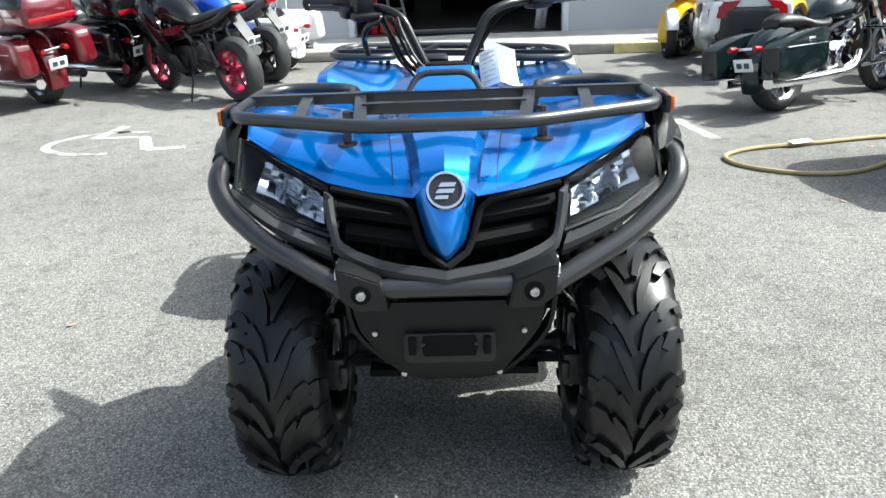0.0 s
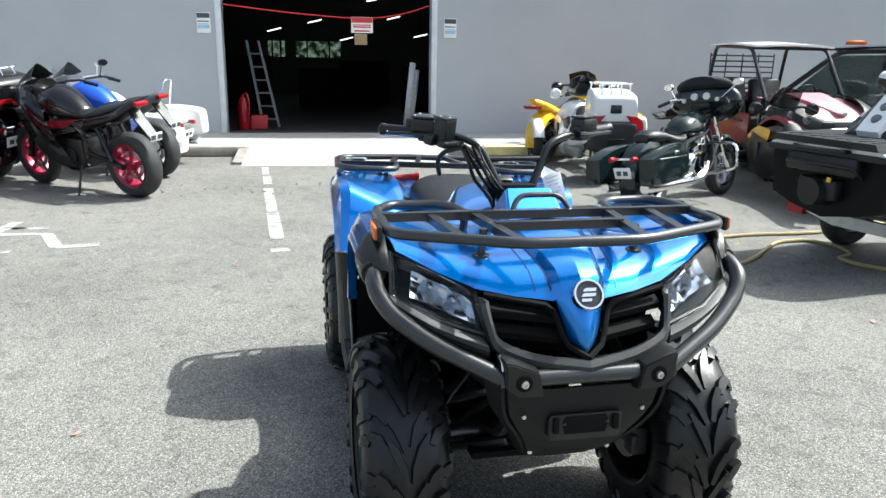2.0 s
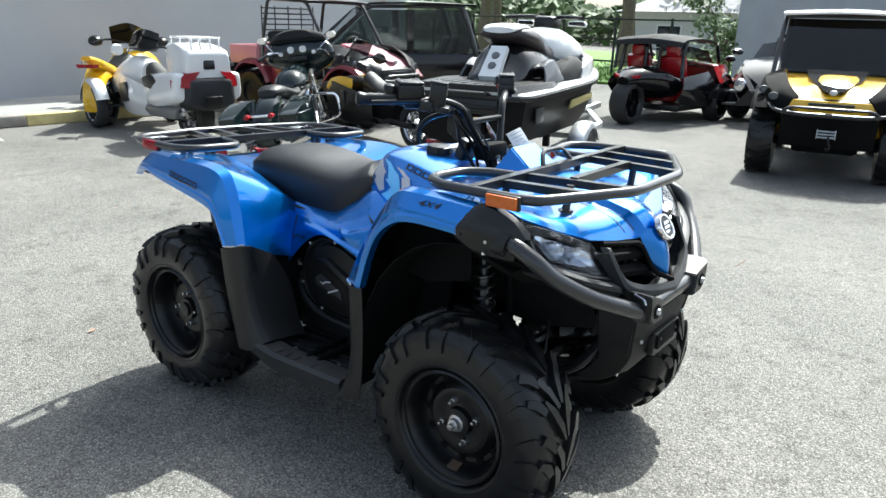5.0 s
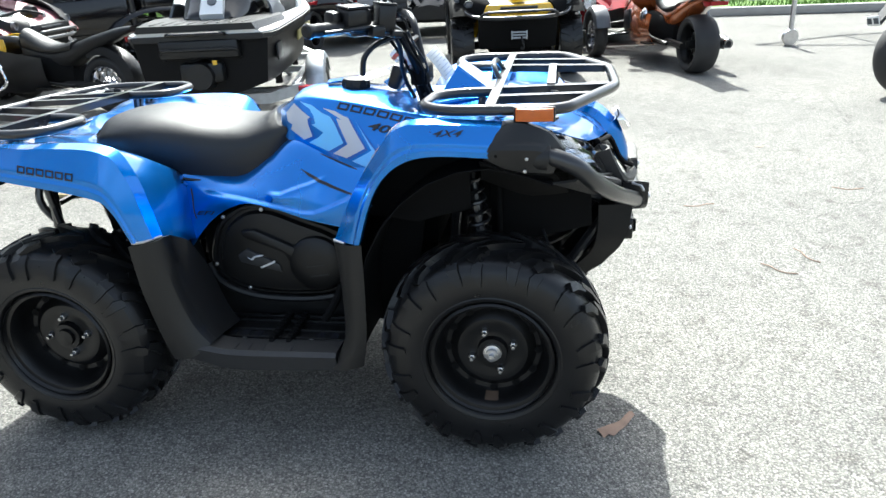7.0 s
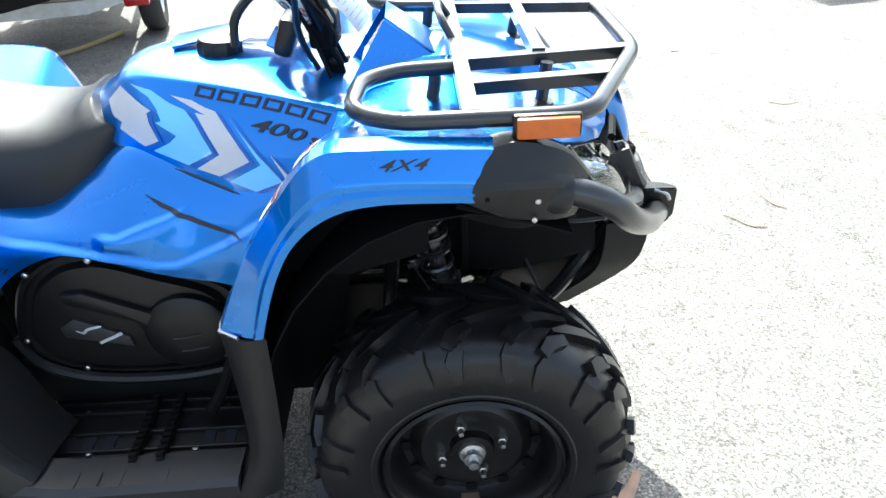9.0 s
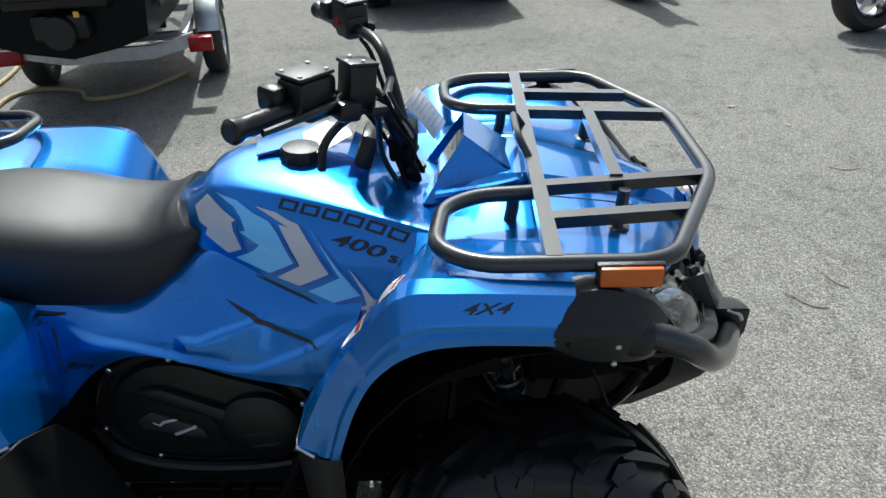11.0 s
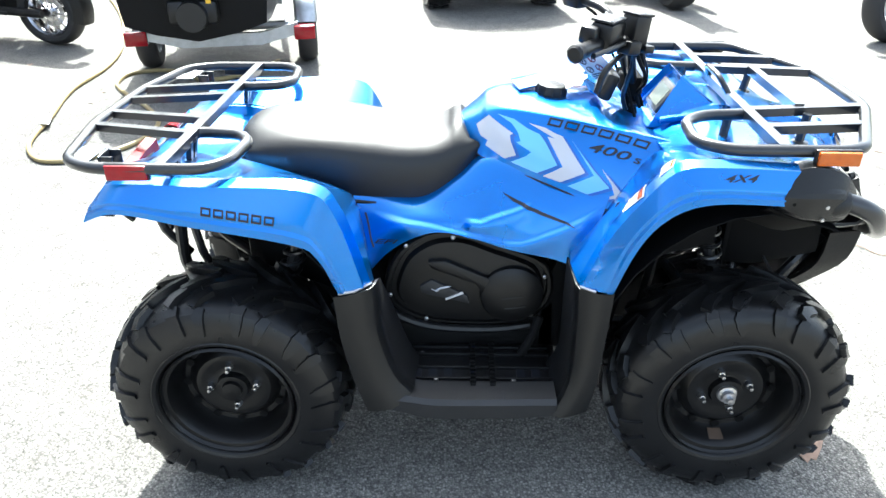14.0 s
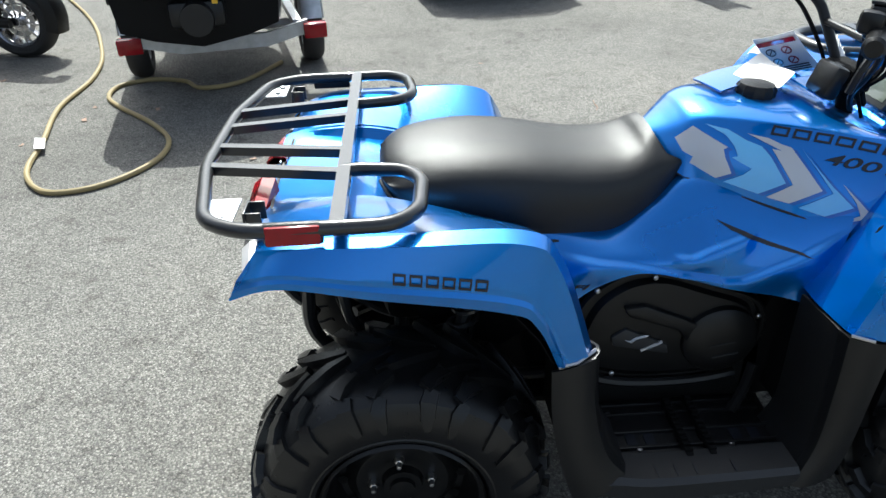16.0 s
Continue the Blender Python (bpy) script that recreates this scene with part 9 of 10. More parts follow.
    if rack:
        for z in (1.14, 1.24, 1.34, 1.44, 1.54, 1.64, 1.74):
            b = B()
            tube(b, [(-0.80, -0.55, z), (-0.80, 0.55, z)], 0.014, 6)
            part("rear_screen_bar", b, TUBE, t, "black bar of the rear screen")
        for y in (-0.55, -0.28, 0, 0.28, 0.55):
            b = B()
            tube(b, [(-0.80, y, 1.1), (-0.80, y, 1.78)], 0.010, 6)
            part("rear_screen_upright", b, TUBE, t)
    if cab:
        for s in (-1, 1):
            b = B()
            plate(b, [(0.55, s * 0.63, 1.05), (0.20, s * 0.615, 1.80), (-0.60, s * 0.615, 1.84), (-0.72, s * 0.63, 1.05)], 0.006)
            w = part("side_window", b, TINTW, t, "tinted window")
            b = B()
            box(b, (0.06, 0.03, 0.8), (-0.15, s * 0.625, 1.42))
            box(b, (1.25, 0.05, 0.55), (-0.08, s * 0.64, 0.78), None, 0.03)
            part("door", b, body, t)
        b = B()
        plate(b, [(0.60, -0.58, 1.08), (0.60, 0.58, 1.08), (0.24, 0.56, 1.82), (0.24, -0.56, 1.82)], 0.006)
        part("windscreen", b, TINTW, t)
        b = B()
        plate(b, [(-0.76, -0.58, 1.15), (-0.76, 0.58, 1.15), (-0.66, 0.56, 1.84), (-0.66, -0.56, 1.84)], 0.006)
        part("rear_window", b, TINTW, t)
    return t


ysbs = side_by_side("yellow_side_by_side", sized(6.65, 0.50, 190, 0.97, 1.0, 0.93), "yellow and black side-by-side with tubular bumper", YELP, BLACKP, WHITEG, rimm=YELP)
rsbs = side_by_side("red_side_by_side", sized(5.34, 6.58, -87, 0.885), "glare-paled red side-by-side with wire screen", PINKISH, WINE, WHITEG, rack=True)
for ob in rsbs.children:
    if ob.name.split(".")[0] in ("cage_tube", "roof", "seat", "steering_wheel", "rear_screen_bar", "rear_screen_upright"):
        for v in ob.data.vertices:
            if v.co.z > 1.05:
                v.co.z = 1.05 + (v.co.z - 1.05) * 0.80
# the yellow one is a lower model: hood and cab squat over the same wheels
for ob in ysbs.children_recursive:
    if ob.type == "MESH" and ob.name.split(".")[0] not in ("wheel", "tyre"):
        for v in ob.data.vertices:
            z = v.co.z
            v.co.z = z if z < 0.65 else 0.65 + (min(z, 1.05) - 0.65) * 0.74 + max(0, z - 1.05) * 0.68
TINTW = glass_mat("tinted window glass", (0.24, 0.29, 0.28))
cabv = side_by_side("black_cab_vehicle", sized(6.9, 6.9, 142, 1.0, 1.75, 1.0, 0.80), "black enclosed utility vehicle with tinted windows", BLACKG, BLACKG, BLACKG, cab=True)
b = B()
lathe(b, [(0.07, 0.0), (0.07, 0.05), (0.04, 0.07), (0, 0.07)], (0.1, 0.3, 1.97), "z", 14)
part("beacon", b, AMBER, cabv, "amber beacon")


def roadster(name, m, label, body, canopy):
    """A low open three-wheeled roadster: forward x, front axle at 0."""
    t = thing(name, m, label, "three-wheeler")
    for s in (-1, 1):
        road_wheel(t, 0, s * 0.78, 0.31, 0.22, BLACKG, 5, 0.72)
        b = B()
        mudguard(b, 0, s * 0.78, 0.36, 0.12, 20, 150, drop=0.03)
        part("cycle_fender", b, body if canopy else BLACKG, t)
        b = B()
        for dx, z in ((0.15, 0.26), (-0.2, 0.26), (0.05, 0.44)):
            rod(b, (dx, s * 0.30, z + 0.02), (0, s * 0.68, z), 0.018, 8)
        part("suspension_arm", b, ALU, t)
        b = B()
        rows = [[(0.35, s * 0.10, 0.58), (0.0, s * 0.42, 0.74), (-0.6, s * 0.62, 0.86), (-1.2, s * 0.70, 0.80), (-1.8, s * 0.60, 0.72)],
                [(0.42, s * 0.16, 0.44), (0.0, s * 0.50, 0.52), (-0.5, s * 0.74, 0.58), (-1.2, s * 0.80, 0.55), (-1.9, s * 0.66, 0.55)],
                [(0.38, s * 0.14, 0.30), (0.0, s * 0.40, 0.26), (-0.5, s * 0.66, 0.26), (-1.2, s * 0.70, 0.26), (-1.8, s * 0.50, 0.32)]]
        sheet(b, rows, 3, 3, 0.008)
        part("body_side", b, BLACKG if canopy else body, t, "angular body side")
        if canopy:
            b = B()
            sheet(b, [[(0.05, s * 0.44, 0.78), (-0.5, s * 0.66, 0.90), (-1.1, s * 0.74, 0.86)], [(0.0, s * 0.54, 0.62), (-0.5, s * 0.77, 0.66), (-1.0, s * 0.83, 0.62)]], 2, 3, 0.01)
            part("side_panel", b, body, t, "red side panel")
        b = B()
        prism(b, [(-0.45, 0.52), (-1.15, 0.56), (-1.25, 0.40), (-0.7, 0.34)], "y", s * 0.775, s * 0.80, 0.01)
        part("side_scoop", b, BLACKP, t)
        b = B()
        lathe(b, [(0, 0.04), (0.075, 0.035), (0.09, 0.0), (0.07, -0.06), (0, -0.08)], (0.30, s * 0.36, 0.56), "x", 18)
        part("headlamp", b, REFL, t, "round projector lamp")
        b = B()
        blob(b, [(-0.52, 0.05, 0.94, 1.02, 0.98), (-0.46, 0.09, 0.93, 1.04, 0.98), (-0.36, 0.04, 0.95, 1.01, 0.98)])
        b.transform(Matrix.Translation((0, s * 0.72, 0)))
        part("mirror", b, BLACKG, t)
        b = B()
        box(b, (0.50, 0.44, 0.14), (-1.20, s * 0.30, 0.36), None, 0.05)
        box(b, (0.14, 0.42, 0.66), (-1.50, s * 0.30, 0.72), pose(0, 0, 0, 0, -18, 0), 0.06)
        box(b, (0.10, 0.22, 0.18), (-1.62, s * 0.30, 1.10), pose(0, 0, 0, 0, -14, 0), 0.04)
        part("seat", b, REDP if canopy else VINYL, t, "bucket seat")
    b = B()
    rows = [[(0.44, y * 0.16, 0.50 - abs(y) * 0.03) for y in (-1, -0.4, 0, 0.4, 1)], [(0.0, y * 0.46, 0.80 - abs(y) * 0.07) for y in (-1, -0.4, 0, 0.4, 1)], [(-0.5, y * 0.60, 0.93 - abs(y) * 0.06) for y in (-1, -0.4, 0, 0.4, 1)], [(-0.72, y * 0.62, 0.92 - abs(y) * 0.06) for y in (-1, -0.4, 0, 0.4, 1)]]
    sheet(b, rows, 3, 2, 0.008)
    part("hood", b, body, t, "pointed hood")
    b = B()
    prism(b, [(-0.36, 0.30), (0.36, 0.30), (0.20, 0.50), (-0.20, 0.50)], "y", 0, 0.03)
    b.transform(pose(0.40, 0, 0, 0, 0, -90))
    part("nose_grille", b, BLACKP, t)
    b = B()
    sheet(b, [[(-0.62, -0.52, 0.90), (-0.52, 0, 0.95), (-0.62, 0.52, 0.90)], [(-0.78, -0.46, 1.10), (-0.70, 0, 1.16), (-0.78, 0.46, 1.10)]], 2, 4, 0.006)
    part("wind_deflector", b, SMOKE, t)
    b = B()
    box(b, (1.5, 1.1, 0.10), (-1.0, 0, 0.24), None, 0.03)
    part("floor_pan", b, BLACKP, t)
    b = B()
    for s in (-1, 1):
        tube(b, rounded([(-1.72, s * 0.12, 0.70), (-1.68, s * 0.12, 1.22), (-1.68, s * 0.50, 1.22), (-1.75, s * 0.55, 0.70)], 0.10), 0.030, 10)
    part("roll_hoop", b, BLACKG, t, "twin roll hoops")
    b = B()
    blob(b, [(-2.55, 0.10, 0.60, 0.72, 0.66), (-2.3, 0.24, 0.55, 0.84, 0.70), (-1.95, 0.42, 0.45, 0.88, 0.68), (-1.70, 0.55, 0.35, 0.80, 0.60)])
    part("tail", b, BLACKG if canopy else body, t, sharp=1.0)
    road_wheel(t, -2.67 + 0.30, 0, 0.33, 0.28, BLACKG, 5, 0.66)
    for s in (-1, 1):
        b = B()
        loft(b, [[(-2.42, s * 0.08, 0.74), (-2.40, s * 0.22, 0.76), (-2.40, s * 0.20, 0.70), (-2.42, s * 0.08, 0.69)], [(-2.50, s * 0.08, 0.73), (-2.47, s * 0.20, 0.75), (-2.47, s * 0.19, 0.71), (-2.50, s * 0.08, 0.695)]])
        part("tail_lamp", b, REDL, t)
    if canopy:
        b = B()
        sheet(b, [[(-0.75, -0.60, 1.20), (-0.72, 0, 1.25), (-0.75, 0.60, 1.20)], [(-1.2, -0.62, 1.27), (-1.2, 0, 1.33), (-1.2, 0.62, 1.27)], [(-1.78, -0.58, 1.25), (-1.80, 0, 1.30), (-1.78, 0.58, 1.25)], [(-1.88, -0.58, 1.16), (-1.90, 0, 1.20), (-1.88, 0.58, 1.16)]], 3, 3, 0.02)
        part("canopy", b, CLOTH, t, "black cloth canopy")
        for s in (-1, 1):
            for p, q in (((-0.60, s * 0.60, 0.92), (-0.75, s * 0.60, 1.20)), ((-1.78, s * 0.58, 1.23), (-1.85, s * 0.58, 0.80))):
                b = B()
                tube(b, [p, q], 0.025, 8)
                part("canopy_post", b, BLACKG, t)
    return t


roadster("red_canopy_roadster", pose(10.0, 3.06, 0, 0, 0, -6) @ Matrix.Diagonal((0.9, 0.9, 0.9, 1)), "red three-wheeled roadster with black canopy", REDP, True)
roadster("black_roadster", pose(9.3, 1.75, 0, 0, 0, 178), "black three-wheeled roadster beside the others", BLACKG, False)
roadster("red_roadster", pose(7.75, -0.80, 0, 0, 0, 186), "bright red three-wheeled roadster with pointed hood", REDP, False)

# jet ski on its trailer
TRM = pose(3.58, 2.34, 0, 0, 0, 12)
trailer = thing("boat_trailer", TRM, "galvanised boat trailer with red lamps under a jet ski", "trailer")
for s in (-1, 1):
    road_wheel(trailer, 0, s * 0.56, 0.245, 0.14, GALV, 5, 0.55)
    b = B()
    mudguard(b, 0, s * 0.56, 0.282, 0.075, 22, 165, drop=0.04)
    part("fender", b, GALV, trailer, "rounded galvanised fender")
    b = B()
    rod(b, (-0.52, s * 0.44, 0.37), (1.2, s * 0.40, 0.38), 0.035, 4)
    rod(b, (1.2, s * 0.40, 0.38), (2.1, s * 0.04, 0.40), 0.035, 4)
    part("side_rail", b, GALV, trailer)
    b = B()
    box(b, (0.07, 0.14, 0.09), (-0.56, s * 0.54, 0.335), None, 0.008)
    part("tail_lamp", b, REDL, trailer, "red box tail lamp")
    b = B()
    box(b, (1.5, 0.10, 0.05), (0.45, s * 0.24, 0.455), None, 0.01)
    for x in (0.0, 1.0):
        box(b, (0.05, 0.05, 0.12), (x, s * 0.24, 0.38))
    part("bunk", b, CLOTH, trailer, "carpeted bunk board")
b = B()
loft(b, [[(-0.54 + a, -0.50, 0.36 + c) for a, c in ((-0.02, -0.04), (0.02, -0.04), (0.02, 0.04), (-0.02, 0.04))], [(-0.54 + a, -0.25, 0.30 + c) for a, c in ((-0.02, -0.04), (0.02, -0.04), (0.02, 0.04), (-0.02, 0.04))], [(-0.54 + a, 0.25, 0.30 + c) for a, c in ((-0.02, -0.04), (0.02, -0.04), (0.02, 0.04), (-0.02, 0.04))], [(-0.54 + a, 0.50, 0.36 + c) for a, c in ((-0.02, -0.04), (0.02, -0.04), (0.02, 0.04), (-0.02, 0.04))]])
part("rear_beam", b, GALV, trailer, "bowed rear cross beam")
b = B()
rod(b, (0, -0.56, 0.265), (0, 0.56, 0.265), 0.03, 8)
for x in (0.3, 1.15):
    rod(b, (x, -0.42, 0.38), (x, 0.42, 0.38), 0.03, 4)
rod(b, (0.9, 0, 0.40), (2.7, 0, 0.42), 0.04, 4)
part("axle_and_tongue", b, GALV, trailer)
b = B()
rod(b, (2.05, 0, 0.40), (1.98, 0, 0.82), 0.03, 8)
box(b, (0.14, 0.12, 0.10), (1.96, 0, 0.84), None, 0.02)
part("winch_post", b, GALV, trailer)
b = B()
rod(b, (2.5, 0.06, 0.50), (2.5, 0.06, 0.10), 0.025, 8)
lathe(b, [(0, -0.03), (0.09, -0.03), (0.10, 0), (0.09, 0.03), (0, 0.03)], (2.5, 0.06, 0.10), "y", 16)
part("jockey_wheel", b, GALV, trailer)

jet = thing("jet_ski", pose(3.27, 2.36, 0.02, 0, 0, 9) @ Matrix.Diagonal((0.87, 0.87, 0.87, 1)), "black and white jet ski with grey seat on a trailer", "jet ski")
b = B()
def hull_ring(x, w, zb, zc, zt):
    return [(x, 0, zb), (x, -w * 0.55, zb + (zc - zb) * 0.45), (x, -w * 0.92, zc), (x, -w, zt), (x, 0, zt + 0.01), (x, w, zt), (x, w * 0.92, zc), (x, w * 0.55, zb + (zc - zb) * 0.45)]
loft(b, [hull_ring(-0.64, 0.53, 0.40, 0.52, 0.86), hull_ring(-0.30, 0.56, 0.40, 0.52, 0.88), hull_ring(0.6, 0.58, 0.40, 0.56, 0.90), hull_ring(1.15, 0.52, 0.46, 0.66, 0.92), hull_ring(1.7, 0.34, 0.68, 0.82, 0.97), hull_ring(2.1, 0.04, 0.88, 0.95, 1.02)], k=4)
hull = part("hull", b, mat("black hull gelcoat", (0.005, 0.005, 0.0055), 0.42, vary=0.1, spec=0.12), jet, "gloss black hull", sharp=0.8)
b = B()
def lip(x, w, z):
    return [(x, -w, z + 0.045), (x, -w - 0.02, z + 0.047), (x, -w - 0.02, z + 0.056), (x, -w + 0.03, z + 0.072), (x, w - 0.03, z + 0.072), (x, w + 0.02, z + 0.056), (x, w + 0.02, z + 0.047), (x, w, z + 0.045)]
loft(b, [lip(-0.70, 0.48, 0.86), lip(-0.58, 0.55, 0.86), lip(-0.30, 0.575, 0.87), lip(0.6, 0.595, 0.90), lip(1.15, 0.54, 0.92), lip(1.7, 0.36, 0.97), lip(2.12, 0.05, 1.02)], k=4)
part("deck", b, WHITEG, jet, "white deck with dark rub rail", sharp=0.8)
b = B()
loft(b, [[(x, -w, z + 0.0), (x, -w - 0.035, z + 0.008), (x, -w - 0.035, z + 0.040), (x, -w, z + 0.046), (x, w, z + 0.046), (x, w + 0.035, z + 0.040), (x, w + 0.035, z + 0.008), (x, w, z)] for x, w, z in ((-0.71, 0.48, 0.86), (-0.58, 0.55, 0.86), (-0.30, 0.575, 0.87), (0.6, 0.595, 0.90), (1.15, 0.54, 0.92), (1.7, 0.36, 0.97), (2.12, 0.05, 1.02))], k=4)
part("rub_rail", b, BLACKP, jet, "black rub rail", sharp=0.8)
b = B()
loft(b, [[(-0.735, -0.47, 0.935), (-0.735, 0.47, 0.935), (-0.735, 0.44, 0.985), (-0.735, -0.44, 0.985)], [(-0.10, -0.575, 0.935), (-0.10, 0.575, 0.935), (-0.10, 0.54, 0.99), (-0.10, -0.54, 0.99)], [(0.20, -0.50, 0.955), (0.20, 0.50, 0.955), (0.20, 0.45, 0.985), (0.20, -0.45, 0.985)]], k=2)
part("rear_platform_mat", b, BLACKP, jet, "black swim platform mat")
b = B()
blob(b, [(-0.30, 0.22, 0.95, 1.02, 0.97), (-0.10, 0.28, 0.95, 1.18, 1.0), (0.05, 0.31, 0.95, 1.32, 1.02), (0.35, 0.33, 0.95, 1.32, 1.02), (0.75, 0.30, 0.95, 1.22, 1.02), (1.05, 0.20, 0.98, 1.34, 1.12)])
part("seat_base", b, BLACKG, jet, sharp=1.0)
b = B()
blob(b, [(-0.07, 0.16, 1.36, 1.43, 1.39), (0.0, 0.23, 1.32, 1.47, 1.39), (0.20, 0.26, 1.25, 1.47, 1.36), (0.40, 0.25, 1.17, 1.44, 1.31), (0.56, 0.23, 1.06, 1.35, 1.22), (0.78, 0.21, 1.04, 1.32, 1.20), (1.0, 0.16, 1.2, 1.40, 1.30)])
part("seat", b, mat("brown grey seat vinyl", (0.030, 0.022, 0.023), 0.36, vary=0.1, bump=0.2, bscale=400), jet, "grey-brown stepped saddle", sharp=1.0)
b = B()
blob(b, [(-0.09, 0.15, 1.40, 1.455, 1.425), (0.02, 0.20, 1.43, 1.487, 1.45), (0.25, 0.17, 1.43, 1.487, 1.45), (0.40, 0.10, 1.41, 1.452, 1.43), (0.48, 0.04, 1.38, 1.41, 1.39)])
part("seat_cap", b, WHITEG, jet, "white seat cap", sharp=1.0)
b = B()
loft(b, [[(-0.34, -0.12, 1.03), (-0.34, 0.07, 1.03), (-0.30, 0.07, 0.97), (-0.30, -0.12, 0.97)], [(-0.115, -0.105, 1.29), (-0.115, 0.055, 1.29), (-0.07, 0.055, 1.26), (-0.07, -0.105, 1.26)]])
bs = part("boarding_panel", b, WHITEG, jet, "white ladder panel with two round pads")
for f in (0.35, 0.68):
    b = B()
    lathe(b, [(0.0, 0.012), (0.035, 0.01), (0.04, 0.0), (0, -0.005)], (0, 0, 0), "z", 16)
    b.transform(basis((-0.34 + 0.225 * f, -0.025, 1.03 + 0.26 * f), (0, -1, 0), (0.225, 0, 0.26)))
    part("pad", b, GREYG, bs)
b = B()
blob(b, [(0.72, 0.14, 1.18, 1.38, 1.28), (0.85, 0.24, 1.06, 1.44, 1.24), (1.1, 0.31, 0.98, 1.46, 1.20), (1.4, 0.32, 0.98, 1.38, 1.18), (1.75, 0.20, 1.0, 1.22, 1.08), (2.05, 0.06, 1.04, 1.10, 1.07)])
b2 = B()
for s in (-1, 1):
    sheet(b2, [[(0.80, s * 0.50, 0.97), (1.05, s * 0.50, 0.98), (1.40, s * 0.42, 1.0), (1.75, s * 0.28, 1.03)], [(0.86, s * 0.50, 1.06), (1.08, s * 0.50, 1.15), (1.38, s * 0.42, 1.13), (1.72, s * 0.24, 1.12)], [(0.95, s * 0.46, 1.07), (1.12, s * 0.44, 1.15), (1.36, s * 0.30, 1.2), (1.70, s * 0.14, 1.18)]], 2, 2, 0.02)
part("gunwale", b2, WHITEG, jet, "white raised gunwale")
for s in (-1, 1):
    b2 = B()
    blob(b2, [(0.36, 0.06, 0.96, 1.02, 0.98), (0.55, 0.11, 0.95, 1.13, 1.0), (0.85, 0.13, 0.95, 1.19, 1.0), (1.12, 0.10, 0.95, 1.12, 1.0)])
    b2.transform(Matrix.Translation((0, s * 0.37, 0)))
    part("footwell_pad", b2, CLOTH, jet, "black footwell padding")
    b2 = B()
    sheet(b2, [[(-0.02, s * 0.44, 0.97), (0.20, s * 0.46, 0.97), (0.40, s * 0.46, 0.98)], [(0.06, s * 0.40, 1.10), (0.22, s * 0.42, 1.16), (0.40, s * 0.44, 1.02)], [(0.08, s * 0.30, 1.08), (0.24, s * 0.32, 1.14), (0.40, s * 0.36, 1.02)]], 2, 2, 0.02)
    part("step_fairing", b2, GREYG, jet, "grey step fairing")
part("front_cowl", b, WHITEG, jet, "white front cowl", sharp=1.0)
b = B()
tube(b, [(0.98, -0.42, 1.55), (1.10, -0.16, 1.56), (1.12, 0, 1.54), (1.10, 0.16, 1.56), (0.98, 0.42, 1.55)], 0.020, 8, 3)
box(b, (0.26, 0.24, 0.14), (1.12, 0, 1.50), None, 0.05)
part("handlebar", b, BLACKP, jet)
for s in (-1, 1):
    b = B()
    prism(b, [(-0.10, 1.465), (0.085, 1.475), (0.10, 1.51), (0.07, 1.525), (-0.08, 1.525), (-0.11, 1.50)], "x", 1.20, 1.25, 0.008)
    b.transform(Matrix.Translation((0, s * 0.285, 0)))
    mr = part("mirror", b, WHITEG, jet)
    b = B()
    prism(b, [(-0.085, 1.474), (0.07, 1.482), (0.085, 1.508), (0.06, 1.517), (-0.07, 1.517), (-0.095, 1.50)], "x", 1.192, 1.201)
    b.transform(Matrix.Translation((0, s * 0.285, 0)))
    part("mirror_glass", b, BLACKG, mr)
    b = B()
    prism(b, [(0.30, 0.73), (0.95, 0.78), (0.95, 0.84), (0.34, 0.81)], "y", s * 0.575, s * 0.595, 0.003)
    part("maker_bar", b, mat("gold decal", (0.35, 0.30, 0.12), 0.4), hull)
b = B()
box(b, (0.10, 0.62, 0.14), (-0.68, 0, 0.80), None, 0.02)
box(b, (0.12, 0.34, 0.16), (-0.68, 0, 0.62), None, 0.03)
lathe(b, [(0, -0.12), (0.10, -0.12), (0.11, 0.0), (0.12, 0.05), (0, 0.05)], (-0.68, 0, 0.60), "x", 20)
tube(b, rounded([(-0.64, -0.30, 0.72), (-0.74, -0.30, 0.80), (-0.74, 0.30, 0.80), (-0.64, 0.30, 0.72)], 0.04), 0.015, 8)
part("jet_pump", b, BLACKP, jet, "black pump housing and rear step")
for yy, zz, w, h, mm in ((-0.36, 0.80, 0.07, 0.07, WHITEP), (0.02, 0.575, 0.11, 0.05, WHITEP), (0.37, 0.79, 0.12, 0.07, GREYG), (0.12, 0.70, 0.035, 0.035, YELP)):
    b = B()
    box(b, (0.004, w, h), (-0.748 if abs(yy) < 0.3 else -0.626, -yy, zz), None)
    part("safety_label", b, mm, jet, "small safety label")

b = B()
tube(b, rounded([(-0.66, -0.22, 0.90), (-0.78, -0.22, 0.92), (-0.80, -0.10, 0.92), (-0.80, 0.10, 0.92), (-0.78, 0.22, 0.92), (-0.66, 0.22, 0.90)], 0.04), 0.014, 8)
part("stern_handle", b, BLACKG, jet, "gloss black boarding handle")
for s in (-1, 1):
    for k in range(4):
        b = B()
        box(b, (0.30, 0.018, 0.008), (-0.52, s * (0.06 + 0.10 * k), 0.988), None, 0.002)
        part("mat_ridge", b, GREYP, jet)
    b = B()
    prism(b, [(-0.46, 0.66), (-0.28, 0.67), (-0.28, 0.80), (-0.46, 0.79)], "y", s * 0.545, s * 0.562, 0.004)
    part("hull_flash", b, GREYP, hull, "dark grey patch on the hull's side")

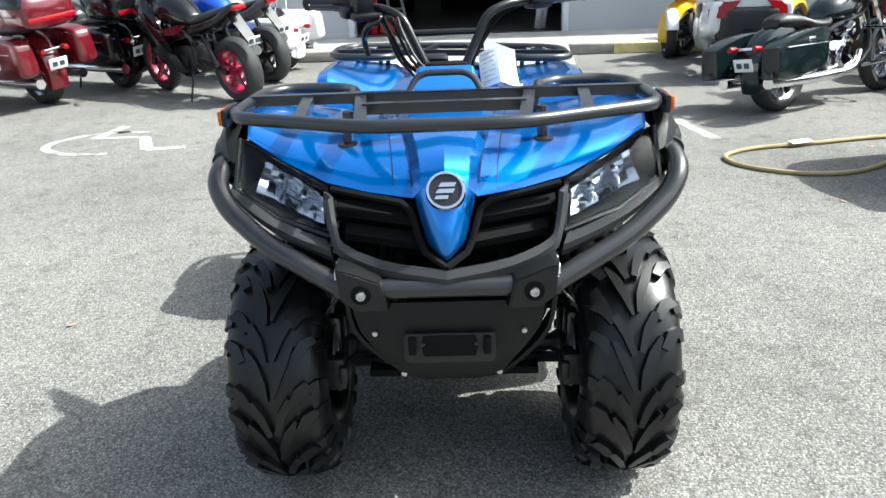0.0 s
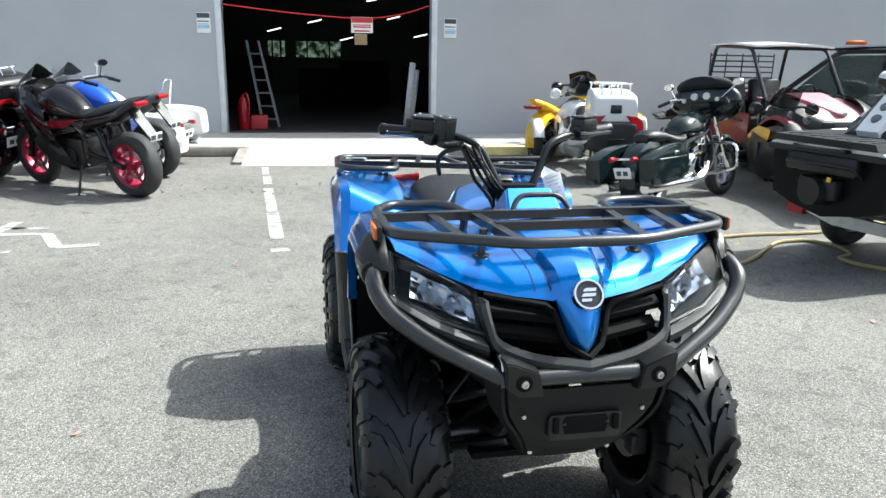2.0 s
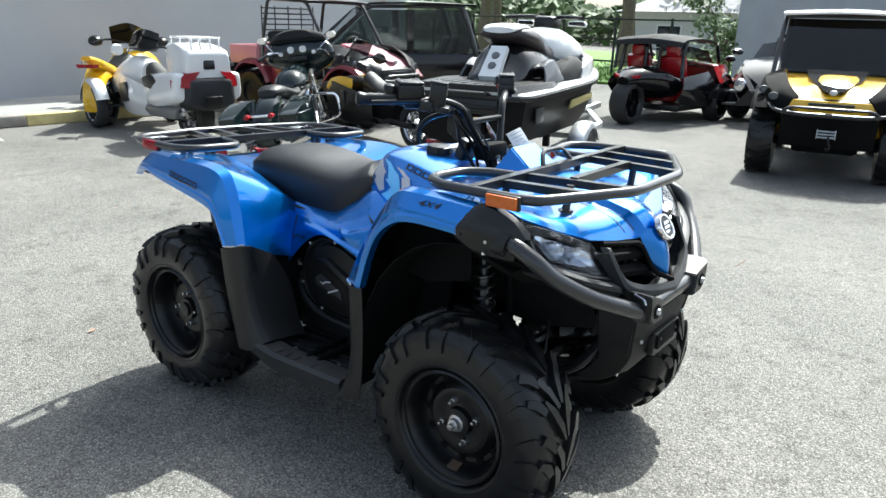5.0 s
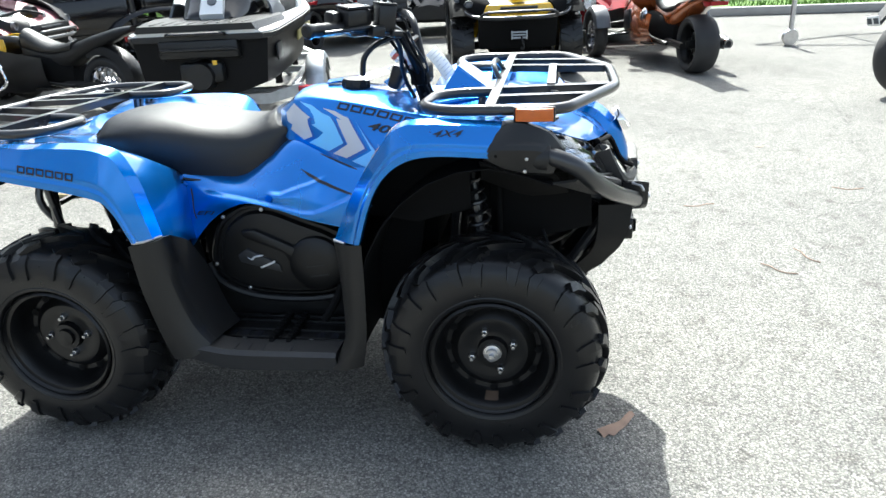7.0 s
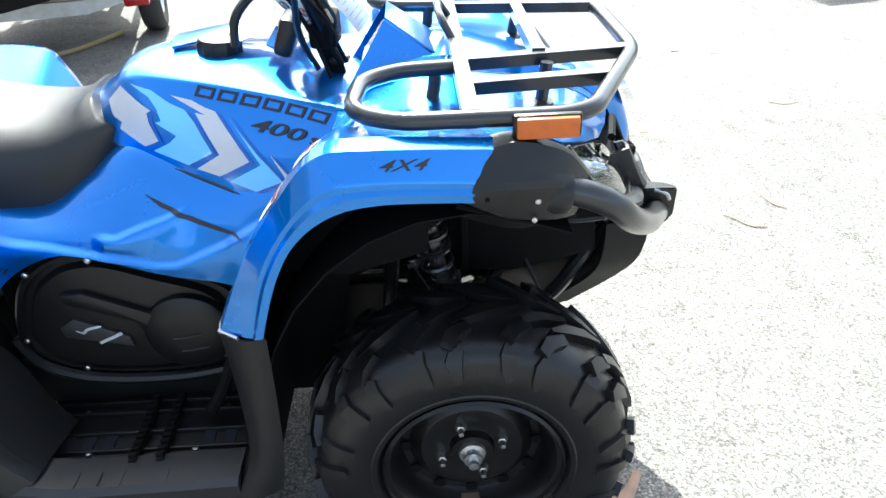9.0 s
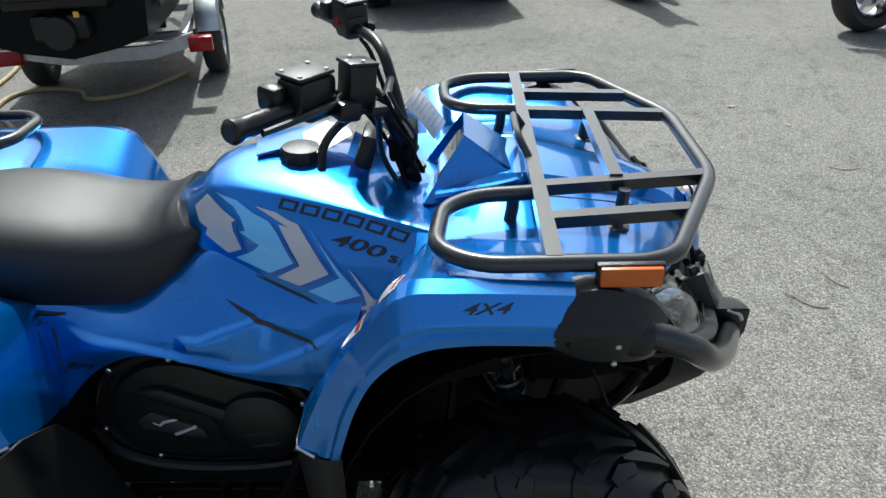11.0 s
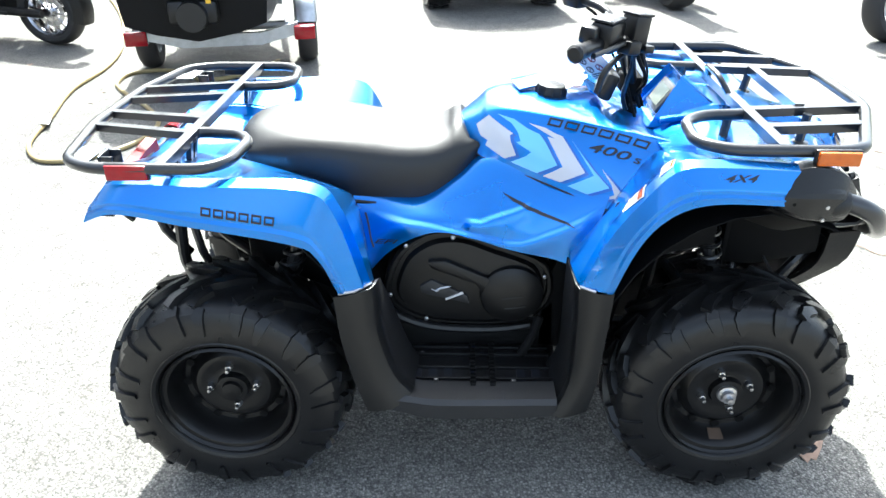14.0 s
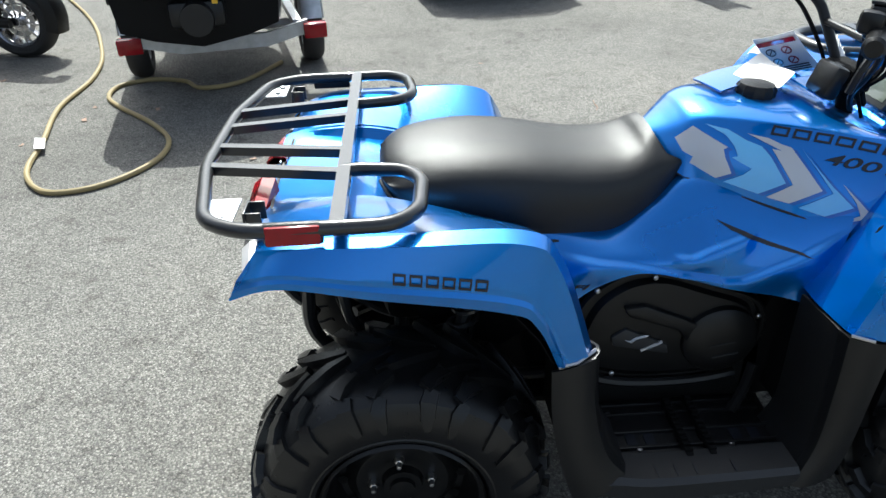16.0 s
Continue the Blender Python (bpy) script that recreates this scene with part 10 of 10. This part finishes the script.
# empty trailer at the lot's edge
et = thing("utility_trailer", pose(8.1, -3.4, 0, 0, 0, 100), "galvanised trailer frame with jack wheel", "trailer")
b = B()
rod(b, (-0.2, -0.5, 0.52), (-5.0, -0.6, 0.52), 0.04, 4)
rod(b, (-0.2, 0.5, 0.52), (-5.0, 0.6, 0.52), 0.04, 4)
for x in (-0.3, -1.5, -3.0, -4.8):
    rod(b, (x, -0.55, 0.52), (x, 0.55, 0.52), 0.035, 4)
rod(b, (-0.3, -0.5, 0.52), (1.0, 0, 0.52), 0.04, 4)
rod(b, (-0.3, 0.5, 0.52), (1.0, 0, 0.52), 0.04, 4)
part("frame", b, GALV, et)
b = B()
rod(b, (0.7, 0.6, 0.85), (0.7, 0.6, 0.12), 0.03, 8)
lathe(b, [(0, -0.03), (0.09, -0.03), (0.10, 0), (0.09, 0.03), (0, 0.03)], (0.7, 0.6, 0.10), "y", 16)
part("jack", b, STEEL, et, "jack stand with a small wheel")
for s in (-1, 1):
    road_wheel(et, -3.0, s * 0.75, 0.30, 0.18, GALV, 5, 0.55)

# ---- behind the lot ----
CORR = mat("grey corrugated steel", (0.33, 0.36, 0.38), 0.5, 0.3, vary=0.12, scale=2)
b = B()
n = 52
rows = []
for i in range(n + 1):
    y = -3.2 + 7.15 * i / n
    d = (0.0, 0.045, 0.045, 0.0)[i % 4]
    rows.append([(14.6 - d, y, 0.05), (14.6 - d, y, 2.55)])
sheet(b, rows, 1, 1, 0.02)
sh = part("wall_container", b, CORR)
tagged(sh, "grey corrugated steel container wall", "container", kind="structure")
b = B()
box(b, (2.4, 7.25, 0.08), (15.8, 0.375, 2.6), None, 0.02)
tagged(part("trim_container_roof", b, CORR), "grey steel container roof edge", "roof", kind="structure")
HOUSEW = mat("cream siding", (0.58, 0.58, 0.54), 0.7, vary=0.08)
ROOFM = mat("grey shingle", (0.30, 0.30, 0.30), 0.85, vary=0.2, scale=12, bump=0.5, bscale=60)
hs = thing("house", pose(46, 12.2, -0.9, 0, 0, 8), "pale house with a grey hipped roof", "house")
b = B()
box(b, (9, 13, 3.0), (0, 0, 1.5))
part("wall", b, HOUSEW, hs)
b = B()
loft(b, [[(-5.2, -7.2, 2.95), (5.2, -7.2, 2.95), (5.2, 7.2, 2.95), (-5.2, 7.2, 2.95)], [(-0.2, -3.5, 4.9), (0.2, -3.5, 4.9), (0.2, 3.5, 4.9), (-0.2, 3.5, 4.9)]])
part("roof", b, ROOFM, hs, "grey shingle roof")
for y in (-4.2, 0.2, 4.2):
    b = B()
    box(b, (0.08, 1.3, 1.2), (-4.52, y, 1.6), None, 0.02)
    wv = part("window", b, BLACKG, hs, "dark window")
    b = B()
    for yy, zz, w, h in ((y, 2.23, 1.45, 0.08), (y, 0.97, 1.45, 0.08), (y - 0.68, 1.6, 0.08, 1.3), (y + 0.68, 1.6, 0.08, 1.3)):
        box(b, (0.12, w, h), (-4.53, yy, zz))
    part("window_frame", b, WHITEG, wv)
# fence
fn = thing("metal_fence", (0, 0, 0), "black metal fence along the lawn", "fence")
for i in range(9):
    b = B()
    rod(b, (16.5, 4.6 + 1.5 * i, 0), (16.5, 4.6 + 1.5 * i, 1.5), 0.035, 8)
    part("post", b, BLACKP, fn)
for z in (0.4, 0.95, 1.45):
    b = B()
    rod(b, (16.5, 4.6, z), (16.5, 16.6, z), 0.022, 6)
    part("rail", b, BLACKP, fn)
# lawns
GRASSM = mat("sunlit lawn", (0.10, 0.19, 0.03), 0.9, vary=0.35, scale=3, bump=0.8, bscale=60)
b = B()
box(b, (18, 14, 0.06), (23, 12.5, 0.03), None, 0.01)
tagged(part("ground_lawn", b, GRASSM), "bright green sunlit lawn", "lawn", kind="structure")
b = B()
box(b, (20, 24, 0.10), (21.2, -14.5, 0.05), None, 0.02)
tagged(part("ground_verge", b, GRASSM), "green verge with shrubs", "verge", kind="structure")
b = B()
box(b, (0.16, 24, 0.14), (11.1, -14.5, 0.07), None, 0.02)
tagged(part("kerb_verge", b, CONC), "pale concrete kerb along the verge", "kerb", kind="structure")
b = B()
rng = random.Random(9)
vs, fs = [], []
for i in range(9000):
    if i % 3:
        x, y = 14.2 + rng.random() ** 2 * 9, 5.6 + rng.random() * 13
        z0 = 0.06
    else:
        x, y = 11.3 + rng.random() ** 2 * 6, -3 - rng.random() * 9
        z0 = 0.10
    a, h = rng.uniform(0, 6.28), rng.uniform(0.05, 0.13)
    dx, dy = math.cos(a) * 0.012, math.sin(a) * 0.012
    k = len(vs)
    vs += [(x - dx, y - dy, z0), (x + dx, y + dy, z0), (x + rng.uniform(-0.04, 0.04), y + rng.uniform(-0.04, 0.04), z0 + h)]
    fs.append((k, k + 1, k + 2))
b.free()
me = bpy.data.meshes.new("grass")
me.from_pydata(vs, [], fs)
LEAFG = mat("green foliage", (0.055, 0.11, 0.022), 0.6, vary=0.45, scale=1.4)
me.materials.append(GRASSM)
tagged(new("grass", me), "short green grass blades", "grass", kind="stuff")
BARK = mat("grey bark", (0.13, 0.10, 0.08), 0.9, vary=0.3, scale=12, bump=0.8, bscale=40)


def tree(name, at, h, spread, seed, label, trunk=0.22, leaves=2600, low=0.35):
    """Tapered trunk with limbs; a crown of many small leaves in uneven clumps."""
    r = random.Random(seed)
    t = thing(name, at, label, "tree")
    b = B()
    tips = []
    top = Vector((r.uniform(-0.3, 0.3), r.uniform(-0.3, 0.3), h * 0.7))
    tube(b, [(0, 0, 0), (0.05, 0.03, h * 0.2), (top.x * 0.5, top.y * 0.5, h * 0.45), top], [trunk, trunk * 0.75, trunk * 0.5, trunk * 0.15], 9, 3)
    for i in range(11):
        z = h * r.uniform(low, 0.7)
        a = r.uniform(0, 6.28)
        l = spread * r.uniform(0.5, 1.0)
        p0 = Vector((top.x * z / h, top.y * z / h, z))
        p2 = p0 + Vector((math.cos(a) * l, math.sin(a) * l, h * r.uniform(0.05, 0.28)))
        mid = p0.lerp(p2, 0.5) + Vector((0, 0, h * 0.04))
        tube(b, [p0, mid, p2], [trunk * 0.35, trunk * 0.22, trunk * 0.06], 6, 2)
        tips += [p2, mid.lerp(p2, 0.5), p0.lerp(p2, 0.7) + Vector((0, 0, h * 0.08))]
    tips += [top, top + Vector((0, 0, h * 0.15))]
    part("trunk", b, BARK, t, "grey bark trunk with limbs")
    vs, fs = [], []
    for i in range(leaves):
        c = r.choice(tips)
        q = Vector((r.gauss(0, 1), r.gauss(0, 1), r.gauss(0, 0.7))) * spread * 0.23
        p = c + q
        s = r.uniform(0.07, 0.16) * (h / 6) ** 0.5
        d1 = Vector((r.gauss(0, 1), r.gauss(0, 1), r.gauss(0, 0.6))).normalized()
        d2 = d1.orthogonal().normalized()
        k = len(vs)
        vs += [p - d1 * s, p + d2 * s * 0.45, p + d1 * s, p - d2 * s * 0.45]
        fs.append((k, k + 1, k + 2, k + 3))
    me = bpy.data.meshes.new("crown")
    me.from_pydata(vs, [], fs)
    me.materials.append(LEAFG)
    o = new("crown", me)
    o.parent = t
    return t


tree("broad_tree", (21.0, 9.3, 0), 8.0, 3.4, 3, "broad green tree behind the fence", 0.28, 5200)
tree("garden_tree", (23.5, 16.5, 0), 9.0, 4.0, 5, "tall leafy tree at the end of the lawn", 0.3, 5600)
tree("lawn_tree", (31.0, 21.0, 0), 9.0, 4.5, 11, "tall leafy tree at the end of the lawn", 0.3, 5000)
tree("shrub_tree", (15.4, 4.45, 0), 2.2, 0.8, 8, "small green shrub by the container", 0.06, 1800, 0.1)
for i, (x, y, s) in enumerate(((12.6, -4.6, 1.0), (13.6, -6.2, 1.3), (12.9, -8.0, 1.1), (14.5, -9.8, 1.5))):
    tree("verge_shrub", (x, y, 0.1), 1.3 * s, 0.8 * s, 20 + i, "low green shrub on the verge", 0.05, 1500, 0.05)
# far line of woods
r = random.Random(77)
vs, fs = [], []
for i in range(26000):
    a = r.uniform(-0.75, 1.15)
    d = r.uniform(46, 60)
    base = 3.5 + 2.4 * math.sin(a * 9) + 1.5 * math.sin(a * 23 + 1)
    z = r.random() ** 0.8 * (base + 2.0)
    p = Vector((d * math.cos(a), d * math.sin(a), z))
    s = r.uniform(0.25, 0.6)
    d1 = Vector((r.gauss(0, 1), r.gauss(0, 1), r.gauss(0, 0.7))).normalized()
    d2 = d1.orthogonal().normalized()
    k = len(vs)
    vs += [p - d1 * s, p + d2 * s * 0.5, p + d1 * s, p - d2 * s * 0.5]
    fs.append((k, k + 1, k + 2, k + 3))
me = bpy.data.meshes.new("far_woods")
me.from_pydata(vs, [], fs)
me.materials.append(LEAFG)
tagged(new("far_woods", me), "line of green trees in the distance", "woods", kind="stuff")
# an unseen pale wall added behind the camera, only for gloss to reflect
b = B()
box(b, (60, 0.3, 5.0), (-4, -34, 2.5))
tagged(part("wall_opposite", b, WALLP), "unseen pale wall added behind the camera for reflections", "wall", kind="structure")
